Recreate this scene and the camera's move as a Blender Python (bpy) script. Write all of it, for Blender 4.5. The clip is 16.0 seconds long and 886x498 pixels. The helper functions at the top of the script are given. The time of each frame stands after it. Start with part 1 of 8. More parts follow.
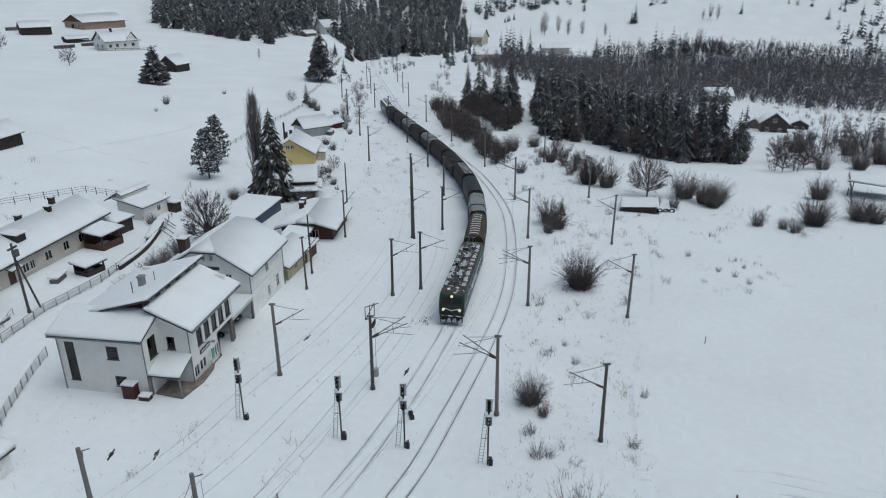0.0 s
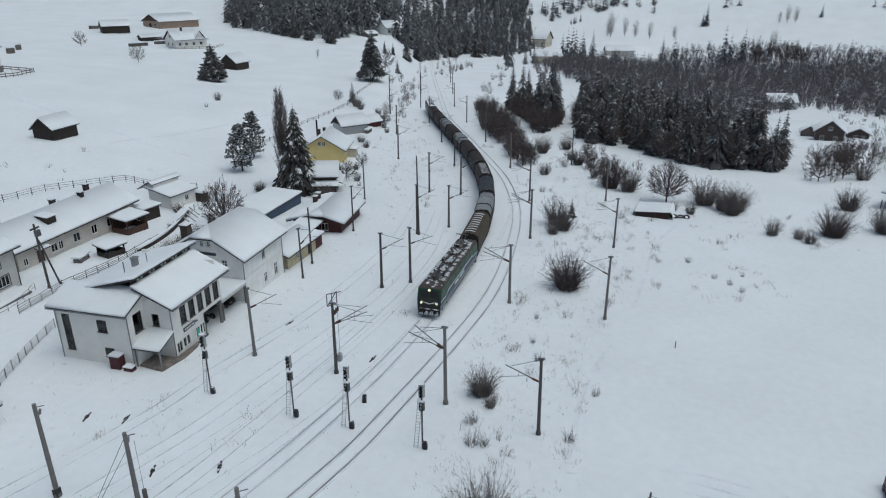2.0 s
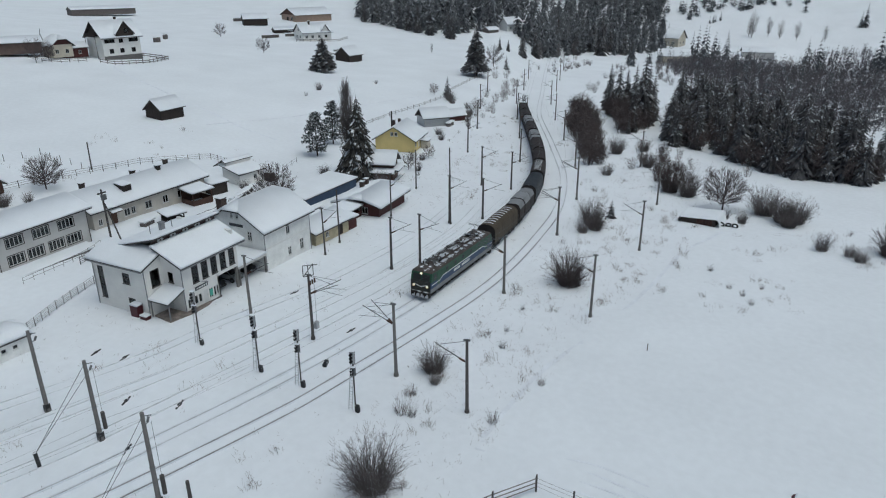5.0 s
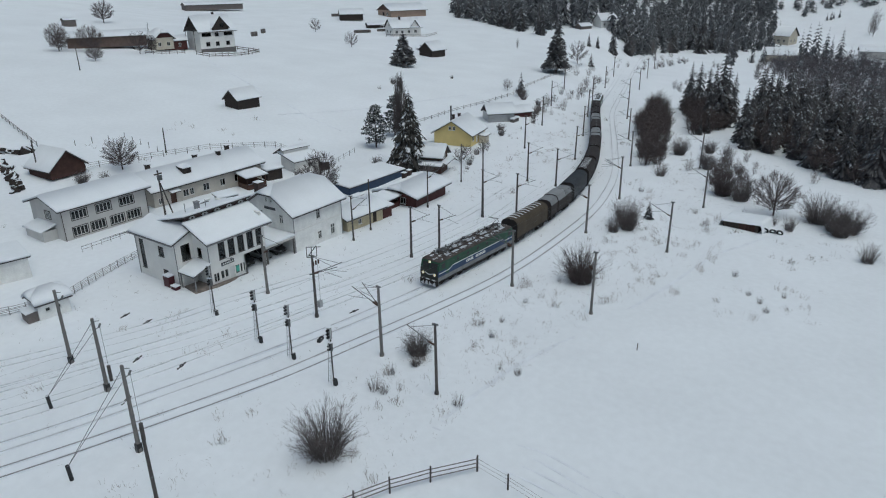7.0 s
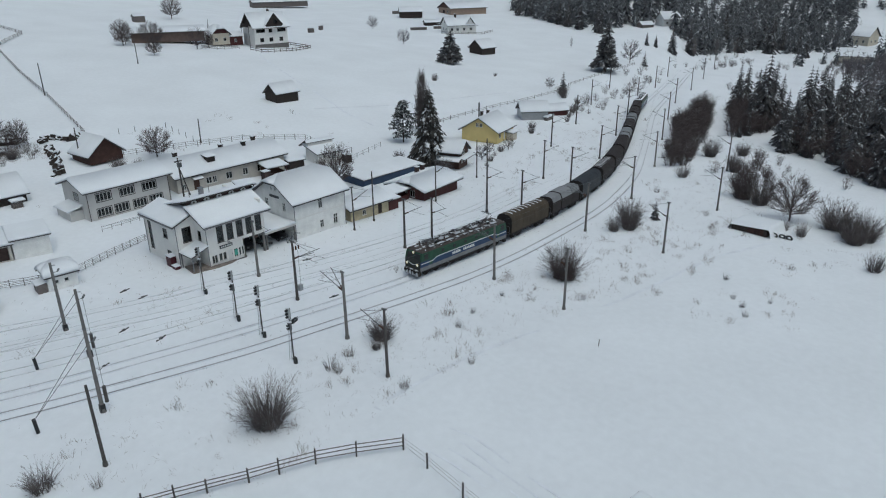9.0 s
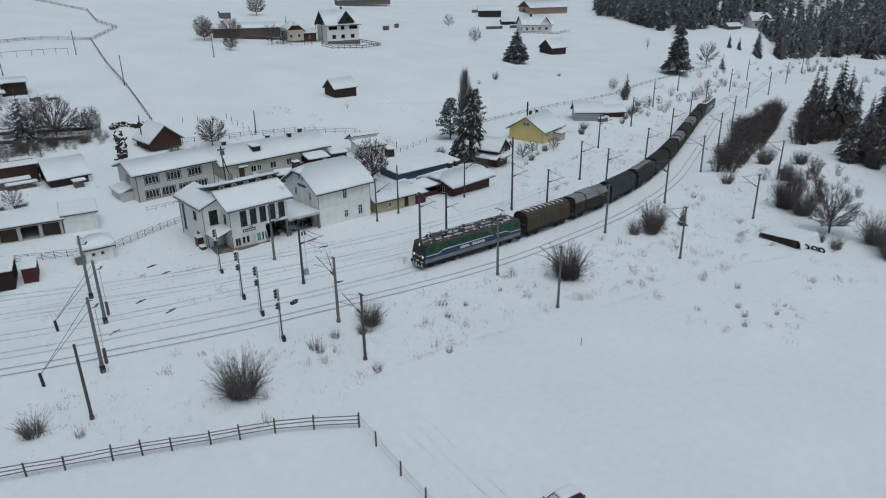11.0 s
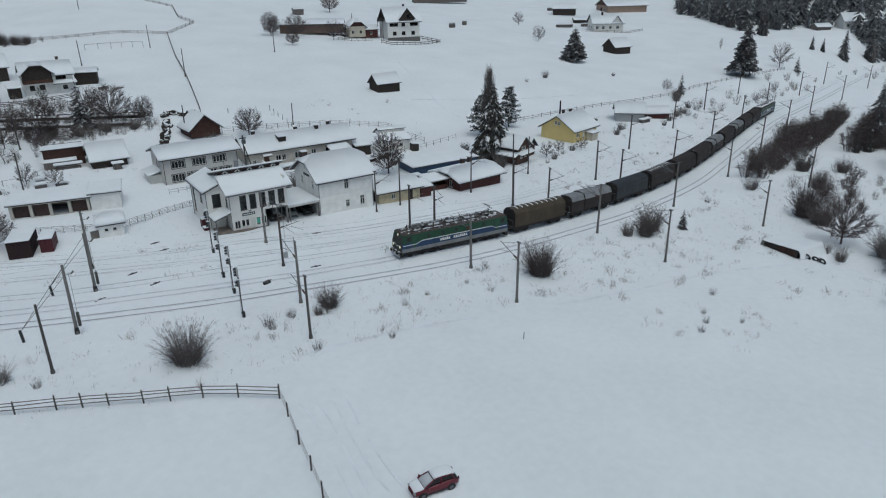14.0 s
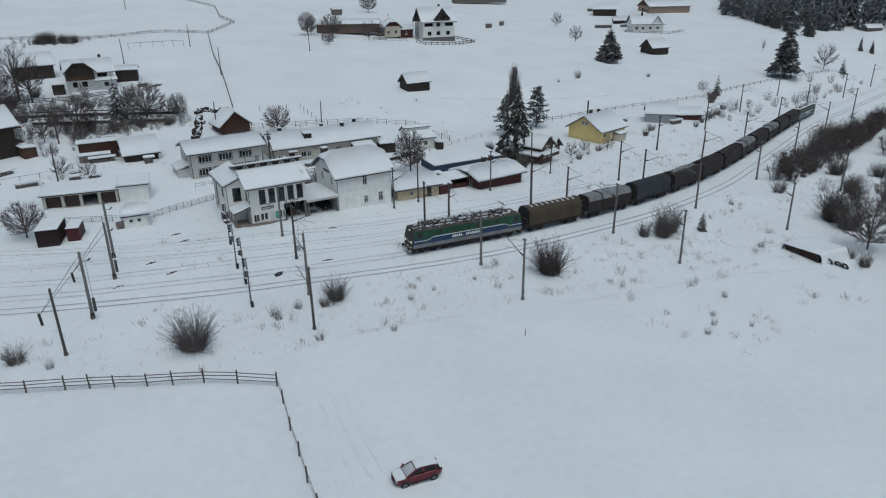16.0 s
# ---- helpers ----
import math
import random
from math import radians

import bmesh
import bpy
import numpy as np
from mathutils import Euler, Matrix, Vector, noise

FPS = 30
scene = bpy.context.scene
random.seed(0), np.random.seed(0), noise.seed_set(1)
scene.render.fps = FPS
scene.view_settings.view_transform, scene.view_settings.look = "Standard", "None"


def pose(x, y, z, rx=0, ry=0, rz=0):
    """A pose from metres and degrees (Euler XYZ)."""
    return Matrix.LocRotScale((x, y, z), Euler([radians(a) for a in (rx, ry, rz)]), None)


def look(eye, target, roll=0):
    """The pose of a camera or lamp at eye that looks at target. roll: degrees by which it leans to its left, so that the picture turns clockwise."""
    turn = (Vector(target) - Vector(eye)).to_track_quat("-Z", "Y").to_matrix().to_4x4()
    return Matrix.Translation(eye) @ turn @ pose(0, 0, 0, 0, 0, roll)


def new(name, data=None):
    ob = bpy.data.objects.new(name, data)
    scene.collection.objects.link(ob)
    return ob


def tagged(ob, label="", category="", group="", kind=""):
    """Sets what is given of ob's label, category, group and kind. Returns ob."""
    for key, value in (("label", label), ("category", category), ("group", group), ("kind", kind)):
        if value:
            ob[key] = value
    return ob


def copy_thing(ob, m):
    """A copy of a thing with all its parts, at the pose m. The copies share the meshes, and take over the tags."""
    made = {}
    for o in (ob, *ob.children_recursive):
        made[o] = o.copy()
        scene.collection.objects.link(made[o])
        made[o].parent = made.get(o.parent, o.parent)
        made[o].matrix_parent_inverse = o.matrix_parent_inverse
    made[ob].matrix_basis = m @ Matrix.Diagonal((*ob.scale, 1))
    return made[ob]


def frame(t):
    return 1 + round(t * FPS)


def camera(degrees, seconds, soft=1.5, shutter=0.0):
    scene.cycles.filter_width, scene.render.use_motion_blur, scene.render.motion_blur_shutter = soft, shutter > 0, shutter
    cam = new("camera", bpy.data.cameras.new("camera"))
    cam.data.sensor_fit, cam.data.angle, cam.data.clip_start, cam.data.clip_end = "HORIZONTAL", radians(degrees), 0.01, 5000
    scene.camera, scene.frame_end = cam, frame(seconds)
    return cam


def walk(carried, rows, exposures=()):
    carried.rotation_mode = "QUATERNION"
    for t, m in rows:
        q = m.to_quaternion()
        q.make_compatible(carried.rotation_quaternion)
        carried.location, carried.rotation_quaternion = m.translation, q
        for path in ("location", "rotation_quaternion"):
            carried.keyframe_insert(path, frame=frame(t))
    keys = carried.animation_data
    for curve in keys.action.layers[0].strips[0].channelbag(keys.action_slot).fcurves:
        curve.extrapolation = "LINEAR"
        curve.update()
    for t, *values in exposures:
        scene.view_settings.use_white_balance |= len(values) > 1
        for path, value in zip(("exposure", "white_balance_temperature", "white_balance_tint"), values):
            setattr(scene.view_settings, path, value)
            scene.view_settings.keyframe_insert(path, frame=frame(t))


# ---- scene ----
cam = camera(66.1, 16.0, soft=1.1)
PATH = [
    (0, (-70.135, -11.502, 38.153), (-68.298, -11.228, 37.41), -0.2),
    (0.5, (-70.364, -14.029, 38.199), (-68.531, -13.726, 37.458), -0.2),
    (1, (-70.612, -16.651, 38.32), (-68.785, -16.313, 37.58), -0.2),
    (1.5, (-70.794, -19.339, 38.46), (-68.978, -18.945, 37.719), -0.1),
    (2, (-70.859, -22.089, 38.547), (-69.06, -21.623, 37.807), -0.2),
    (2.5, (-70.814, -24.874, 38.587), (-69.032, -24.348, 37.848), -0.1),
    (3, (-70.724, -27.708, 38.701), (-68.959, -27.127, 37.959), -0.1),
    (3.5, (-70.444, -30.581, 38.683), (-68.699, -29.946, 37.941), -0.1),
    (4, (-70.157, -33.445, 38.72), (-68.432, -32.758, 37.977), -0.1),
    (6.5, (-66.913, -47.473, 39.202), (-65.364, -46.459, 38.445), -0.4),
    (7, (-66.019, -50.253, 39.228), (-64.502, -49.193, 38.47), -0.5),
    (7.5, (-64.972, -52.902, 39.239), (-63.485, -51.801, 38.48), -0.5),
    (8, (-63.783, -55.479, 39.193), (-62.328, -54.336, 38.433), -0.5),
    (8.5, (-62.546, -58.04, 39.215), (-61.12, -56.863, 38.454), -0.6),
    (11, (-55.637, -69.672, 39.288), (-54.411, -68.288, 38.526), -0.6),
    (11.5, (-54.065, -71.834, 39.305), (-52.894, -70.403, 38.542), -0.7),
    (12, (-52.399, -73.863, 39.282), (-51.281, -72.39, 38.52), -0.7),
    (12.5, (-50.637, -75.88, 39.288), (-49.566, -74.373, 38.526), -0.7),
    (13, (-48.91, -77.727, 39.202), (-47.865, -76.202, 38.44), -0.7),
    (13.5, (-47.125, -79.499, 39.227), (-46.094, -77.965, 38.463), -0.7),
    (14, (-45.4, -81.21, 39.311), (-44.371, -79.676, 38.546), -0.7),
    (14.5, (-43.926, -82.527, 39.189), (-42.907, -80.985, 38.424), -0.7),
    (15, (-42.853, -83.589, 39.129), (-41.861, -82.03, 38.364), -0.7),
    (15.5, (-42.396, -83.984, 38.98), (-41.438, -82.403, 38.216), -0.8),
    (16, (-42.279, -84.06, 38.835), (-41.348, -82.461, 38.074), -0.9),
]
walk(cam, [(t, look(eye, target, roll)) for t, eye, target, roll in PATH], exposures=[(0, -1.0, 5650, -2), (16, -1.17, 5600, -3)])

# ---- world and light ----
world = bpy.data.worlds.new("overcast_sky")
scene.world = world
world.use_nodes = True
wn = world.node_tree.nodes
sky = wn.new("ShaderNodeTexSky")
sky.sky_type = 'NISHITA'
sky.sun_disc = False
sky.sun_elevation = radians(70)
sky.sun_rotation = radians(200)
sky.air_density, sky.dust_density, sky.ozone_density = 1.0, 8.0, 1.0
world.node_tree.links.new(sky.outputs[0], wn["Background"].inputs[0])
wn["Background"].inputs[1].default_value = 0.14
sun_data = bpy.data.lights.new("sun", 'SUN')
sun_data.energy, sun_data.angle, sun_data.color = 1.0, radians(70), (1.0, 0.98, 0.96)
sun = new("sun", sun_data)
sun.matrix_world = look((0, 0, 60), (-8, 20, 0))

# ---- lay of the land ----
def soft_plus(v, w):
    v /= w
    return w * (v if v > 30 else math.log1p(math.exp(v)))


def step(a, b, v):
    u = min(1, max(0, (v - a) / (b - a)))
    return u * u * (3 - 2 * u)


def gz(x, y):
    """Height of the snow at a place."""
    z = 1.4 - 1.5 * step(-35, 20, x) - 2.2 * step(5, 85, x) - 2.6 * step(80, 360, x)
    z -= 0.6 * step(-12, -24, y) * step(0, 40, x) + 0.3 * step(14, 22, y) * step(10, -10, x)
    z += 0.1 * soft_plus(y - 55, 8) * (1 - 0.15 * step(70, 130, x) - 0.25 * step(130, 230, x)) * (0.75 + 0.25 * step(-30, 10, x))
    z += 1.7 * step(72, 98, y) * step(240, 185, y) * step(24, 50, x) * step(175, 125, x)
    rail = 4 + 0.355 * max(0.0, x - 62) - 0.07 * max(0.0, x - 182)
    bank = step(rail + 4, rail + 27, y)
    z -= (1 - bank) * (0.045 * soft_plus(min(x, 560) - 70, 10) - 2.6 * step(80, 360, x))
    z -= 9.0 * step(90, 260, x) * step(0, -75, y) * (1 - 0.6 * step(560, 800, x))
    z += 0.3 * (1 - bank) * soft_plus(x - 580, 30) + 0.28 * bank * soft_plus(x - 400, 20)
    return z


# ---- materials ----
MATS = {}


def mat(name, base, rough=0.7, metal=0.0, var=0.2, scale=1.5, fine=14.0, bump=0.25, dist=0.02, snow=0.0, specular=0.4, grit=None):
    """A worn surface with stains and grain; snow: how much lies on what faces up."""
    m = bpy.data.materials.new(name)
    m.use_nodes = True
    nt = m.node_tree
    n, l = nt.nodes, nt.links
    b = n["Principled BSDF"]
    b.inputs["Metallic"].default_value = metal
    b.inputs["Specular IOR Level"].default_value = specular
    co = n.new("ShaderNodeTexCoord")
    n1, n2 = n.new("ShaderNodeTexNoise"), n.new("ShaderNodeTexNoise")
    for t, s, d in ((n1, scale, 4), (n2, fine, 3)):
        t.inputs["Scale"].default_value, t.inputs["Detail"].default_value = s, d
        l.new(co.outputs["Object"], t.inputs["Vector"])
    add = n.new("ShaderNodeMath")
    add.operation = 'MULTIPLY_ADD'
    add.inputs[1].default_value = 0.6
    l.new(n1.outputs["Fac"], add.inputs[0])
    sc = n.new("ShaderNodeMath")
    sc.operation = 'MULTIPLY'
    sc.inputs[1].default_value = 0.4
    l.new(n2.outputs["Fac"], sc.inputs[0])
    l.new(sc.outputs[0], add.inputs[2])
    rp = n.new("ShaderNodeValToRGB")
    rp.color_ramp.elements[0].position, rp.color_ramp.elements[1].position = 0.32, 0.68
    rp.color_ramp.elements[0].color = (*[max(0, c * (1 - var)) for c in base], 1)
    rp.color_ramp.elements[1].color = (*[min(1, c * (1 + var)) for c in base], 1)
    l.new(add.outputs[0], rp.inputs[0])
    inf = n.new("ShaderNodeObjectInfo")
    rnd = n.new("ShaderNodeHueSaturation")
    mr = n.new("ShaderNodeMapRange")
    mr.inputs["To Min"].default_value, mr.inputs["To Max"].default_value = 1 - var * 0.4, 1 + var * 0.4
    l.new(inf.outputs["Random"], mr.inputs["Value"])
    l.new(mr.outputs[0], rnd.inputs["Value"])
    l.new(rp.outputs[0], rnd.inputs["Color"])
    col, rgh = rnd.outputs[0], rough
    bp = n.new("ShaderNodeBump")
    bp.inputs["Strength"].default_value, bp.inputs["Distance"].default_value = bump, dist
    l.new(n2.outputs["Fac"], bp.inputs["Height"])
    l.new(bp.outputs[0], b.inputs["Normal"])
    if snow > 0 or grit:
        ge = n.new("ShaderNodeNewGeometry")
        sx = n.new("ShaderNodeSeparateXYZ")
        l.new(ge.outputs["Normal"], sx.inputs[0])
        n3 = n.new("ShaderNodeTexNoise")
        n3.inputs["Scale"].default_value = 2.2 if grit is None else grit
        l.new(ge.outputs["Position"], n3.inputs["Vector"])
        su = n.new("ShaderNodeMath")
        su.operation = 'MULTIPLY_ADD'
        su.inputs[1].default_value = 1.6
        l.new(n3.outputs["Fac"], su.inputs[0])
        if grit is None:
            l.new(sx.outputs[2], su.inputs[2])
        else:
            isl = n.new("ShaderNodeMath")
            isl.operation = 'MULTIPLY_ADD'
            isl.inputs[1].default_value = 0.5
            l.new(ge.outputs["Random Per Island"], isl.inputs[0])
            l.new(sx.outputs[2], isl.inputs[2])
            l.new(isl.outputs[0], su.inputs[2])
        ra = n.new("ShaderNodeMapRange")
        ra.inputs["From Min"].default_value, ra.inputs["From Max"].default_value = 1.9 - snow, 2.1 - snow
        l.new(su.outputs[0], ra.inputs["Value"])
        mx = n.new("ShaderNodeMix")
        mx.data_type = 'RGBA'
        l.new(ra.outputs[0], mx.inputs["Factor"])
        l.new(col, mx.inputs["A"])
        mx.inputs["B"].default_value = (0.8, 0.82, 0.85, 1)
        col = mx.outputs["Result"]
    l.new(col, b.inputs["Base Color"])
    b.inputs["Roughness"].default_value = rgh
    MATS[name] = m
    return m


SNOW = mat("snow", (0.80, 0.82, 0.85), 0.75, var=0.04, scale=0.35, fine=5, bump=0.35, dist=0.08, specular=0.25)
FIELD = mat("field_snow", (0.80, 0.82, 0.85), 0.8, var=0.05, scale=0.06, fine=1.1, bump=0.55, dist=0.12, specular=0.2)
# trodden snow, a little darker than SNOW to carry the shading of the ruts
TRACKSNOW = mat("trodden_shaded_snow", (0.765, 0.785, 0.825), 0.85, var=0.10, scale=0.5, fine=6, bump=0.6, dist=0.06, specular=0.2)
MUD = mat("thawed_mud", (0.20, 0.17, 0.15), 0.9, var=0.45, scale=1.6, fine=7, bump=0.5)
PLASTER = mat("white_plaster", (0.80, 0.79, 0.76), 0.85, var=0.09, scale=0.5, fine=8)
PLASTER_OLD = mat("stained_white_plaster", (0.79, 0.79, 0.77), 0.85, var=0.13, scale=0.9, fine=6)
CREAM = mat("cream_plaster", (0.56, 0.51, 0.42), 0.85, var=0.12, scale=0.6)
CREAM_OLD = mat("peeling_cream_plaster", (0.50, 0.44, 0.30), 0.9, var=0.25, scale=1.2)
LONGWALL = mat("faded_cream_render", (0.50, 0.47, 0.42), 0.88, var=0.16, scale=0.7)
TANBARN = mat("brown_farm_boards", (0.13, 0.095, 0.082), 0.85, var=0.25, scale=0.8)
TAN = mat("tan_boards", (0.36, 0.27, 0.21), 0.85, var=0.15, scale=0.6)
GREYWALL = mat("pale_grey_plaster", (0.57, 0.56, 0.54), 0.85, var=0.1, scale=0.5)
YELLOW = mat("yellow_plaster", (0.68, 0.55, 0.24), 0.8, var=0.07, scale=0.6)
DARKWOOD = mat("weathered_dark_wood", (0.042, 0.033, 0.029), 0.85, var=0.35, scale=2, fine=22)
GREYWOOD = mat("weathered_grey_wood", (0.17, 0.15, 0.14), 0.9, var=0.3, scale=2, fine=22, snow=0.15)
REDWOOD = mat("dark_red_painted_boards", (0.072, 0.024, 0.022), 0.7, var=0.3, scale=2, fine=20)
BROWNWOOD = mat("brown_varnished_boards", (0.075, 0.038, 0.026), 0.6, var=0.3, scale=2, fine=20)
COTTAGE = mat("smoky_brown_boards", (0.085, 0.068, 0.062), 0.8, var=0.25, scale=2, fine=20)
BLUEWALL = mat("blue_painted_metal", (0.035, 0.065, 0.125), 0.5, var=0.2, scale=0.8)
WINE = mat("wine_red_paint", (0.065, 0.011, 0.017), 0.5, var=0.25, scale=2)
DARKRED = mat("dark_red_crate_boards", (0.022, 0.010, 0.011), 0.75, var=0.3, scale=2, fine=20)
ROOFDARK = mat("dark_roof_edge", (0.06, 0.055, 0.055), 0.6, var=0.3, scale=2)
TRIMGREY = mat("grey_metal_trim", (0.25, 0.25, 0.26), 0.5, metal=0.3, var=0.2)
FRAMEW = mat("white_window_paint", (0.68, 0.68, 0.66), 0.5, var=0.08)
FRAMED = mat("dark_window_paint", (0.075, 0.065, 0.06), 0.5, var=0.2)
CURTAIN = mat("pale_curtain", (0.50, 0.50, 0.48), 0.9, var=0.1)
CONCRETE = mat("weathered_concrete", (0.17, 0.162, 0.155), 0.85, var=0.22, scale=1.2, fine=16)
DARKPOLE = mat("dark_creosoted_pole", (0.09, 0.082, 0.078), 0.8, var=0.3, scale=1.5)
STEEL = mat("dull_steel", (0.16, 0.165, 0.17), 0.5, metal=0.6, var=0.25)
LADDER = mat("galvanised_steel", (0.42, 0.43, 0.44), 0.5, metal=0.4, var=0.15)
BLACK = mat("sooty_black_metal", (0.022, 0.022, 0.024), 0.55, var=0.35, snow=0.1)
RAILS = mat("rusted_rail", (0.16, 0.13, 0.12), 0.5, metal=0.5, var=0.25)
RAILFAINT = mat("snow_filmed_rail", (0.64, 0.655, 0.68), 0.7, metal=0.0, var=0.25)
RUST = mat("rusty_sheet", (0.055, 0.027, 0.021), 0.8, var=0.4, scale=1.2)
BRICK = mat("dark_brick", (0.062, 0.042, 0.038), 0.85, var=0.35, scale=3)
BARK = mat("dark_bark", (0.075, 0.060, 0.052), 0.9, var=0.3, scale=3)
TWIG = mat("bare_twigs", (0.145, 0.128, 0.124), 0.9, var=0.3, scale=1.0, snow=0.06)
TWIGDARK = mat("dark_bare_twigs", (0.098, 0.080, 0.078), 0.9, var=0.3, scale=1.0)
GREYTWIG = mat("hoary_far_twigs", (0.12, 0.110, 0.118), 0.9, var=0.3, scale=0.3)
WEED = mat("dry_weeds", (0.21, 0.175, 0.155), 0.9, var=0.3, scale=0.5)
# far conifers: distance haze put into a paler, bluish needle colour, plus snow
HAZED = mat("hazed_far_needles", (0.115, 0.12, 0.128), 0.9, var=0.35, scale=0.5, fine=4, snow=-0.10, specular=0.1, grit=3.0)
NEEDLE = mat("spruce_needles", (0.096, 0.094, 0.096), 0.9, var=0.4, scale=0.8, fine=6, snow=-0.06, specular=0.1, grit=2.2)
SNOWFIR = mat("snow_laden_needles", (0.058, 0.056, 0.052), 0.9, var=0.4, scale=0.8, fine=6, snow=0.15, specular=0.1, grit=1.4)
PINE = mat("pine_needles", (0.085, 0.095, 0.092), 0.9, var=0.35, scale=0.8, fine=6, snow=0.3, grit=4.5)
LGREEN = mat("green_engine_paint", (0.020, 0.070, 0.038), 0.5, var=0.25, scale=1.0)
LBLUE = mat("blue_engine_paint", (0.022, 0.052, 0.12), 0.5, var=0.2, scale=1.0)
LGREY = mat("grey_engine_paint", (0.19, 0.195, 0.20), 0.6, var=0.3, scale=1.0, snow=0.1)
LDARK = mat("sooty_engine_roof", (0.060, 0.050, 0.046), 0.85, var=0.5, scale=1.5, snow=0.02)
LFRONT = mat("dirty_engine_front", (0.026, 0.028, 0.025), 0.55, var=0.35, scale=1.5)
STRIPE = mat("white_stripe_paint", (0.70, 0.72, 0.70), 0.5, var=0.08)
UNDER = mat("grimy_underframe", (0.024, 0.021, 0.020), 0.85, var=0.4, scale=1.5, snow=0.12)
TARPB = mat("brown_tarpaulin", (0.060, 0.046, 0.030), 0.7, var=0.3, scale=0.6, snow=-0.06)
TARPD = mat("dark_blue_tarpaulin", (0.030, 0.034, 0.040), 0.6, var=0.35, scale=0.6, snow=-0.04)
TARPR = mat("rusty_brown_hood", (0.032, 0.025, 0.024), 0.75, var=0.35, scale=0.6, snow=-0.05)
HOODTOP = mat("snow_dusted_hood", (0.22, 0.225, 0.235), 0.7, var=0.25, scale=0.6)
CARRED = mat("red_car_paint", (0.12, 0.008, 0.020), 0.3, var=0.08, specular=0.6)
CARGREY = mat("silver_car_paint", (0.35, 0.37, 0.38), 0.35, metal=0.4, var=0.08)
CARDARK = mat("dark_car_paint", (0.02, 0.02, 0.022), 0.35, var=0.1)
RUBBER = mat("tyre_rubber", (0.022, 0.022, 0.022), 0.8, var=0.2)
CABGLASS = mat("grimy_dark_cab_glass", (0.018, 0.019, 0.020), 0.35, var=0.3, scale=1.5)
SIGNPLATE = mat("dark_name_plate", (0.05, 0.055, 0.06), 0.5, var=0.15)
DUSTED = mat("snow_filmed_glass", (0.50, 0.52, 0.55), 0.6, var=0.12, scale=1.5)
GREENLITE = mat("lit_green_notice_paint", (0.12, 0.42, 0.33), 0.5, var=0.1)


def glass_mat():
    m = bpy.data.materials.new("window_glass")
    m.use_nodes = True
    n, l = m.node_tree.nodes, m.node_tree.links
    n.remove(n["Principled BSDF"])
    mix, tr, gl, fr = n.new("ShaderNodeMixShader"), n.new("ShaderNodeBsdfTransparent"), n.new("ShaderNodeBsdfGlossy"), n.new("ShaderNodeFresnel")
    tr.inputs[0].default_value = (0.35, 0.38, 0.38, 1)
    gl.inputs["Roughness"].default_value = 0.08
    fr.inputs[0].default_value = 1.6
    l.new(fr.outputs[0], mix.inputs[0])
    l.new(tr.outputs[0], mix.inputs[1])
    l.new(gl.outputs[0], mix.inputs[2])
    l.new(mix.outputs[0], n["Material Output"].inputs[0])
    return m


def lamp_mat(name, color, power):
    m = bpy.data.materials.new(name)
    m.use_nodes = True
    b = m.node_tree.nodes["Principled BSDF"]
    b.inputs["Base Color"].default_value = (*color, 1)
    b.inputs["Emission Color"].default_value = (*color, 1)
    b.inputs["Emission Strength"].default_value = power
    return m


GLASS = glass_mat()
LAMP = lamp_mat("lit_headlamp", (1.0, 0.80, 0.50), 2.4)


# ---- shaping ----
def ob_of(name, bm, material, smooth=False):
    me = bpy.data.meshes.new(name)
    bm.to_mesh(me)
    bm.free()
    if smooth:
        me.polygons.foreach_set("use_smooth", [True] * len(me.polygons))
    for m in material if isinstance(material, (list, tuple)) else (material,):
        me.materials.append(m)
    return new(name, me)


def part(name, bm, material, parent, label="", smooth=False):
    ob = ob_of(name, bm, material, smooth)
    ob.parent = parent
    return tagged(ob, label)


def thing(name, label, category, m, group="", kind=""):
    ob = new(name)
    ob.empty_display_size = 0.5
    ob.matrix_basis = m
    return tagged(ob, label, category, group, kind)


def B():
    return bmesh.new()


def box(bm, x0, x1, y0, y1, z0, z1, m=None):
    vs = [bm.verts.new(Vector(p) if m is None else m @ Vector(p)) for p in
          ((x0, y0, z0), (x1, y0, z0), (x1, y1, z0), (x0, y1, z0), (x0, y0, z1), (x1, y0, z1), (x1, y1, z1), (x0, y1, z1))]
    for f in ((3, 2, 1, 0), (4, 5, 6, 7), (0, 1, 5, 4), (1, 2, 6, 5), (2, 3, 7, 6), (3, 0, 4, 7)):
        bm.faces.new([vs[i] for i in f])
    return bm


def tube(bm, p0, p1, r0, r1=None, n=6, cap=True):
    p0, p1 = Vector(p0), Vector(p1)
    r1 = r0 if r1 is None else r1
    d = (p1 - p0)
    if d.length < 1e-6:
        return bm
    q = d.to_track_quat('Z', 'Y')
    rings = []
    for p, r in ((p0, r0), (p1, r1)):
        rings.append([bm.verts.new(p + q @ Vector((r * math.cos(2 * math.pi * i / n), r * math.sin(2 * math.pi * i / n), 0))) for i in range(n)])
    for i in range(n):
        j = (i + 1) % n
        bm.faces.new((rings[0][i], rings[0][j], rings[1][j], rings[1][i]))
    if cap:
        bm.faces.new(rings[0][::-1])
        bm.faces.new(rings[1])
    return bm


def loft(bm, rings, cap=True):
    vr = [[bm.verts.new(p) for p in r] for r in rings]
    n = len(vr[0])
    for a, b in zip(vr, vr[1:]):
        for i in range(n):
            j = (i + 1) % n
            bm.faces.new((a[i], a[j], b[j], b[i]))
    if cap:
        bm.faces.new(vr[0][::-1])
        bm.faces.new(vr[-1])
    return bm


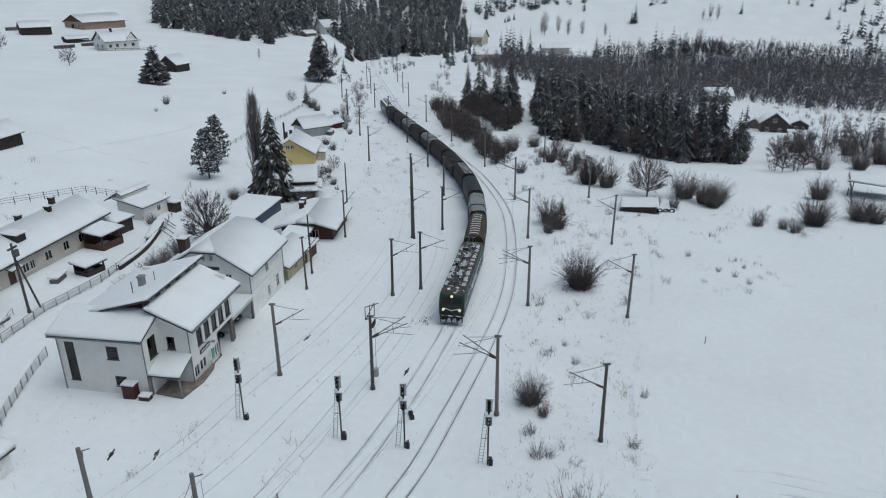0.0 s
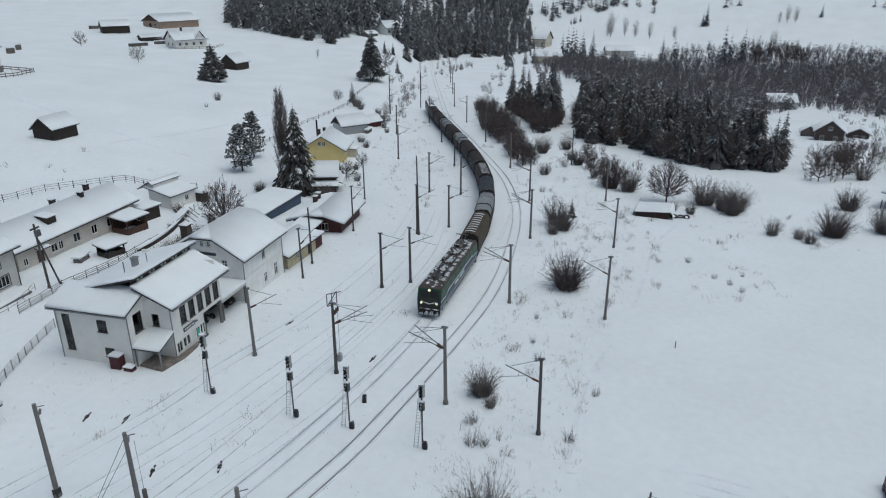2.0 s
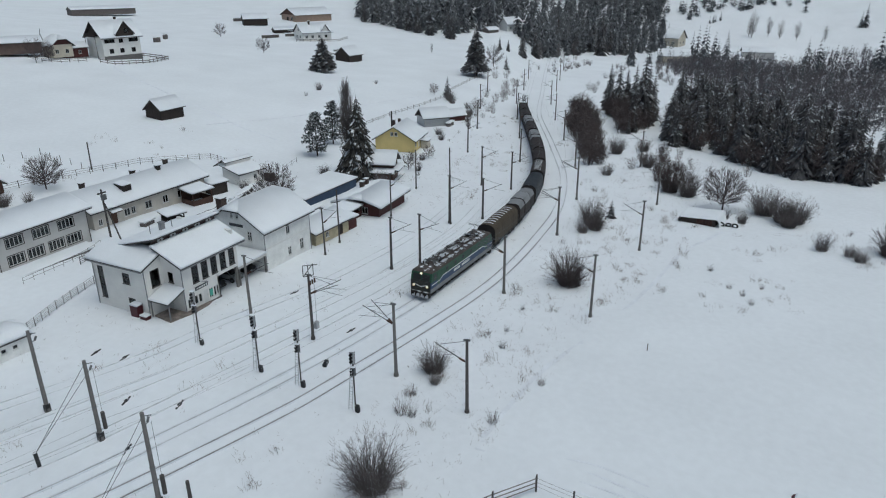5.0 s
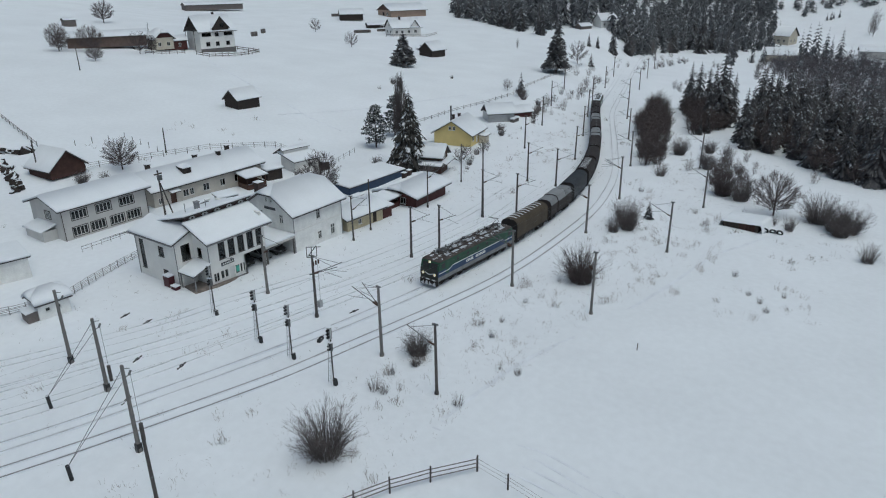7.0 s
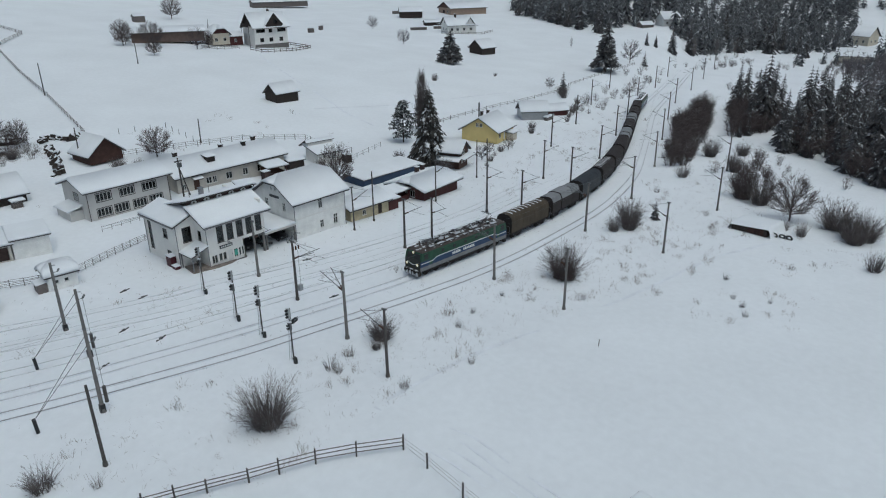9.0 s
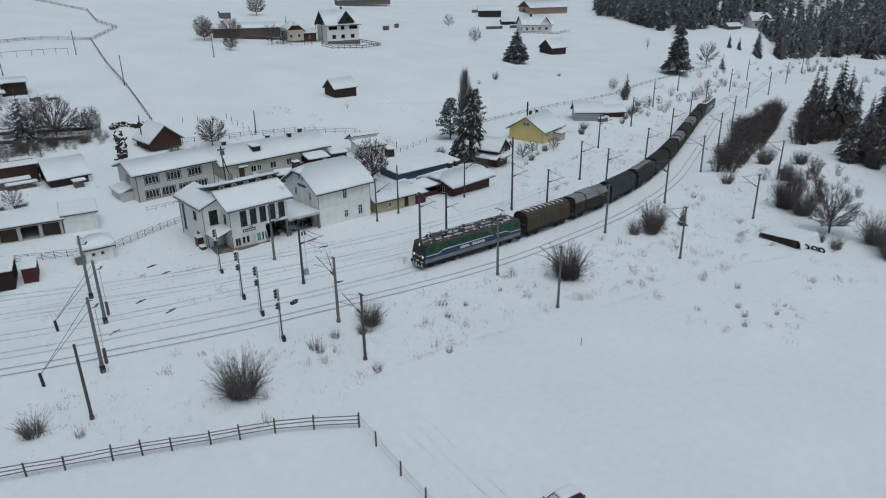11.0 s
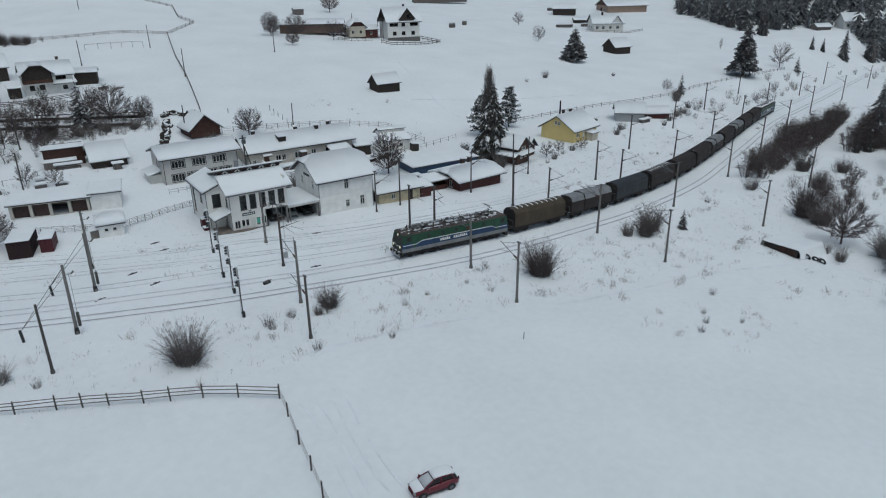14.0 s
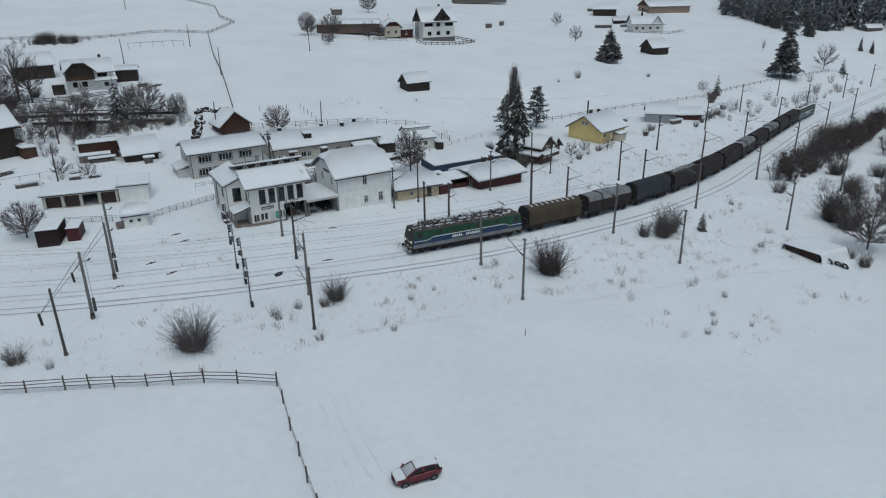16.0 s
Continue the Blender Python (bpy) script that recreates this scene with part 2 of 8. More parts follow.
def prism(bm, pts, t):
    """A flat slab: pts is its upper outline, t its thickness downwards."""
    up = [bm.verts.new(p) for p in pts]
    dn = [bm.verts.new((p[0], p[1], p[2] - t)) for p in pts]
    n = len(pts)
    bm.faces.new(up)
    bm.faces.new(dn[::-1])
    for i in range(n):
        j = (i + 1) % n
        bm.faces.new((up[j], up[i], dn[i], dn[j]))
    return bm


def inset(pts, ds):
    """The outline of pts moved inwards by ds, edge by edge, kept in its plane."""
    a, b, c = Vector(pts[0]), Vector(pts[1]), Vector(pts[2])
    nor = (b - a).cross(c - a)
    if nor.z < 0:
        nor = -nor
    cen = sum((Vector(p[:2]) for p in pts), Vector((0, 0))) / len(pts)
    lines = []
    for i in range(len(pts)):
        p, q = Vector(pts[i][:2]), Vector(pts[(i + 1) % len(pts)][:2])
        e = (q - p).normalized()
        k = Vector((-e.y, e.x))
        if k.dot(cen - p) < 0:
            k = -k
        lines.append((p + k * ds[i], e))
    out = []
    for i in range(len(pts)):
        (p, e), (q, f) = lines[i - 1], lines[i]
        det = e.x * f.y - e.y * f.x
        s = ((q.x - p.x) * f.y - (q.y - p.y) * f.x) / det if abs(det) > 1e-6 else 0
        w = p + e * s
        out.append(Vector((w.x, w.y, a.z - (nor.x * (w.x - a.x) + nor.y * (w.y - a.y)) / nor.z)))
    return out


def snow_pad(bm, pts, th=0.32, shared=()):
    """A rounded layer of snow on a flat outline; shared edges run on into a neighbour."""
    rings = []
    for ins, up in ((0.02, 0.0), (-0.07, th * 0.3), (-0.03, th * 0.7), (0.12, th * 0.94), (0.38, th * 1.03)):
        ring = inset(pts, [0.0 if i in shared else ins for i in range(len(pts))])
        rings.append([Vector((p.x, p.y, p.z + up)) for p in ring])
    if (Vector(pts[1]) - Vector(pts[0])).cross(Vector(pts[2]) - Vector(pts[0])).z < 0:
        rings = [r[::-1] for r in rings]
    loft(bm, rings)
    return bm


def wall(bm, o, ax, length, h, thick, holes=(), gable=None):
    """A wall from o along ax (inside to its left), with openings (u0, u1, z0, z1); gable: the height of its point."""
    ax = Vector((*ax, 0)).normalized()
    nin = Vector((-ax.y, ax.x, 0))
    o = Vector(o)
    m = Matrix.Translation(o) @ Matrix((ax, nin, (0, 0, 1))).transposed().to_4x4()
    us = sorted({0, length, *[round(v, 3) for c in holes for v in c[:2]]})
    zs = sorted({0, h, *[round(v, 3) for c in holes for v in c[2:4]]})
    for u0, u1 in zip(us, us[1:]):
        run = None
        for z0, z1 in zip(zs, zs[1:]):
            um, zm = (u0 + u1) / 2, (z0 + z1) / 2
            if any(c[0] < um < c[1] and c[2] < zm < c[3] for c in holes):
                if run:
                    box(bm, u0, u1, 0, thick, *run, m=m)
                run = None
            else:
                run = (run[0] if run else z0, z1)
        if run:
            box(bm, u0, u1, 0, thick, *run, m=m)
    if gable:
        tri = [m @ Vector(p) for p in ((0, 0, h), (length, 0, h), (length / 2, 0, gable))]
        tri2 = [p + nin * thick for p in tri]
        loft(bm, [tri[::-1], tri2[::-1]])
    bmesh.ops.remove_doubles(bm, verts=bm.verts, dist=1e-4)
    return m


def window(m, hole, parent, frame_mat=None, thick=0.3, cols=2, bar=None, name="window", glass=None, sill=True, curtain=False, surround=None):
    """A window in the opening of a wall whose matrix is m."""
    u0, u1, z0, z1 = hole[:4]
    bm, w = B(), 0.09 if (u1 - u0) > 0.7 else 0.06
    for a in ((u0, u1, z0, z0 + w), (u0, u1, z1 - w, z1), (u0, u0 + w, z0 + w, z1 - w), (u1 - w, u1, z0 + w, z1 - w)):
        box(bm, a[0], a[1], 0.03, 0.14, a[2], a[3], m=m)
    bmesh.ops.remove_doubles(bm, verts=bm.verts, dist=1e-4)
    wi = part(name, bm, frame_mat or FRAMEW, parent)
    for i in range(1, cols):
        c = u0 + (u1 - u0) * i / cols
        part("mullion", box(B(), c - w / 2, c + w / 2, 0.035, 0.13, z0 + w, z1 - w, m=m), frame_mat or FRAMEW, wi)
    if bar:
        c = z0 + (z1 - z0) * bar
        part("glazing_bar", box(B(), u0 + w, u1 - w, 0.04, 0.12, c - w / 2, c + w / 2, m=m), frame_mat or FRAMEW, wi)
    if sill:
        part("sill", box(B(), u0 - 0.06, u1 + 0.06, -0.07, 0.03, z0 - 0.06, z0, m=m), frame_mat or FRAMEW, wi)
    part("pane", box(B(), u0 + w, u1 - w, 0.075, 0.09, z0 + w, z1 - w, m=m), glass or GLASS, wi)
    if curtain:
        g = (u1 - u0) * 0.12
        for a, c in ((u0 + w, (u0 + u1) / 2 - g), ((u0 + u1) / 2 + g, u1 - w)):
            part("curtain", box(B(), a, c, 0.16, 0.18, z0 + w, z1 - w, m=m), CURTAIN, wi)
    if surround:
        bm, k = B(), 0.12
        for a in ((u0 - k, u1 + k, z0 - k, z0), (u0 - k, u1 + k, z1, z1 + k), (u0 - k, u0, z0, z1), (u1, u1 + k, z0, z1)):
            box(bm, a[0], a[1], -0.035, 0.02, a[2], a[3], m=m)
        part("surround", bm, surround, wi)
    return wi


def door(m, hole, parent, material, name="door"):
    u0, u1, z0, z1 = hole[:4]
    bm = box(B(), u0, u1, 0.06, 0.12, z0, z1, m=m)
    for k in (0.12, 0.56):
        box(bm, u0 + 0.12, u1 - 0.12, 0.045, 0.06, z0 + (z1 - z0) * k, z0 + (z1 - z0) * (k + 0.34), m=m)
    d = part(name, bm, material, parent)
    part("handle", box(B(), u1 - 0.14, u1 - 0.1, 0.0, 0.05, z0 + 1.0, z0 + 1.14, m=m), STEEL, d)
    return d


def house(name, label, C, ang, L, D, h, ridge, wallm, front=(), left=(), right=(), back=(), over=0.5, snow=0.34, framem=None,
          doorm=None, jerk=0.0, lean=0.0, edge=None, group="", category="house", cols=2, bar=None, sink=0.25, gablem=None, z=None, kind="", bargem=None, surround=None, curtain=True):
    """A house with its ridge along its front. Openings: (u0, u1, z0, z1) or with a fifth item 'd' for a door, 'o' for an open bay."""
    base = gz(*C) if z is None else z
    t = thing(name, label, category, pose(C[0], C[1], base, 0, 0, ang), group, kind)
    sides = {"front": ((0, 0, -sink), (1, 0), L, front, None), "right": ((L, 0, -sink), (0, 1), D, right, ridge),
             "back": ((L, D, -sink), (-1, 0), L, back, None), "left": ((0, D, -sink), (0, -1), D, left, ridge)}
    hh = h + sink
    zt = h + (ridge - h) * (1 - jerk)
    for key, (o, ax, ln, holes, gab) in sides.items():
        hs = [(c[0], c[1], c[2] + sink, c[3] + sink, *c[4:]) for c in holes]
        if key == "left":
            hs = [(ln - c[1], ln - c[0], *c[2:]) for c in hs]
        if key in ("left", "right"):
            o = (o[0], o[1] + (-0.3 if key == "left" else 0.3), o[2])
            ln2 = ln - 0.6
            hs = [(c[0] - 0.3, c[1] - 0.3, *c[2:]) for c in hs]
        else:
            ln2 = ln
        low = [c for c in hs if c[3] <= hh]
        bm = B()
        m = wall(bm, o, ax, ln2, hh, 0.3, low)
        w = part("wall", bm, wallm, t)
        if gab and ridge > h + 0.2:
            bm = B()
            high = [c for c in hs if c[2] >= hh]
            mm = m @ Matrix.Translation((0, 0, hh))
            f = ln2 / 2
            rise = zt - h
            cut = f * (1 - jerk) if jerk else f
            outline = [(0, 0), (ln2, 0)] + ([(ln2 - cut, rise), (cut, rise)] if jerk else [(f, rise)])
            if high:
                # a strip of wall with holes, then the point over it
                z1 = max(c[3] for c in high) - hh + 0.15
                z1 = min(z1, rise * 0.85)
                k = f * z1 / (ridge - h)
                us = [k, ln2 - k]
                strip = Matrix.Translation((k, 0, 0))
                sub = [(c[0] - k, c[1] - k, c[2] - hh, c[3] - hh) for c in high]
                oo = mm @ Vector((k, 0, 0))
                d3 = (m.to_3x3() @ Vector((1, 0, 0)))
                wall(bm, oo, (d3.x, d3.y), ln2 - 2 * k, z1, 0.3, sub)
                for tri in (((0, 0), (k, 0), (k, z1)), ((ln2 - k, 0), (ln2, 0), (ln2 - k, z1))):
                    loft(bm, [[mm @ Vector((a, 0, b)) for a, b in tri], [mm @ Vector((a, 0.3, b)) for a, b in tri]])
                outline = [(k, z1), (ln2 - k, z1)] + outline[2:]
            loft(bm, [[mm @ Vector((a, 0, b)) for a, b in outline], [mm @ Vector((a, 0.3, b)) for a, b in outline]])
            bmesh.ops.recalc_face_normals(bm, faces=bm.faces)
            part("gable", bm, gablem or wallm, t)
        for c in hs:
            k = c[4] if len(c) > 4 else "w"
            if k == "w":
                window(m, c, t, framem, cols=cols, bar=bar, curtain=curtain and c[3] < hh, surround=surround, sill=not surround)
            elif k == "d":
                door(m, c, t, doorm or DARKWOOD)
    sl = (ridge - h) / (D / 2)
    ze, o2 = h - over * sl + 0.06, over
    rz = ridge + 0.06
    v1 = D / 2
    roof, sn = B(), B()
    if jerk:
        jv = (D / 2) * (1 - jerk)
        zj = h + (ridge - h) * (1 - jerk) + 0.06
        ji = jerk * D / 2 * 0.9
        for s in (0, 1):
            e, r, k = (-o2, v1, jv) if s == 0 else (D + o2, v1, D - jv)
            pts = [(-o2, e, ze), (L + o2, e, ze), (L + o2, k, zj), (L - ji, r, rz), (ji, r, rz), (-o2, k, zj)]
            prism(roof, pts, 0.16)
            snow_pad(sn, pts, snow, shared=(2, 3, 4))
        for u, q in ((-o2, ji), (L + o2, L - ji)):
            pts = [(u, jv, zj), (q, v1, rz), (u, D - jv, zj)]
            prism(roof, pts, 0.16)
            snow_pad(sn, pts, snow, shared=(0, 1))
    elif lean:
        if lean > 0.1:
            rise = D * lean - 0.16
            loft(wedge := B(), [[(0, 0.3, h), (0, D, h), (0, D, h + rise)], [(L, 0.3, h), (L, D, h), (L, D, h + rise)]])
            bmesh.ops.recalc_face_normals(wedge, faces=wedge.faces)
            part("gable", wedge, gablem or wallm, t)
        pts = [(-o2, -o2, h - o2 * lean), (L + o2, -o2, h - o2 * lean), (L + o2, D + o2, h + (D + o2) * lean), (-o2, D + o2, h + (D + o2) * lean)]
        prism(roof, pts, 0.14)
        snow_pad(sn, pts, snow)
    else:
        for s in (0, 1):
            e = -o2 if s == 0 else D + o2
            pts = [(-o2, e, ze), (L + o2, e, ze), (L + o2, v1, rz), (-o2, v1, rz)]
            prism(roof, pts, 0.16)
            snow_pad(sn, pts, snow, shared=(2,))
    bmesh.ops.recalc_face_normals(roof, faces=roof.faces)
    bmesh.ops.recalc_face_normals(sn, faces=sn.faces)
    part("roof", roof, edge or ROOFDARK, t)
    part("snow_cover", sn, SNOW, t, "thick layer of fresh snow", smooth=True)
    return t


def chimney(parent, x, y, z0, z1, w=0.6, material=None):
    bm = box(B(), x - w / 2, x + w / 2, y - w / 2, y + w / 2, z0, z1)
    box(bm, x - w / 2 - 0.07, x + w / 2 + 0.07, y - w / 2 - 0.07, y + w / 2 + 0.07, z1, z1 + 0.12)
    c = part("chimney", bm, material or BRICK, parent)
    q = w / 2 + 0.05
    sn = snow_pad(B(), [(x - q, y - q, z1 + 0.12), (x + q, y - q, z1 + 0.12), (x + q, y + q, z1 + 0.12), (x - q, y + q, z1 + 0.12)], 0.2) if w > 0.65 else None
    if sn:
        part("snow_cap", sn, SNOW, c, smooth=True)
    return c


def box_thing(name, label, category, x, y, ang, parts_, group=""):
    """A thing made of boxes: (part name, material, list of boxes)."""
    t = thing(name, label, category, pose(x, y, gz(x, y), 0, 0, ang), group)
    for pn, material, boxes in parts_:
        bm = B()
        for b in boxes:
            box(bm, *b)
        part(pn, bm, material, t)
    return t


# ---- ground ----
def spread(lo, hi, a, b, d, grow=1.13):
    """Coordinates, d apart between a and b, wider and wider towards lo and hi."""
    mid = list(np.arange(a, b + d / 2, d))
    up, dn, s = [], [], d
    v = mid[-1]
    while v < hi:
        s *= grow
        v += s
        up.append(v)
    v, s = mid[0], d
    while v > lo:
        s *= grow
        v -= s
        dn.append(v)
    return dn[::-1] + mid + up


def build_ground():
    xs, ys = spread(-900, 2600, -75, 130, 1.5), spread(-1500, 1500, -95, 75, 1.5)
    verts, faces = [], []
    for x in xs:
        for y in ys:
            near = 1 if abs(x - 25) < 110 and abs(y) < 90 else 0.4
            bump = 0.10 * noise.noise((x * 0.18, y * 0.18, 0)) + 0.05 * near * noise.noise((x * 0.7, y * 0.7, 3))
            far = max(0, math.hypot(x - 50, y) - 250) * 0.012
            bump += far * noise.noise((x * 0.006, y * 0.006, 9))
            verts.append((x, y, gz(x, y) + bump))
    ny = len(ys)
    for i in range(len(xs) - 1):
        for j in range(ny - 1):
            a = i * ny + j
            faces.append((a, a + ny, a + ny + 1, a + 1))
    me = bpy.data.meshes.new("ground")
    me.from_pydata(verts, [], faces)
    me.polygons.foreach_set("use_smooth", [True] * len(faces))
    me.materials.append(FIELD)
    return tagged(new("ground", me), "snow-covered valley floor and hillsides", "ground", kind="structure")


build_ground()


# ---- railway ----
def curve_points(pts, stepm=1.5):
    """A smooth line through pts, as points stepm apart."""
    out = []
    p = [Vector(pts[0]) * 2 - Vector(pts[1])] + [Vector(q) for q in pts] + [Vector(pts[-1]) * 2 - Vector(pts[-2])]
    for i in range(1, len(p) - 2):
        n = max(2, int((p[i + 1] - p[i]).length / 0.5))
        for k in range(n):
            t = k / n
            a, b, c, d = p[i - 1], p[i], p[i + 1], p[i + 2]
            out.append(0.5 * (2 * b + (c - a) * t + (2 * a - 5 * b + 4 * c - d) * t * t + (3 * b - a - 3 * c + d) * t ** 3))
    out.append(p[-2])
    res, acc = [out[0]], 0
    for a, b in zip(out, out[1:]):
        acc += (b - a).length
        if acc >= stepm:
            res.append(b)
            acc = 0
    return res


def offset_line(pts, d):
    out = []
    for i, p in enumerate(pts):
        t = (pts[min(i + 1, len(pts) - 1)] - pts[max(i - 1, 0)]).normalized()
        out.append(Vector((p.x - t.y * d, p.y + t.x * d)))
    return out


def ribbon(bm, pts, width, lift, height):
    """A low bar along a line on the ground."""
    l, r = offset_line(pts, width / 2), offset_line(pts, -width / 2)
    rings = []
    for a, b, c in zip(l, r, pts):
        z = gz(c.x, c.y) + lift
        rings.append([(b.x, b.y, z - 0.3), (b.x, b.y, z + height), (a.x, a.y, z + height), (a.x, a.y, z - 0.3)])
    loft(bm, rings)
    return bm


TRAIN_LINE = curve_points([(-120, 40), (-85, 24.5), (-50, 9.2), (-35, 4.2), (-26, 1.8), (-16, -0.1), (-6.6, -1.3), (0, -1.95), (10, -2.4), (20, -2.4), (30, -2.0), (42, -0.7), (52, 1.1), (62, 3.5), (74, 7.2), (86, 11.5),
                           (100, 17.1), (120, 25.5), (140, 34), (159, 41.5), (182, 49), (220, 60.5), (270, 76), (330, 94), (400, 114), (480, 132)])
NEAR_LINE = curve_points([(-120, 36), (-85, 20), (-51, 5.6), (-40, 1.4), (-30, -1.9), (-22.8, -3.6), (-4.5, -6.5), (9.3, -7.9), (25, -7.7), (44, -6.0), (60, -2.6), (75.6, 2.0),
                          (92, 8.4), (117, 18.6), (140, 28.2), (159, 35.6), (182, 43), (220, 54.5), (270, 70), (330, 88), (400, 108), (480, 126)])
YARD_LINES = [curve_points([(-110, 42), (-52, 15), (-36, 9.2), (-20, 6.0), (0, 3.4), (20, 2.6), (40, 4.8)]),
              curve_points([(-110, 50), (-52, 22), (-31, 13.2), (-19.5, 10.4), (0, 7.0), (25, 6.0), (45, 8.5)]),
              curve_points([(-110, 58), (-52, 28.5), (-30, 18.6), (-18, 15.8), (0, 12.2), (25, 11.0), (50, 14)])]


def railway(line, name, label, rail_w, show, bed=True, metal=None):
    t = thing(name, label, "railway track", pose(0, 0, 0), kind="structure")
    for side in (-0.7175, 0.7175):
        part("rail", ribbon(B(), offset_line(line, side), rail_w, 0.07, show), metal or RAILS, t)
        if bed:
            for k in (0.16, -0.16):
                part("flangeway", ribbon(B(), offset_line(line, side + k), 0.12, 0.06, 0.02), TRACKSNOW, t, "scraped grey snow")
    return t


railway(NEAR_LINE, "track", "swept main line with dark rails in snow", 0.06, 0.04, metal=mat("dull_rail", (0.36, 0.355, 0.36), 0.6, var=0.3))
railway(TRAIN_LINE, "track", "main line under the goods train, half drifted over", 0.055, 0.02, metal=mat("frosted_rail", (0.60, 0.61, 0.63), 0.6, var=0.3))
for ln in YARD_LINES:
    railway(ln, "track", "station siding buried in snow, rails barely showing", 0.045, 0.02, bed=False, metal=RAILFAINT)

# ---- wheel ruts and footpaths in the snow ----
def ruts(pts, name, label, gauge=1.5, width=0.4):
    t = thing(name, label, "wheel tracks", pose(0, 0, 0), kind="structure")
    line = curve_points(pts, 1.0)
    for k in ((-gauge / 2, gauge / 2) if gauge else (0,)):
        # not sunk in: the rut's shade is painted as a darker ribbon
        part("rut", ribbon(B(), offset_line(line, k), width, 0.015, 0.012), TRACKSNOW, t)


ruts([(-24.6, -20.5), (-24.6, -25), (-23.4, -30), (-24.3, -35.5), (-24.8, -40), (-25.0, -44), (-24.2, -47)], "field_track", "two wheel ruts along the fence to the parked car", 1.25, 0.2)
ruts([(-26.6, -24.8), (-26.0, -31), (-27.0, -38), (-27.9, -45), (-28.6, -54)], "field_track", "older wheel ruts close to the fence", 1.3, 0.18)
ruts([(-23.5, -20.5), (-10, -21.5), (4, -25), (20, -27.5), (36, -29.5), (50, -34)], "field_path", "faint footpath along the edge of the field", 0, 0.5)
ruts([(60, 92), (90, 84), (120, 80), (150, 74)], "meadow_path", "faint path across the meadow", 0, 0.6)
ruts([(65.5, 74), (66.5, 88), (71, 102), (80, 128), (92, 160), (99, 171)], "meadow_path", "faint path across the meadow", 0, 0.6)

# ---- goods train ----
def arc_table(line):
    d = [0.0]
    for a, b in zip(line, line[1:]):
        d.append(d[-1] + (b - a).length)
    return d


LINE_D = arc_table(TRAIN_LINE)


def on_line(s):
    i = max(1, min(len(LINE_D) - 1, int(np.searchsorted(LINE_D, s))))
    f = (s - LINE_D[i - 1]) / (LINE_D[i] - LINE_D[i - 1])
    p = TRAIN_LINE[i - 1].lerp(TRAIN_LINE[i], f)
    return Vector((p.x, p.y, gz(p.x, p.y) + 0.13))


S0 = min(range(len(TRAIN_LINE)), key=lambda i: abs(TRAIN_LINE[i].x))
S0 = LINE_D[S0] - TRAIN_LINE[S0].x


def seat(s0, length, flip=False):
    """The pose of a vehicle that stands on the line from s0 on."""
    a, b = on_line(s0 + length * 0.2), on_line(s0 + length * 0.8)
    d = (b - a).normalized()
    o = (a + b) / 2 - d * length / 2
    if flip:
        d, o = -d, (a + b) / 2 + d * length / 2
    side = Vector((0, 0, 1)).cross(d).normalized()
    up = d.cross(side)
    m = Matrix((d, side, up)).transposed().to_4x4()
    m.translation = o
    return m


def band(bm, z0, z1, f0, f1, w0, w1, L, back=None):
    """A belt of a body between two heights; f: how far the ends lean in; w: half widths."""
    loft(bm, [[(f0, -w0, z0), (L - f0, -w0, z0), (L - f0, w0, z0), (f0, w0, z0)], [(f1, -w1, z1), (L - f1, -w1, z1), (L - f1, w1, z1), (f1, w1, z1)]])
    return bm


def wheel_set(parent, x, r=0.5):
    for y in (-0.75, 0.75):
        w = part("wheel", tube(B(), (x, y - 0.07, r), (x, y + 0.07, r), r, n=14), UNDER, parent)
        part("axle_box", box(B(), x - 0.16, x + 0.16, y + (0.22 if y > 0 else -0.46), y + (0.46 if y > 0 else -0.22), r - 0.15, r + 0.22), UNDER, w)


def bogie(parent, x0, x1, axles, r=0.5):
    bm = B()
    for y in (-1.06, 1.06):
        box(bm, x0, x1, y - 0.09, y + 0.09, r - 0.05, r + 0.4)
        for a in axles:
            tube(bm, (a + 0.4, y, r + 0.1), (a + 0.4, y, r + 0.55), 0.11, n=6)
    box(bm, (x0 + x1) / 2 - 0.3, (x0 + x1) / 2 + 0.3, -1.0, 1.0, r, r + 0.45)
    b = part("bogie", bm, UNDER, parent)
    for a in axles:
        wheel_set(b, a, r)


def buffers(parent, L):
    for x, d in ((0.0, -1), (L, 1)):
        for y in (-0.87, 0.87):
            bm = tube(B(), (x, y, 1.05), (x + d * 0.5, y, 1.05), 0.1, n=8)
            tube(bm, (x + d * 0.5, y, 1.05), (x + d * 0.58, y, 1.05), 0.25, n=12)
            part("buffer", bm, UNDER, parent)


def pantograph(parent, x, raised):
    bm = B()
    for y in (-0.5, 0.5):
        for dx in (-0.6, 0.6):
            tube(bm, (x + dx, y, 3.95), (x + dx, y, 4.25), 0.06, n=6)
    box(bm, x - 0.9, x + 0.9, -0.62, -0.54, 4.25, 4.32)
    box(bm, x - 0.9, x + 0.9, 0.54, 0.62, 4.25, 4.32)
    top, knee = (5.55, 4.9) if raised else (4.55, 4.45)
    kx = x + (0.9 if raised else 1.1)
    for y in (-0.35, 0.35):
        tube(bm, (x - 0.6, y, 4.3), (kx, y * 0.7, knee), 0.035, n=5)
        tube(bm, (kx, y * 0.7, knee), (x - (0.1 if raised else 0.7), y, top), 0.03, n=5)
    for dx in (-0.15, 0.15):
        tube(bm, (x - (0.1 if raised else 0.7) + dx, -0.85, top), (x - (0.1 if raised else 0.7) + dx, 0.85, top), 0.035, n=5)
    part("pantograph", bm, STEEL, parent)


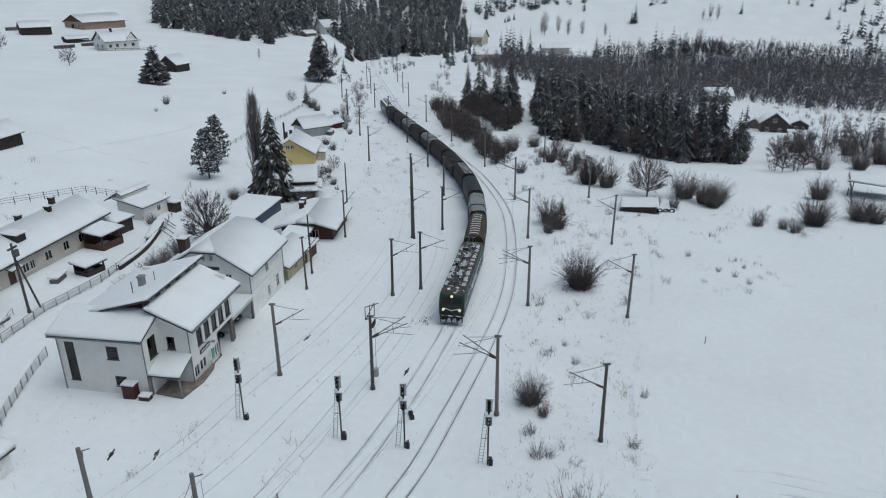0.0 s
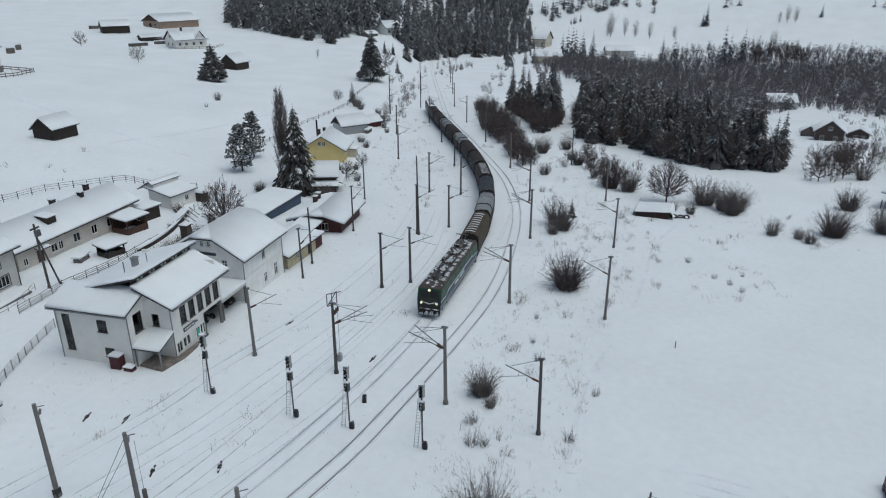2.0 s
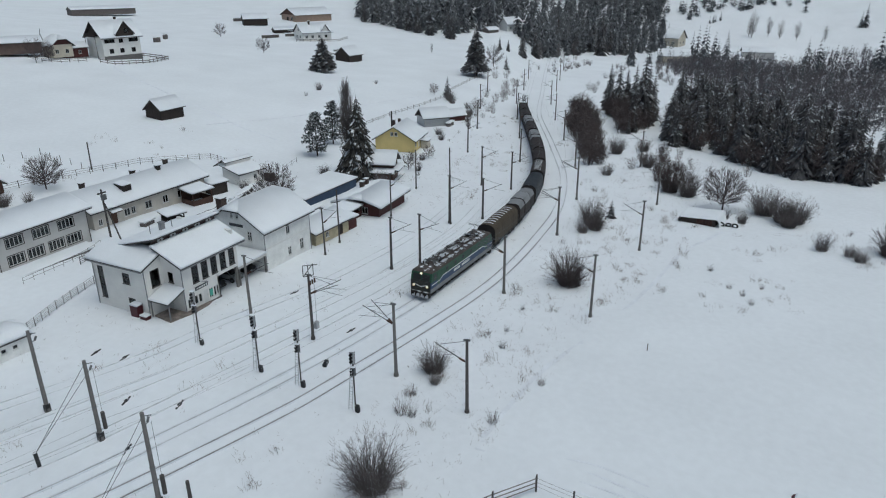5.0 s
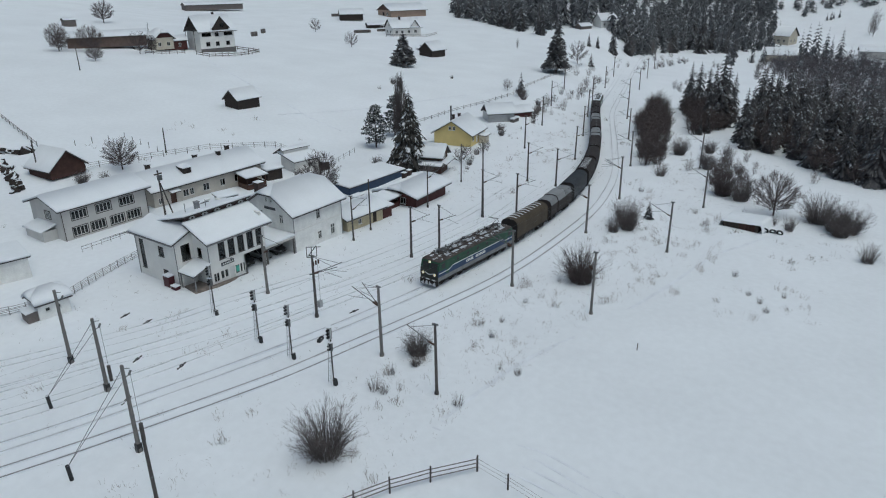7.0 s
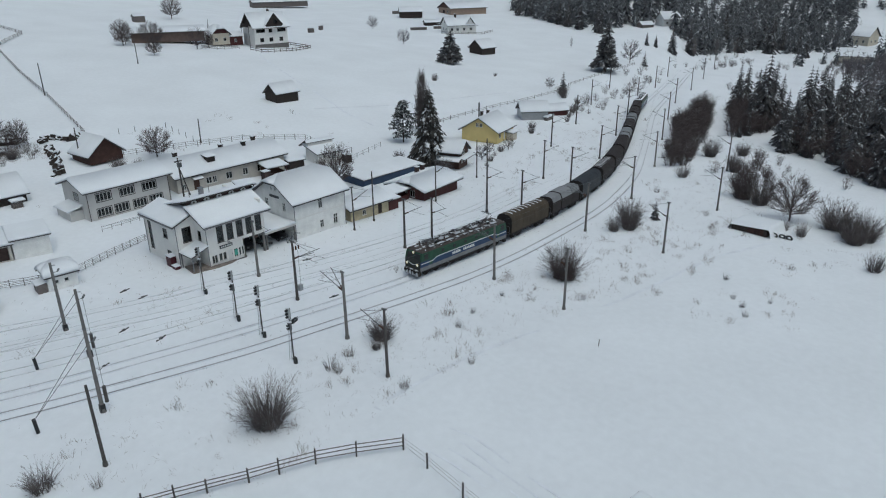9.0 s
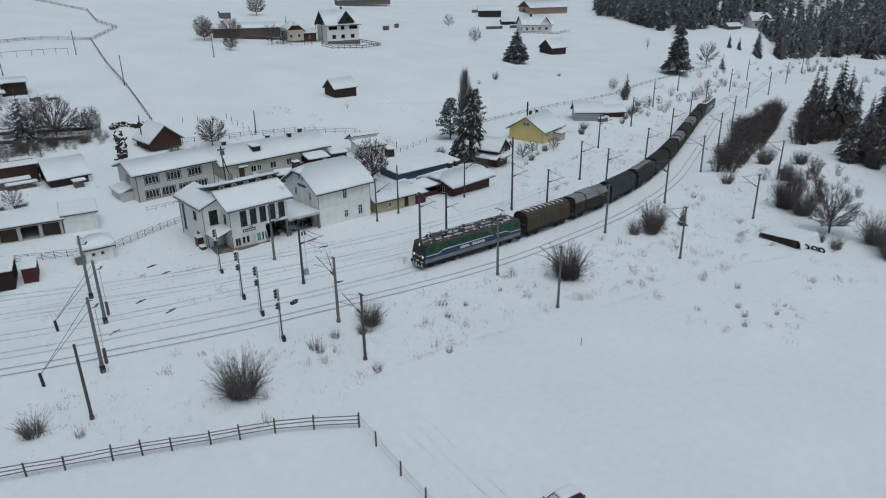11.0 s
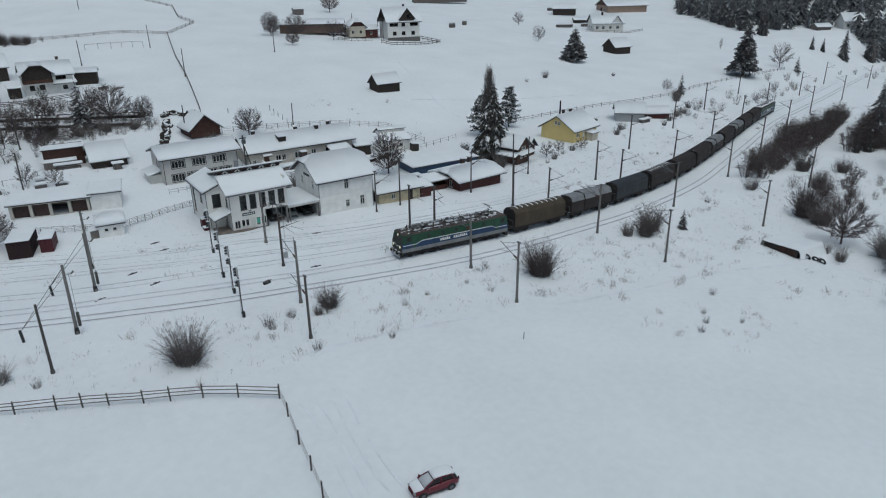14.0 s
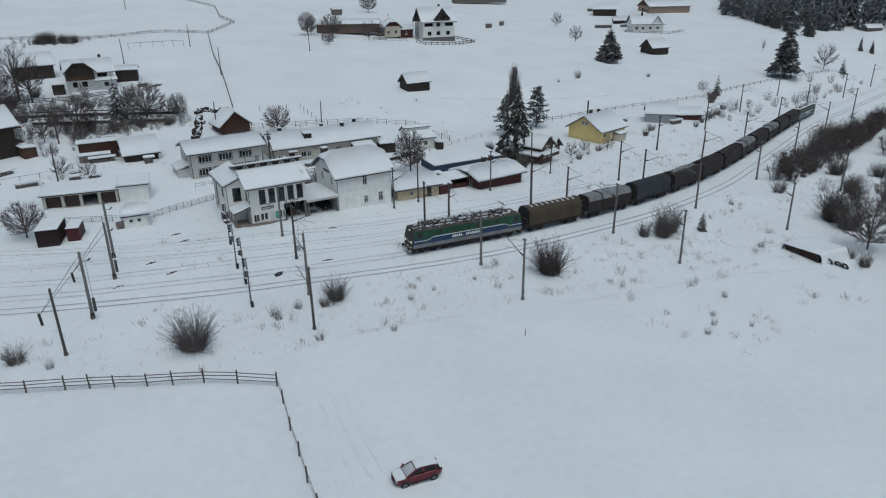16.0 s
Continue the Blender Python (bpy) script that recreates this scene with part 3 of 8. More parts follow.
def locomotive(m, lit, raised, label):
    L = 18.9
    t = thing("locomotive", label, "locomotive", m)
    body = part("body", band(B(), 1.05, 1.62, 0.05, 0.0, 1.46, 1.48, L), LGREY, t, "grimy grey sill of the body")
    part("blue_panel", band(B(), 1.62, 2.42, 0.0, 0.03, 1.48, 1.49, L), LBLUE, body, "blue painted side panel")
    bm = B()
    for y in (-1.505, 1.49):
        box(bm, 3.2, L - 3.2, y, y + 0.015, 2.42, 2.54)
        for x0, x1 in ((0.15, 2.4), (L - 2.4, L - 0.15)):
            box(bm, x0, x1, y, y + 0.015, 2.06, 2.16)
        for sx in (3.2, L - 3.2):
            e = -0.8 if sx < 5 else 0.8
            loft(bm, [[(sx, y, 2.44), (sx, y, 2.52), (sx, y + 0.015, 2.52), (sx, y + 0.015, 2.44)],
                      [(sx + e, y, 2.06), (sx + e, y, 2.16), (sx + e, y + 0.015, 2.16), (sx + e, y + 0.015, 2.06)]])
    part("stripe", bm, STRIPE, body, "thin white stripe")
    part("green_panel", band(B(), 2.42, 3.62, 0.03, 0.34, 1.49, 1.46, L), LGREEN, body, "dark green upper side")
    bm = B()
    for k, (z0, z1, i0, i1, w0, w1) in enumerate(((3.62, 3.82, 0.3, 0.5, 1.47, 1.3), (3.82, 3.97, 0.5, 0.8, 1.3, 0.85))):
        band(bm, z0, z1, i0, i1, w0, w1, L)
    part("roof", bm, LDARK, body, "sooty roof dusted with snow")
    for x0, s in ((0, 1), (L, -1)):
        X = lambda v: x0 + s * v
        bm = B()
        a, b = sorted((X(-0.02), X(0.05)))
        box(bm, a, b, -1.4, 1.4, 1.2, 2.45)
        loft(bm, [[(X(0.0), -1.4, 2.45), (X(0.0), 1.4, 2.45), (X(0.05), 1.4, 2.45), (X(0.05), -1.4, 2.45)], [(X(0.02), -1.4, 2.6), (X(0.02), 1.4, 2.6), (X(0.1), 1.4, 2.6), (X(0.1), -1.4, 2.6)]])
        part("nose", bm, LFRONT, body, "dirt-covered cab front")
        bm = B()
        for y in (-1.2, 0.06):
            loft(bm, [[(X(0.06), y, 2.62), (X(0.06), y + 1.14, 2.62), (X(0.1), y + 1.14, 2.62), (X(0.1), y, 2.62)],
                      [(X(0.27), y, 3.38), (X(0.27), y + 1.14, 3.38), (X(0.31), y + 1.14, 3.38), (X(0.31), y, 3.38)]])
        part("windscreen", bm, CABGLASS, body)
        bm = B()
        for y in (-1.0, 1.0):
            loft(bm, [[(X(-0.03), y, 2.05), (X(-0.03), y, 2.15), (X(0.0), y, 2.15), (X(0.0), y, 2.05)],
                      [(X(-0.03), 0.0, 1.72), (X(-0.03), 0.0, 1.82), (X(0.0), 0, 1.82), (X(0.0), 0, 1.72)]])
        part("stripe", bm, STRIPE, body)
        for y, z in ((-0.95, 1.9), (0.95, 1.9), (0.0, 3.52)):
            bm = tube(B(), (X(-0.1 if z < 3 else 0.1), y, z), (X(0.3), y, z), 0.19, n=12)
            h = part("headlamp_housing", bm, LFRONT, body)
            part("headlamp", tube(B(), (X(-0.12 if z < 3 else 0.08), y, z), (X(-0.095 if z < 3 else 0.105), y, z), 0.15, n=12), LAMP if lit and s == 1 else GLASS, h)
        bm = B()
        a, b = sorted((X(-0.25), X(0.3)))
        box(bm, a, b, -1.3, 1.3, 0.35, 1.1)
        box(bm, a, b, -1.35, 1.35, 1.05, 1.14)
        for y in (-1.2, -0.4, 0.4, 1.2):
            tube(bm, (X(-0.28), y, 0.4), (X(-0.28), y, 1.3), 0.03, n=5)
        pl = part("snow_plough", bm, UNDER, body, "snow-caked buffer beam and steps")
        for y in (-1.0, -0.35, 0.3, 0.95):
            part("caked_snow", loft(B(), [[(X(-0.31), y - 0.28, 0.42), (X(-0.31), y + 0.26, 0.45), (X(-0.2), y + 0.26, 0.45), (X(-0.2), y - 0.28, 0.42)], [(X(-0.29), y - 0.2, 0.95), (X(-0.29), y + 0.12, 0.9), (X(-0.2), y + 0.12, 0.9), (X(-0.2), y - 0.2, 0.95)]]), DUSTED, pl)
        for y in (-1.5, 1.44):
            part("cab_window", box(B(), *sorted((X(0.75), X(1.45))), y, y + 0.06, 2.65, 3.35), CABGLASS, body)
            part("cab_door", box(B(), *sorted((X(1.75), X(2.35))), y, y + 0.06, 1.7, 3.4), LGREEN, body)
    for y in (-1.5, 1.44):
        for x in (4.2, 6.6, 9.0, 11.4, 14.0):
            part("vent", box(B(), x, x + 0.45, y, y + 0.06, 2.85, 3.3), BLACK, body)
        for x0, x1 in ((6.4, 8.3), (8.75, 11.3)):
            bm = B()
            box(bm, x0, x1, y - 0.004 if y < 0 else y + 0.05, y + 0.01 if y < 0 else y + 0.062, 1.86, 1.92)
            for k in range(int((x1 - x0) / 0.36)):
                box(bm, x0 + 0.36 * k, x0 + 0.36 * k + 0.25, y - 0.004 if y < 0 else y + 0.05, y + 0.01 if y < 0 else y + 0.062, 1.92, 2.2 + 0.06 * (k % 2))
            part("lettering", bm, STRIPE, body, "white painted lettering, unreadable")
    rng = random.Random(7)
    for x0, x1, w in ((4.9, 7.6, 0.62), (8.0, 10.9, 0.7), (11.3, 14.0, 0.62)):
        h = part("roof_hatch", loft(B(), [[(x0, -w, 3.9), (x1, -w, 3.9), (x1, w, 3.9), (x0, w, 3.9)], [(x0 + 0.1, -w * 0.85, 4.12), (x1 - 0.1, -w * 0.85, 4.12), (x1 - 0.1, w * 0.85, 4.12), (x0 + 0.1, w * 0.85, 4.12)]]), LDARK, body)
        part("snow_patch", snow_pad(B(), [(x0 + 0.3, -w * 0.6, 4.12), (x1 - 0.9, -w * 0.7, 4.12), (x1 - 0.6, w * 0.1, 4.12), (x0 + 0.4, w * 0.3, 4.12)], 0.05), DUSTED, h, "dirty thin snow")
    for y in (-1.02, 1.02):
        walkway = part("roof_walkway", box(B(), 1.9, L - 1.9, y - 0.17, y + 0.17, 3.98, 4.02), LDARK, body)
        x = 2.2
        while x < L - 3:
            ln = rng.uniform(0.5, 1.9)
            part("snow_patch", snow_pad(B(), [(x, y - 0.16, 4.02), (x + ln, y - 0.12, 4.02), (x + ln * 0.9, y + 0.15, 4.02), (x + 0.1, y + 0.16, 4.02)], 0.05), DUSTED, walkway)
            x += ln + rng.uniform(0.4, 1.5)
    for x in (2.0, 4.6, 5.8, 7.8, 9.4, 11.1, 12.6, 14.3, 16.6):
        for y in (-0.45, 0.4) if int(x) % 2 else (0.0, 0.72):
            bm = tube(B(), (x, y, 3.9), (x, y, 4.45), 0.05, n=6)
            for k in range(3):
                tube(bm, (x, y, 4.16 + 0.08 * k), (x, y, 4.2 + 0.08 * k), 0.11, n=8)
            part("insulator", bm, LDARK, body)
    for y, x0, x1 in ((0.0, 2.0, 9.4), (0.4, 4.6, 16.6), (-0.45, 5.8, 14.3)):
        part("busbar", tube(B(), (x0, y, 4.46), (x1, y, 4.46), 0.03, n=5), STEEL, body)
    for x, y, w in ((4.2, -0.5, 0.3), (14.8, 0.4, 0.35), (9.0, 0.82, 0.22), (15.4, -0.5, 0.25)):
        part("switch_box", box(B(), x - w, x + w, y - w * 0.7, y + w * 0.7, 3.9, 4.32), BLACK, body)
    pantograph(body, 3.1, False)
    pantograph(body, L - 3.2, raised)
    bm = B()
    box(bm, 6.6, L - 6.6, -1.2, 1.2, 0.45, 1.05)
    part("battery_box", bm, UNDER, t)
    if not lit:
        part("snow_on_roof", snow_pad(B(), [(1.2, -1.15, 3.97), (L - 1.2, -1.15, 3.97), (L - 1.2, 1.15, 3.97), (1.2, 1.15, 3.97)], 0.14), SNOW, t, smooth=True)
    bogie(t, 1.3, 6.2, (1.7, 3.75, 5.8), 0.6)
    bogie(t, L - 6.2, L - 1.3, (L - 5.8, L - 3.75, L - 1.7), 0.6)
    buffers(t, L)
    return t


def arch(w, z0, z1, n=9):
    """Half outline of a rounded hood."""
    out = [(-w, z0), (-w, z1 - 1.1)]
    for i in range(1, n):
        a = math.pi * (1 - i / n)
        out.append((w * math.cos(a), z1 - 1.1 + 1.1 * math.sin(a) ** 0.85))
    return out + [(w, z1 - 1.1), (w, z0)]


def wagon(m, kind_):
    L = 11.9
    skin, words = {"brown": (TARPB, "brown tarpaulin hood with snow lines on its ribs"), "dark": (TARPD, "dark tarpaulin hood dusted with snow"),
                   "lined": (TARPR, "dark brown ribbed hood with bright snow lines"), "hood": (TARPR, "telescopic steel hoods with snow-pale tops"), "rust": (TARPR, "rusty brown ribbed hood")}[kind_]
    t = thing("goods_wagon", "covered coil wagon, " + words, "goods wagon", m, "wagons of the goods train")
    bm = box(B(), 0.2, L - 0.2, -1.35, 1.35, 0.95, 1.25)
    box(bm, 0.2, L - 0.2, -0.3, 0.3, 0.6, 0.95)
    for x in np.arange(0.6, L - 0.4, 1.34):
        box(bm, x - 0.06, x + 0.06, -1.42, 1.42, 0.85, 1.25)
    part("underframe", bm, UNDER, t)
    if kind_ == "hood":
        secs = ((0.35, 3.95, 1.40, 3.95), (3.8, 8.1, 1.48, 4.08), (7.95, L - 0.35, 1.40, 3.95))
        for i, (a, b, w, z) in enumerate(secs):
            out = [(-w, 1.25), (-w, 3.05), (-w * 0.72, z - 0.12), (-w * 0.3, z), (w * 0.3, z), (w * 0.72, z - 0.12), (w, 3.05), (w, 1.25)]
            h = part("hood_section", loft(B(), [[(a, y, zz) for y, zz in out], [(b, y, zz) for y, zz in out]]), skin, t)
            bm = B()
            top = [(-w, 3.06), (-w * 0.72, z - 0.11), (-w * 0.3, z + 0.012), (w * 0.3, z + 0.012), (w * 0.72, z - 0.11), (w, 3.06)]
            top2 = [(y * 0.98, zz - 0.04) for y, zz in top[::-1]]
            loft(bm, [[(a + 0.05, y, zz) for y, zz in top + top2], [(b - 0.05, y, zz) for y, zz in top + top2]])
            part("hood_top", bm, HOODTOP, h, "pale snow-dusted top")
            bm = B()
            for x in (a + 0.02, b - 0.1):
                part("rim", loft(B(), [[(x, y * 1.015, zz + 0.03) for y, zz in out], [(x + 0.08, y * 1.015, zz + 0.03) for y, zz in out]]), UNDER, h)
    else:
        out = arch(1.43, 1.25, 4.15)
        part("hood", loft(B(), [[(0.35, y, z) for y, z in out], [(L - 0.35, y, z) for y, z in out]]), skin, t)
        n = 10
        for i in range(n + 1):
            x = 0.4 + (L - 0.95) * i / n
            o2 = [(y * 1.012, z + 0.025) for y, z in out]
            r = part("hood_rib", loft(B(), [[(x, y, z) for y, z in o2], [(x + 0.09, y, z) for y, z in o2]]), skin, t)
            if kind_ in ("brown", "lined") and 0 < i < n:
                top = [(y * 1.0, z + 0.03) for y, z in out[4:-4]]
                top += [(y, z - 0.02) for y, z in out[4:-4]][::-1]
                part("snow_line", loft(B(), [[(x - 0.16, y, z) for y, z in top], [(x + 0.05, y, z) for y, z in top]]), SNOW, r, "ridge of snow")
        for x in (0.28, L - 0.36):
            part("end_wall", loft(B(), [[(x, y * 0.985, z - 0.02) for y, z in out], [(x + 0.08, y * 0.985, z - 0.02) for y, z in out]]), UNDER, t)
    for x in (0.15, L - 0.15):
        bm = B()
        for y in (-1.15, 1.15):
            tube(bm, (x, y, 1.0), (x, y, 2.3), 0.025, n=5)
        tube(bm, (x, -1.15, 2.3), (x, 1.15, 2.3), 0.025, n=5)
        part("end_rail", bm, STEEL, t)
    bogie(t, 1.1, 3.5, (1.4, 3.2), 0.46)
    bogie(t, L - 3.5, L - 1.1, (L - 3.2, L - 1.4), 0.46)
    buffers(t, L)
    return t


s = S0 - 0.3
locomotive(seat(s, 18.9), True, True, "green and blue electric locomotive, grimy, roof dusted with snow")
s += 20.1
KINDS = ("brown", "hood", "dark", "lined", "rust", "rust", "hood", "rust", "hood", "rust", "rust")
first = {}
for k in KINDS:
    m = seat(s, 11.9)
    if k in first:
        copy_thing(first[k], m)
    else:
        first[k] = wagon(m, k)
    s += 12.75
locomotive(seat(s, 18.9, True), False, True, "pale grey-green banking locomotive at the tail of the train")

# ---- overhead line masts ----
def mast(x, y, h, toward=None, name="catenary_mast", label="concrete overhead line mast with bracket arms", reach=3.3, material=None, double=False, r=0.19):
    t = thing(name, label, "mast", pose(x, y, gz(x, y), random.Random(x).uniform(-0.8, 0.8), random.Random(y).uniform(-0.8, 0.8), 0), "overhead line masts")
    part("pole", tube(B(), (0, 0, -0.3), (0, 0, h), r, r * 0.72, n=10), material or CONCRETE, t)
    part("pole_base", tube(B(), (0, 0, -0.3), (0, 0, 0.35), r * 1.5, r * 1.3, n=10), material or CONCRETE, t)
    part("band", tube(B(), (0, 0, h * 0.42), (0, 0, h * 0.42 + 0.12), r, r, n=10), STEEL, t)
    if toward is not None:
        d = Vector(toward).normalized()
        sd = Vector((-d.y, d.x))
        for k in ((-0.35, 0.35) if double else (0.0,)):
            P = lambda q, z: (d.x * q + sd.x * k * q / reach * 2, d.y * q + sd.y * k * q / reach * 2, z)
            part("bracket_arm", tube(B(), P(0.1, h - 2.3), P(reach, h - 0.75), 0.045, n=6), STEEL, t)
            part("tie_rod", tube(B(), P(0.05, h - 0.15), P(reach * 0.85, h - 0.85), 0.025, n=5), STEEL, t)
            part("insulator", tube(B(), P(0.18, h - 2.26), P(0.75, h - 1.98), 0.1, 0.1, n=8), BROWNWOOD, t)
            part("steady_arm", tube(B(), P(reach * 0.35, h - 1.72), P(reach * 1.15, h - 1.95), 0.022, n=5), STEEL, t)
            part("drop_wire", tube(B(), P(reach * 0.62, h - 1.1), P(reach * 0.62, h - 1.8), 0.018, n=4), STEEL, t)
        part("cap_bracket", box(B(), -0.3, 0.3, -0.08, 0.08, h - 0.12, h + 0.02, m=Matrix.Rotation(math.atan2(d.y, d.x), 4, 'Z')), STEEL, t)
    return t


def tangent_side(x, y, line):
    i = min(range(len(line)), key=lambda j: (line[j].x - x) ** 2 + (line[j].y - y) ** 2)
    return (line[i] - Vector((x, y)))


for x, y, h in ((-18, -8.6, 8.2), (6.6, -10.7, 8.0), (32.5, -9.9, 8.2), (55.6, -6.7, 8.3), (84.1, 1.6, 8.1), (115.1, 13.6, 8.4), (148.5, 26.5, 8.6), (184.6, 39.4, 8.9), (226.1, 50.1, 9.1), (271, 62.2, 9.4), (319.1, 74.8, 9.6)):
    mast(x, y, h, tangent_side(x, y, NEAR_LINE), double=x < 60)
for x, y, h in ((-20.7, -17.7, 7.7), (5, -22.6, 8.2), (33, -23.1, 8.2), (61.3, -21, 8.2), (91.7, -12, 8.4)):
    mast(x, y, h, (-0.15, 1), reach=3.0, label="dark overhead line mast standing out in the snowy verge", material=DARKPOLE if x < 0 else CONCRETE, r=0.17)
for x, y, h in ((9.8, 3.4, 8.0), (34.6, 4.2, 7.4), (56.5, 7.2, 7.8), (82.6, 14.8, 7.9), (111.3, 25.4, 8.3), (143, 37.8, 8.6), (176.5, 50.5, 8.8), (218, 62.4, 9), (257.9, 74.4, 9.2)):
    mast(x, y, h, tangent_side(x, y, TRAIN_LINE), material=DARKPOLE)
for x, y, h in ((-14.2, 13.5, 8.0), (7.2, 6.6, 7.8), (30, 8.4, 8.4), (56.5, 13.7, 8.2), (84, 29.2, 8.3), (113.1, 39.2, 8.3), (143.5, 51.3, 8.2), (179.8, 63.8, 8.3)):
    mast(x, y, h, (0.25, -1), reach=3.0, material=CONCRETE if x < 0 else DARKPOLE)
mast(29.6, 8.0, 13.2, None, "radio_pole", "tall plain dark pole beside the tracks", material=DARKPOLE, r=0.14)
for x, y, h in ((12.9, 19.3, 8.6), (7.5, 18.2, 7.3), (28.4, 19.0, 7.8), (47, 24, 8)):
    mast(x, y, h, (0.9, -0.5) if x in (28.4, 7.5) else None, "line_pole", "dark wooden pole beside the platform", reach=2.6, material=DARKPOLE, r=0.14)
mast(-45.4, -9.4, 7.8, None, "line_pole", "plain dark pole leaning in the snow", material=DARKPOLE, r=0.16)


def anchor_mast(x, y, h, stub, label):
    t = mast(x, y, h, None, "anchor_mast", label, r=0.2)
    tagged(t, group="anchor masts")
    if stub:
        rod = part("weight_rod", tube(B(), (0.42, -0.3, 0.9), (0.42, -0.3, h - 0.9), 0.02, n=4), STEEL, t)
        for z in np.arange(1.0, 2.7, 0.17):
            part("tension_weight", tube(B(), (0.42, -0.3, z), (0.42, -0.3, z + 0.14), 0.17, n=10), DARKPOLE, rod)
    part("foot_box", box(B(), -0.23, 0.23, -0.21, 0.21, -0.2, 0.8), BLACK, t)
    bm = B()
    tube(bm, (0, 0, h - 1.2), (0.7, 0.5, h - 1.4), 0.04, n=5)
    tube(bm, (0.7, 0.5, h - 1.4), (1.0, 0.7, h - 1.2), 0.1, n=8)
    tube(bm, (0, 0, h - 0.3), (0.3, -0.6, h - 0.2), 0.04, n=5)
    part("pulley_bracket", bm, STEEL, t)
    if stub:
        sx, sy = stub[0] - x, stub[1] - y
        sz = gz(*stub) - gz(x, y)
        for z in (h - 0.3, h - 1.3):
            part("guy_wire", tube(B(), (0, 0, z), (sx, sy, sz + 1.4), 0.028, n=4), STEEL, t)
        part("guy_stub", tube(B(), (sx, sy, sz - 0.3), (sx - 0.12, sy - 0.05, sz + 1.5), 0.16, n=8), BLACK, t, "short black anchor post")
    return t


anchor_mast(-42.1, -1.7, 8.4, (-47.3, -0.5), "concrete anchor mast with tension weights and guy wires")
anchor_mast(-38.5, 9.2, 7.9, (-43.2, 10.7), "concrete anchor mast with a lamp, weights and guy wires")
anchor_mast(-37.7, 17.4, 8.4, None, "stout dark pole with snow-capped crossarm")


def switch_mast(x, y, h):
    t = mast(x, y, h, (0.35, -1), "switch_mast", "dark steel mast carrying switchgear and double brackets", reach=3.4, material=DARKPOLE, double=True, r=0.18)
    bm = B()
    for a, b in (((-0.5, 0.3, h - 0.2), (0.5, -0.3, h - 0.2)), ((-0.5, 0.3, h - 0.2), (-0.5, 0.3, h + 1.1)), ((0.5, -0.3, h - 0.2), (0.5, -0.3, h + 1.1)),
                 ((-0.5, 0.3, h + 1.1), (0.9, -0.6, h + 0.9)), ((-0.5, 0.3, h - 0.2), (0.5, -0.3, h + 1.1)), ((0, 0, h), (0, 0, h + 1.1))):
        tube(bm, a, b, 0.05, n=5)
    part("switch_frame", bm, STEEL, t)
    for k in (-0.4, 0.0, 0.4):
        part("insulator", tube(B(), (0.3 + k, -0.25, h - 1.2), (0.3 + k, -0.25, h - 0.7), 0.1, n=8), BROWNWOOD, t)
    part("control_box", box(B(), 0.15, 0.65, -0.5, -0.1, 1.3, 2.1), LADDER, t)
    part("conduit", tube(B(), (0.5, -0.3, 2.1), (0.5, -0.3, h - 1.2), 0.03, n=5), LADDER, t)
    return t


switch_mast(-15.4, 3.6, 8.0)

# overhead wires
def wire_run(line, off, name):
    t = thing(name, "thin overhead wires sagging from mast to mast", "overhead wire", pose(0, 0, 0))
    for base, sag in ((5.6, 0.0), (7.0, 0.7)):
        rings = []
        for p in offset_line(line, off)[::4]:
            if not -60 < p.x < 230:
                continue
            u = (p.x + 18) / 25.0
            f = u - math.floor(u)
            z = gz(p.x, p.y) + base - sag * 4 * f * (1 - f)
            rings.append([Vector((p.x + 0.002, p.y - 0.006, z - 0.004)), Vector((p.x - 0.002, p.y + 0.006, z - 0.004)), Vector((p.x, p.y, z + 0.007))])
        bm = loft(B(), rings)
        part("contact_wire" if sag == 0 else "messenger_wire", bm, STEEL, t)


wire_run(NEAR_LINE, 0, "overhead_wire")
wire_run(TRAIN_LINE, 0, "overhead_wire")

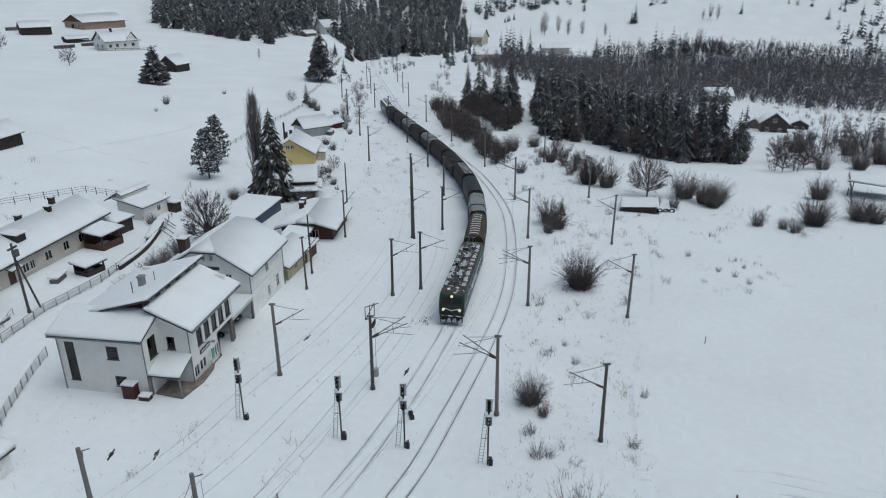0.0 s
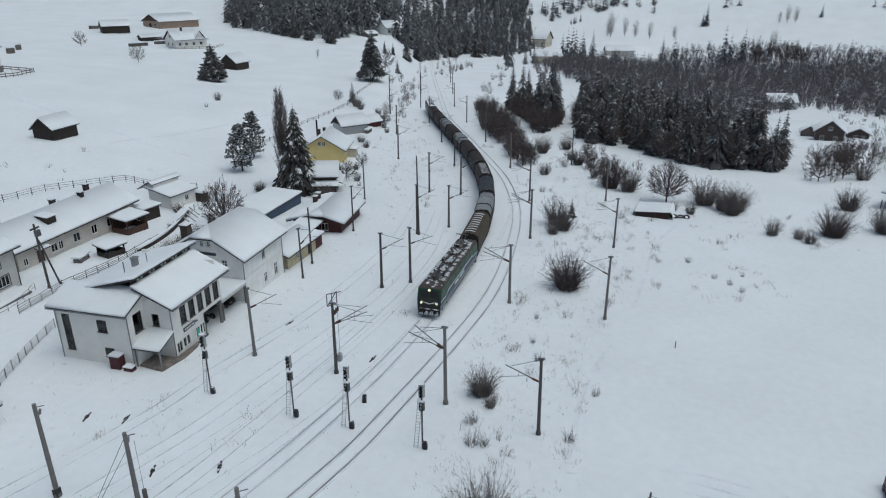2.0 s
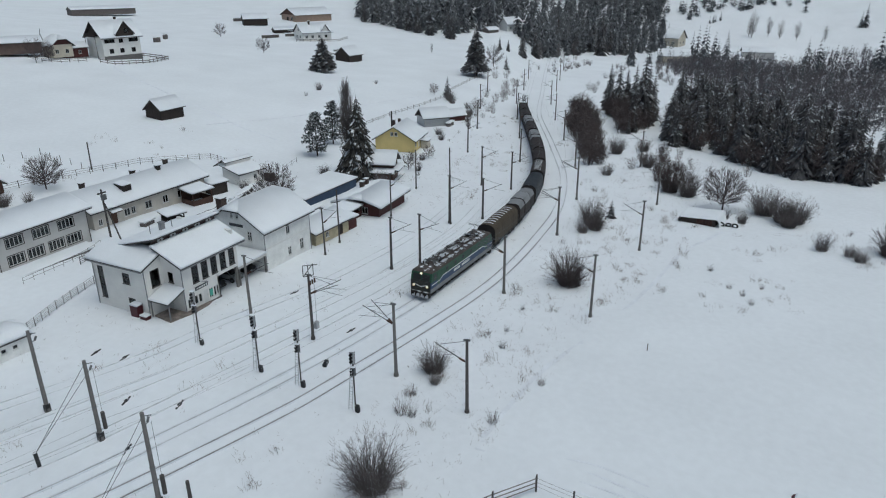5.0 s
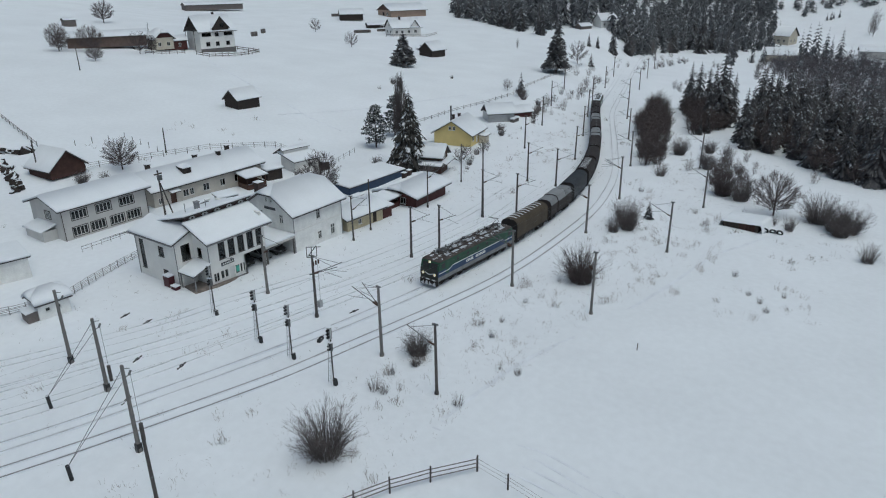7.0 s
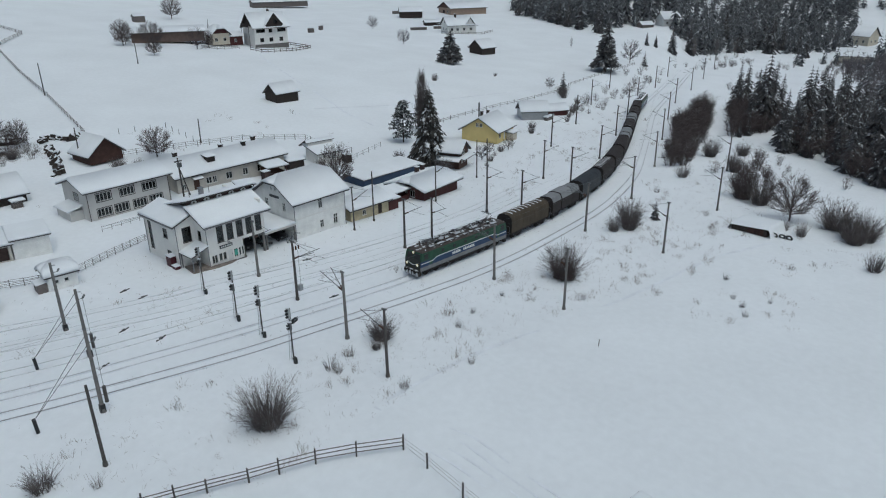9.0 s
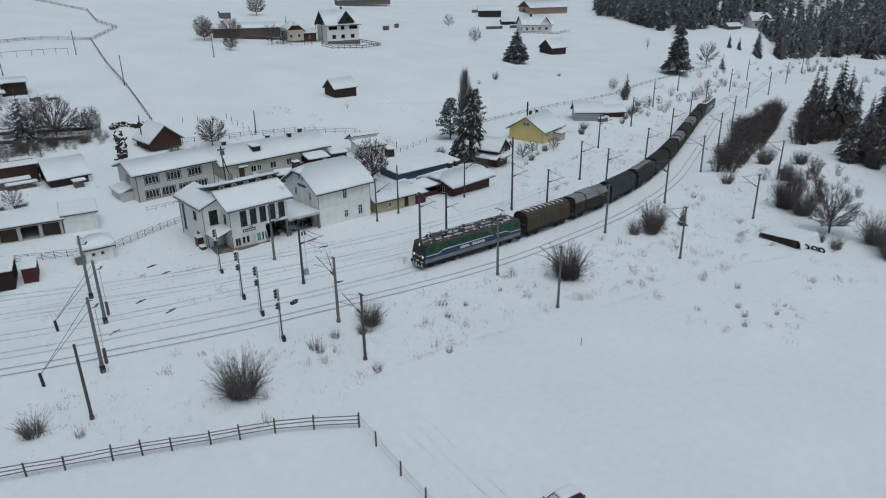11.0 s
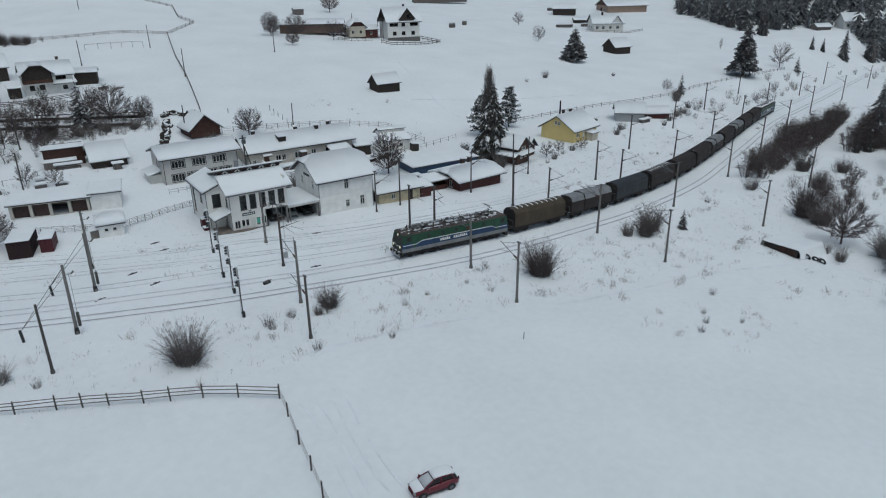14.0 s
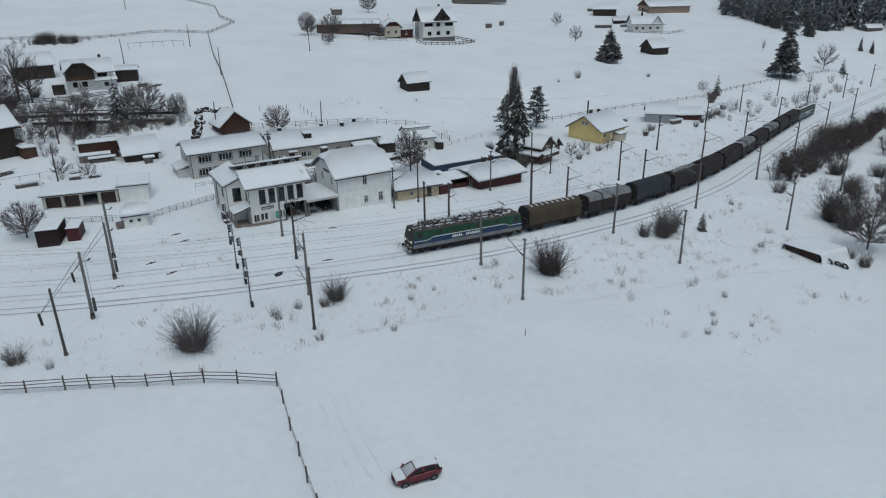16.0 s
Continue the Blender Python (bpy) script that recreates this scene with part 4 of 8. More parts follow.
# ---- signals ----
def signal(x, y, ang):
    h = 6.7
    t = thing("light_signal", "grey railway light signal with two hooded heads and a ladder", "signal", pose(x, y, gz(x, y), 0, 0, ang), "station exit signals")
    part("post", tube(B(), (0, 0, -0.3), (0, 0, h - 0.3), 0.07, n=8), DARKPOLE, t)
    for z0, n in ((h - 1.45, 3), (h - 2.75, 2)):
        hgt = 0.36 * n + 0.16
        hd = part("signal_head", loft(B(), [[(xx, yy * k, zz) for yy, zz in ((-0.2, z0), (0.2, z0), (0.24, z0 + 0.1), (0.24, z0 + hgt - 0.12), (0.14, z0 + hgt), (-0.14, z0 + hgt), (-0.24, z0 + hgt - 0.12), (-0.24, z0 + 0.1))] for xx, k in ((0.06, 1.0), (0.2, 0.9))]), LADDER if n == 3 else STEEL, t)
        part("backplate", box(B(), 0.03, 0.06, -0.26, 0.26, z0 - 0.03, z0 + hgt + 0.02), DARKPOLE, hd)
        for i in range(n):
            z = z0 + 0.24 + 0.36 * i
            part("hood", tube(B(), (0.2, 0, z + 0.02), (0.44, 0, z - 0.02), 0.13, 0.14, n=10, cap=False), BLACK, hd)
            part("lens", tube(B(), (0.2, 0, z), (0.225, 0, z), 0.1, n=10), GLASS, hd)
        part("snow_cap", snow_pad(B(), [(0.02, -0.24, z0 + hgt + 0.02), (0.22, -0.2, z0 + hgt + 0.02), (0.22, 0.2, z0 + hgt + 0.02), (0.02, 0.24, z0 + hgt + 0.02)], 0.06), SNOW, hd)
    rails = [((-0.1, -0.78 + k, 0.0), (-0.1, -0.32 + k, h - 1.7)) for k in (0.0, 0.34)]
    lad = part("ladder", tube(B(), *rails[0], 0.03, n=5), LADDER, t, "galvanised ladder")
    part("ladder_rail", tube(B(), *rails[1], 0.03, n=5), LADDER, lad)
    for i in range(16):
        f = (i + 0.7) / 16.5
        a, b = (Vector(p).lerp(Vector(q), f) for p, q in rails)
        part("rung", tube(B(), a, b, 0.02, n=4), LADDER, lad)
    part("stay", tube(B(), (0, 0, 2.6), (-0.1, -0.5, 2.5), 0.025, n=5), STEEL, t)
    part("relay_box", box(B(), -0.12, 0.16, 0.08, 0.42, 0.0, 0.5), BLACK, t)
    part("relay_lid", box(B(), -0.15, 0.19, 0.02, 0.36, 0.5, 0.72), BLACK, t)
    return t


for x, y in ((-25.2, -8.4), (-24.0, -1.3), (-23.6, 4.3), (-22.1, 13.8)):
    signal(x, y, 185)
for x, y, a in ((-19.5, -1.0, 20), (9, -1.5, 60)):
    if x < 0:
        box_thing("point_motor", "small black point motor box beside the rail", "point motor", x, y, a, (("case", BLACK, ((-0.5, 0.5, -0.2, 0.2, -0.1, 0.35),)), ("lid", BLACK, ((-0.2, 0.7, -0.12, 0.12, 0.35, 0.45),))))


for x, y, a in ((-27.7, 19.1, 12), (-31.7, 7.0, 20), (-28.2, 22.9, 12), (-11.7, 1.0, -8), (-33.5, 12.0, 20), (-38.5, 6.0, 22), (-6.0, 13.5, -10)):
    box_thing("point_rod", "short dark point rod lying bare between the rails", "point rod", x, y, a, (("rod", BLACK, ((-0.7, 0.7, -0.06, 0.06, -0.1, 0.1),)), ("clamp", BLACK, ((-0.15, 0.2, -0.14, 0.14, -0.1, 0.14),))), "point rods")


# ---- station building ----
def station():
    z = 0.55
    t = thing("station_building", "white two-storey railway station with split snow-laden roofs", "station building", pose(-16.6, 21.4, z))
    hs = [(1.55 + 1.58 * i, 2.62 + 1.58 * i, 3.45, 5.85) for i in range(5)]
    low = [(0.35, 1.3, 0.55, 1.85), (1.5, 2.05, 0.7, 1.85), (2.15, 2.7, 0.7, 1.85), (2.95, 3.75, 0.15, 1.95, "d"), (3.9, 4.55, 0.55, 1.85), (4.7, 5.1, 0.55, 1.85), (5.2, 5.6, 0.55, 1.85)]
    bm = B()
    m = wall(bm, (0, 0, -0.3), (1, 0), 5.8, 3.2, 0.3, [(a, b, c + 0.3, d + 0.3) for a, b, c, d, *_ in low])
    w = part("wall", bm, PLASTER, t)
    for c in low:
        h = (c[0], c[1], c[2] + 0.3, c[3] + 0.3)
        if len(c) > 4:
            door(m, h, t, FRAMEW)
        else:
            window(m, h, t, FRAMEW, cols=2 if h[1] - h[0] > 0.6 else 1)
    bm = B()
    m = wall(bm, (0, 0, 2.9), (1, 0), 9.4, 3.75, 0.3, [(a, b, c - 2.9, d - 2.9) for a, b, c, d in hs])
    w = part("wall", bm, PLASTER, t)
    for a, b, c, d in hs:
        window(m, (a, b, c - 2.9, d - 2.9), t, FRAMED, cols=1)
    # floor of the overhanging storey and its columns
    part("soffit", box(B(), 5.5, 9.4, 0.3, 9.4, 2.9, 3.1), GREYWALL, t)
    for x, y in ((9.2, 0.25), (9.2, 4.5)):
        part("column", box(B(), x - 0.15, x + 0.15, y - 0.15, y + 0.15, -0.3, 2.9), CONCRETE, t)
    part("wall", wall_only((5.8, 0, -0.3), (0, 1), 9.4, 3.2, ()), PLASTER, t)
    part("wall", wall_only((9.4, 0.3, 2.9), (0, 1), 3.4, 5.0, ()), PLASTER, t)
    part("wall", wall_only((9.4, 3.7, 2.9), (0, 1), 6.0, 5.4, ()), PLASTER, t)
    part("wall", wall_only((9.4, 9.7, -0.3), (-1, 0), 9.4, 7.6, ()), PLASTER, t)
    # west side of the hall: sloped top
    bm = B()
    m = wall(bm, (0, 3.2, -0.3), (0, -1), 2.9, 7.0, 0.3, [(0.9, 1.75, 4.2, 5.6), (0.2, 1.1, 0.3, 2.3)])
    loft(bm, [[(0, 3.2, 6.7), (0, 0.3, 6.7), (0, 0.0, 6.75), (0, 3.2, 8.15)], [(0.3, 3.2, 6.7), (0.3, 0.3, 6.7), (0.3, 0.0, 6.75), (0.3, 3.2, 8.15)]])
    bmesh.ops.recalc_face_normals(bm, faces=bm.faces)
    w = part("wall", bm, PLASTER, t)
    window(m, (0.9, 1.75, 4.2, 5.6), t, FRAMED, cols=1)
    door(m, (0.2, 1.1, 0.3, 2.3), t, FRAMEW)
    # wing
    bm = B()
    holes = [(0.75, 1.75, 1.7, 5.9), (5.0, 6.2, 4.3, 5.7), (5.4, 6.6, 1.4, 2.5)]
    m = wall(bm, (-2.7, 11.9, -0.3), (0, -1), 8.8, 6.9, 0.3, holes)
    w = part("wall", bm, PLASTER, t)
    for i, h in enumerate(holes):
        window(m, h, t, FRAMED, cols=1, bar=0.5 if i else None)
    bm = B()
    hole = (0.55, 1.9, 4.0, 6.2)
    m = wall(bm, (-2.4, 3.1, -0.3), (1, 0), 2.4, 6.9, 0.3, [hole])
    loft(bm, [[(-2.4, 3.1, 6.6), (0, 3.1, 6.6), (0, 3.1, 7.75)], [(-2.4, 3.4, 6.6), (0, 3.4, 6.6), (0, 3.4, 7.75)]])
    bmesh.ops.recalc_face_normals(bm, faces=bm.faces)
    w = part("wall", bm, PLASTER, t)
    window(m, hole, t, FRAMED, cols=1)
    part("wall", wall_only((0.3, 11.9, -0.3), (-1, 0), 2.7, 7.0, ()), PLASTER, t)
    # roofs
    def roof(pts, snow=0.36, shared=(), material=None):
        r = part("roof", prism(B(), pts, 0.18), material or ROOFDARK, t)
        part("snow_cover", snow_pad(B(), pts, snow, shared), SNOW, r, "thick layer of fresh snow", smooth=True)
    roof([(-0.75, -0.95, 6.45), (10.1, -0.95, 6.45), (10.1, 3.55, 8.45), (-0.75, 3.55, 8.45)])
    roof([(-0.6, 3.1, 9.45), (10.3, 3.1, 9.45), (10.3, 11.2, 7.2), (-0.6, 11.2, 7.2)], 0.3)
    roof([(-3.3, 2.75, 6.45), (0.25, 2.75, 7.85), (0.25, 12.3, 7.85), (-3.3, 12.3, 6.45)])
    # clerestory with lozenges
    cl = part("clerestory", box(B(), -0.3, 10.0, 3.7, 3.95, 8.2, 9.3), BRICK, t, "dark boarded clerestory band")
    for i in range(5):
        c = 0.9 + 2.0 * i
        bm = B()
        for k, (r0, r1) in enumerate(((0.42, 0.3),)):
            o = [(c - r0 * 1.2, 3.62, 8.85), (c, 3.62, 8.85 - r0), (c + r0 * 1.2, 3.62, 8.85), (c, 3.62, 8.85 + r0)]
            q = [(c - r1 * 1.2 * 0.6, 3.62, 8.85), (c, 3.62, 8.85 - r1 * 0.6), (c + r1 * 1.2 * 0.6, 3.62, 8.85), (c, 3.62, 8.85 + r1 * 0.6)]
            for j in range(4):
                n = (j + 1) % 4
                loft(bm, [[Vector(o[j]), Vector(o[n]), Vector(q[n]), Vector(q[j])], [Vector(p) + Vector((0, 0.07, 0)) for p in (o[j], o[n], q[n], q[j])]])
        part("lozenge", bm, FRAMEW, cl, "white diamond ornament")
    for x, y in ((1.6, 6.0), (4.3, 5.2)):
        part("vent_pipe", tube(B(), (x, y, 8.0), (x, y, 10.2), 0.05 if x < 2 else 0.04, n=6), STEEL, t)
    chimney(t, 3.6, 6.2, 8.0, 9.8, 0.55, TRIMGREY)
    # drainpipes
    for x, y, h in ((-2.78, 3.05, 6.4), (-2.78, 11.8, 6.4), (-0.08, -0.08, 6.5)):
        part("drainpipe", tube(B(), (x, y, -0.2), (x, y, h), 0.06, n=6), TRIMGREY, t)
    part("gutter", tube(B(), (-3.35, 2.7, 6.32), (-3.35, 12.3, 6.32), 0.07, n=6), TRIMGREY, t)
    part("gutter", tube(B(), (-0.75, -1.0, 6.32), (10.1, -1.0, 6.32), 0.07, n=6), TRIMGREY, t)
    # porch
    pts = [(-2.75, -0.15, 2.55), (-0.02, -0.15, 3.45), (-0.02, 3.05, 3.45), (-2.75, 3.05, 2.55)]
    r = part("porch_roof", prism(B(), pts, 0.14), ROOFDARK, t)
    part("snow_cover", snow_pad(B(), pts, 0.3), SNOW, r, smooth=True)
    for y in (0.0, 2.9):
        part("porch_post", box(B(), -2.6, -2.48, y - 0.06, y + 0.06, -0.3, 2.6), TRIMGREY, t)
    part("porch_wall", box(B(), -2.45, -0.3, 2.75, 2.9, -0.3, 2.2), PLASTER, t)
    # name plate and lamp
    sg = part("name_plate", box(B(), 1.7, 3.75, -0.1, -0.03, 2.5, 2.95), SIGNPLATE, t)
    bm = B()
    for i in range(6):
        box(bm, 1.88 + i * 0.3, 2.08 + i * 0.3, -0.115, -0.1, 2.62, 2.83)
    part("lettering", bm, STRIPE, sg, "pale unreadable lettering")
    bm = tube(B(), (2.7, 0, 3.3), (2.7, -0.9, 3.55), 0.03, n=5)
    box(bm, 2.55, 2.85, -1.2, -0.85, 3.48, 3.6)
    part("wall_lamp", bm, TRIMGREY, t)
    # the window's green light is painted on a panel before the glass
    part("notice_board", box(B(), 3.98, 4.47, -0.05, -0.01, 0.85, 1.7), GREENLITE, t, "green notice pane in a window, its lit look painted")
    part("plinth", box(B(), -0.06, 5.86, -0.06, 0.2, -0.3, 0.15), CONCRETE, t)
    return t


def wall_only(o, ax, ln, h, holes):
    bm = B()
    wall(bm, o, ax, ln, h, 0.3, holes)
    return bm


station()
tagged(ob_of("thawed_patch", prism(B(), [(-19.4, 21.2, 1.02), (-16.4, 20.6, 0.92), (-13.5, 20.9, 0.84), (-12.5, 21.3, 0.8), (-16.6, 21.5, 0.93), (-16.7, 24.4, 0.93), (-19.0, 24.3, 1.03)], 0.3), MUD),
       "brown thawed mud under the station porch", "ground", kind="structure")
box_thing("station_cabinet", "wine-red metal cabinet with a snow top by the station wall", "cabinet", -19.75, 26.2, 0,
          (("body", WINE, ((-0.45, 0.4, -0.6, 0.6, -0.2, 1.5),)), ("snow_cap", SNOW, ((-0.5, 0.42, -0.65, 0.65, 1.5, 1.66),))))
box_thing("salt_box", "low red salt box with snow on its lid", "box", -20.0, 24.6, 0,
          (("body", WINE, ((-0.35, 0.35, -0.5, 0.5, -0.2, 0.5),)), ("snow_cap", SNOW, ((-0.4, 0.4, -0.55, 0.55, 0.5, 0.62),))))


def canopy():
    t = thing("link_canopy", "flat snow-covered carport roof between station and house", "carport", pose(-7.1, 21.4, 0.35))
    pts = [(0.0, 0.05, 2.75), (5.55, 0.05, 2.75), (5.55, 8.8, 2.75), (0.0, 8.8, 2.75)]
    r = part("roof", prism(B(), pts, 0.3), GREYWALL, t)
    part("snow_cover", snow_pad(B(), pts, 0.36), SNOW, r, smooth=True)
    for x in (0.2, 5.35):
        part("post", box(B(), x - 0.1, x + 0.1, 0.15, 0.35, -0.3, 2.45), CONCRETE, t)
    part("back_wall", box(B(), 0.0, 5.55, 8.5, 8.75, -0.3, 2.45), PLASTER_OLD, t)


canopy()


def hull(rows, ring):
    """A closed skin through cross sections."""
    return loft(B(), [[Vector((row[0], y, z)) for y, z in ring(*row[1:])][::-1] for row in rows])


def car(name, label, x, y, ang, paint, snowy=1.0):
    """A compact high-roofed hatchback; it points along its own x."""
    t = thing(name, label, "car", pose(x, y, gz(x, y) + 0.02, 0, 0, ang))
    rows = [(-2.06, 0.46, 0.80, 0.66), (-2.02, 0.38, 0.94, 0.76), (-1.85, 0.32, 1.02, 0.83), (-1.5, 0.28, 1.04, 0.87), (-0.9, 0.25, 1.02, 0.89), (-0.2, 0.24, 1.0, 0.89), (0.5, 0.24, 0.99, 0.89), (0.95, 0.25, 0.99, 0.88),
            (1.3, 0.27, 0.96, 0.86), (1.65, 0.3, 0.9, 0.83), (1.9, 0.33, 0.8, 0.75), (2.04, 0.38, 0.7, 0.62), (2.1, 0.44, 0.62, 0.45)]
    side = lambda z0, z1, w: [(-w * 0.86, z0), (-w * 0.97, z0 + 0.12), (-w, z0 + 0.28), (-w * 0.985, z0 + (z1 - z0) * 0.7), (-w * 0.93, z1 - 0.05), (-w * 0.78, z1), (-w * 0.35, z1 + 0.03),
                              (w * 0.35, z1 + 0.03), (w * 0.78, z1), (w * 0.93, z1 - 0.05), (w * 0.985, z0 + (z1 - z0) * 0.7), (w, z0 + 0.28), (w * 0.97, z0 + 0.12), (w * 0.86, z0)]
    body = part("body", hull(rows, side), paint, t, smooth=True)
    cab = [(-1.95, 1.02, 0.70), (-1.86, 1.22, 0.68), (-1.62, 1.46, 0.63), (-1.1, 1.56, 0.61), (-0.5, 1.6, 0.61), (0.0, 1.57, 0.6), (0.3, 1.46, 0.61), (0.75, 1.2, 0.66), (1.15, 0.98, 0.72)]
    glass = lambda z, w: [(-w - 0.12, 0.95), (-w - 0.03, (z + 0.95) / 2), (-w * 0.93, z - 0.05), (-w * 0.6, z), (w * 0.6, z), (w * 0.93, z - 0.05), (w + 0.03, (z + 0.95) / 2), (w + 0.12, 0.95)]
    part("glasshouse", hull(cab, glass), CARDARK, body, "dark side windows", smooth=True)
    for sy in (-1, 1):
        for p0, p1 in (((-1.62, 1.0, 0.79), (-1.42, 1.5, 0.6)), ((-0.42, 1.0, 0.8), (-0.4, 1.56, 0.6)), ((1.12, 1.0, 0.78), (0.16, 1.5, 0.6))):
            part("pillar", tube(B(), (p0[0], sy * p0[2], p0[1]), (p1[0], sy * p1[2], p1[1]), 0.06, 0.05, n=6), paint, body)
        part("roof_rail", tube(B(), (-1.5, sy * 0.6, 1.5), (0.15, sy * 0.6, 1.52), 0.04, n=6), paint, body)
        part("mirror", hull([(0.78, 0.02), (0.84, 0.1), (0.92, 0.1), (0.98, 0.03)], lambda q: [(sy * 0.98 - q, 1.02 - q * 0.7), (sy * 0.98 + q, 1.02 - q * 0.7), (sy * 0.98 + q, 1.02 + q * 0.7), (sy * 0.98 - q, 1.02 + q * 0.7)]), paint, body)
        for px in (-1.28, 1.3):
            part("wheel_arch", tube(B(), (px, sy * 0.78, 0.34), (px, sy * 0.885, 0.34), 0.39, n=18), CARDARK, body)
        part("door_seam", box(B(), -0.43, -0.415, sy * 0.892 - 0.004, sy * 0.892 + 0.004, 0.4, 0.9), CARDARK, body)
        part("sill_strip", box(B(), -0.9, 0.95, sy * 0.9 - 0.02, sy * 0.9 + 0.02, 0.3, 0.42), CARDARK, body)
    roof = [(-1.72, 1.42, 0.56), (-1.6, 1.5, 0.58), (-1.1, 1.59, 0.58), (-0.5, 1.63, 0.58), (0.0, 1.6, 0.57), (0.2, 1.54, 0.56)]
    slab = lambda k: (lambda z, w: [(-w, z - 0.04), (-w * 0.97, z + k * 0.6), (-w * 0.7, z + k), (w * 0.7, z + k), (w * 0.97, z + k * 0.6), (w, z - 0.04)])
    part("roof_panel", hull(roof, slab(0.01)), paint, body, smooth=True)
    if snowy:
        part("snow_on_roof", hull(roof, slab(0.10)), SNOW, t, smooth=True)
        part("snow_on_bonnet", hull([(1.16, 0.99, 0.72), (1.3, 0.985, 0.76), (1.65, 0.93, 0.72), (1.9, 0.83, 0.62), (2.0, 0.76, 0.5)], slab(0.07)), SNOW, t, smooth=True)
        part("snow_on_windscreen", hull([(0.27, 1.49, 0.54), (0.75, 1.225, 0.58), (1.1, 1.02, 0.64)], slab(0.025)), DUSTED, t, "thin grey film of snow", smooth=True)
        part("snow_on_tail", hull([(-2.05, 0.86, 0.6), (-2.0, 0.98, 0.64), (-1.9, 1.06, 0.6)], slab(0.05)), SNOW, t, smooth=True)
    for px in (-1.28, 1.3):
        for sy in (-0.82, 0.82):
            w = part("tyre", tube(B(), (px, sy - 0.1, 0.31), (px, sy + 0.1, 0.31), 0.31, n=20), RUBBER, t)
            part("rim", tube(B(), (px, sy - 0.106, 0.31), (px, sy + 0.106, 0.31), 0.2, n=14), STEEL, w)
    for sy in (-0.58, 0.58):
        part("headlight", hull([(1.84, 0.03), (1.92, 0.13), (2.03, 0.12), (2.07, 0.05)], lambda q: [(sy - q * 1.3, 0.70 - q * 0.6), (sy + q * 1.3, 0.70 - q * 0.6), (sy + q * 1.3, 0.70 + q * 0.6), (sy - q * 1.3, 0.70 + q * 0.6)]), LADDER, body)
        part("tail_light", box(B(), -2.08, -1.96, sy * 1.1 - 0.1, sy * 1.1 + 0.1, 0.78, 1.0), WINE, body)
    part("grille", box(B(), 2.04, 2.12, -0.42, 0.42, 0.44, 0.56), CARDARK, body)
    return t


car("car", "red hatchback parked in a snowy field, snow on roof and bonnet", -22.5, -45.3, 172, CARRED).scale = (0.94, 0.92, 0.86)
car("car", "silver hatchback parked under the carport", -5.9, 24.6, -90, CARGREY, 0)
car("car", "black car parked under the carport", -3.0, 24.8, -85, CARDARK, 0)
car("car", "dark car parked beneath the station overhang", -8.9, 24.8, -90, CARDARK, 0)

# ---- houses of the village ----
hb = house("station_house", "white two-storey house with half-hipped snowy roof beside the station", (-1.4, 21.7), 0, 10.1, 10.2, 6.25, 9.3, PLASTER_OLD,
           front=[(4.7, 5.55, 4.0, 5.75), (7.6, 8.5, 0.6, 2.3), (4.8, 5.6, 0.7, 2.0)],
           left=[(2.2, 3.0, 4.2, 5.6), (6.6, 7.5, 4.2, 5.6), (4.3, 4.75, 7.2, 7.9), (5.3, 5.75, 7.2, 7.9), (6.5, 7.3, 0.6, 2.2)], jerk=0.3, over=0.7, bar=0.65, z=0.15)
part("name_plate", box(B(), -0.08, -0.02, 3.6, 6.0, 6.05, 6.45), SIGNPLATE, hb)
part("cornice", box(B(), -0.05, 10.15, -0.06, 0.0, 3.25, 3.4), PLASTER, hb)
chimney(hb, 1.2, 8.3, 6.0, 9.3, 1.0)
chimney(hb, -1.0 + 4.0, 9.6, 6.0, 8.3, 0.6)
for x, y in ((-0.06, -0.06), (10.16, -0.06)):
    part("drainpipe", tube(B(), (x, y, -0.2), (x, y, 6.2), 0.06, n=6), TRIMGREY, hb)

sch = house("school_building", "pale two-storey building with grouped windows and snowy roof", (-19.4, 52.8), 1, 14.4, 8.6, 5.7, 7.1, GREYWALL,
            front=[(1.6 + 4.0 * i, 4.1 + 4.0 * i, 3.5, 4.9) for i in range(3)] + [(1.4 + 2.95 * i + (0.3 if i > 1 else 0), 3.8 + 2.95 * i + (0.3 if i > 1 else 0), 0.9, 2.35) for i in range(4)],
            left=[(3, 4.5, 3.6, 4.8)], over=0.7, cols=4, z=0.6, surround=FRAMED)
part("lean_to", box(B(), -2.2, 0.0, 2.0, 7.0, -0.3, 2.3), GREYWALL, sch)
part("lean_to_snow", snow_pad(B(), [(-2.5, 1.8, 2.3), (0.0, 1.8, 2.9), (0.0, 7.2, 2.9), (-2.5, 7.2, 2.3)], 0.3), SNOW, sch, smooth=True)
part("drainpipe", tube(B(), (14.35, -0.1, 0), (14.35, -0.1, 5.3), 0.06, n=6), FRAMED, sch)
part("drainpipe", tube(B(), (0.1, -0.1, 0), (0.1, -0.1, 5.3), 0.06, n=6), FRAMED, sch)
part("terrace", prism(B(), [(0.5, -3.6, 0.35), (12.8, -3.2, 0.35), (13.4, -0.1, 0.35), (0.3, -0.1, 0.35)], 0.7), CONCRETE, sch)
part("terrace_snow", snow_pad(B(), [(0.5, -3.6, 0.35), (12.8, -3.2, 0.35), (13.4, -0.1, 0.35), (0.3, -0.1, 0.35)], 0.25), SNOW, sch, smooth=True)

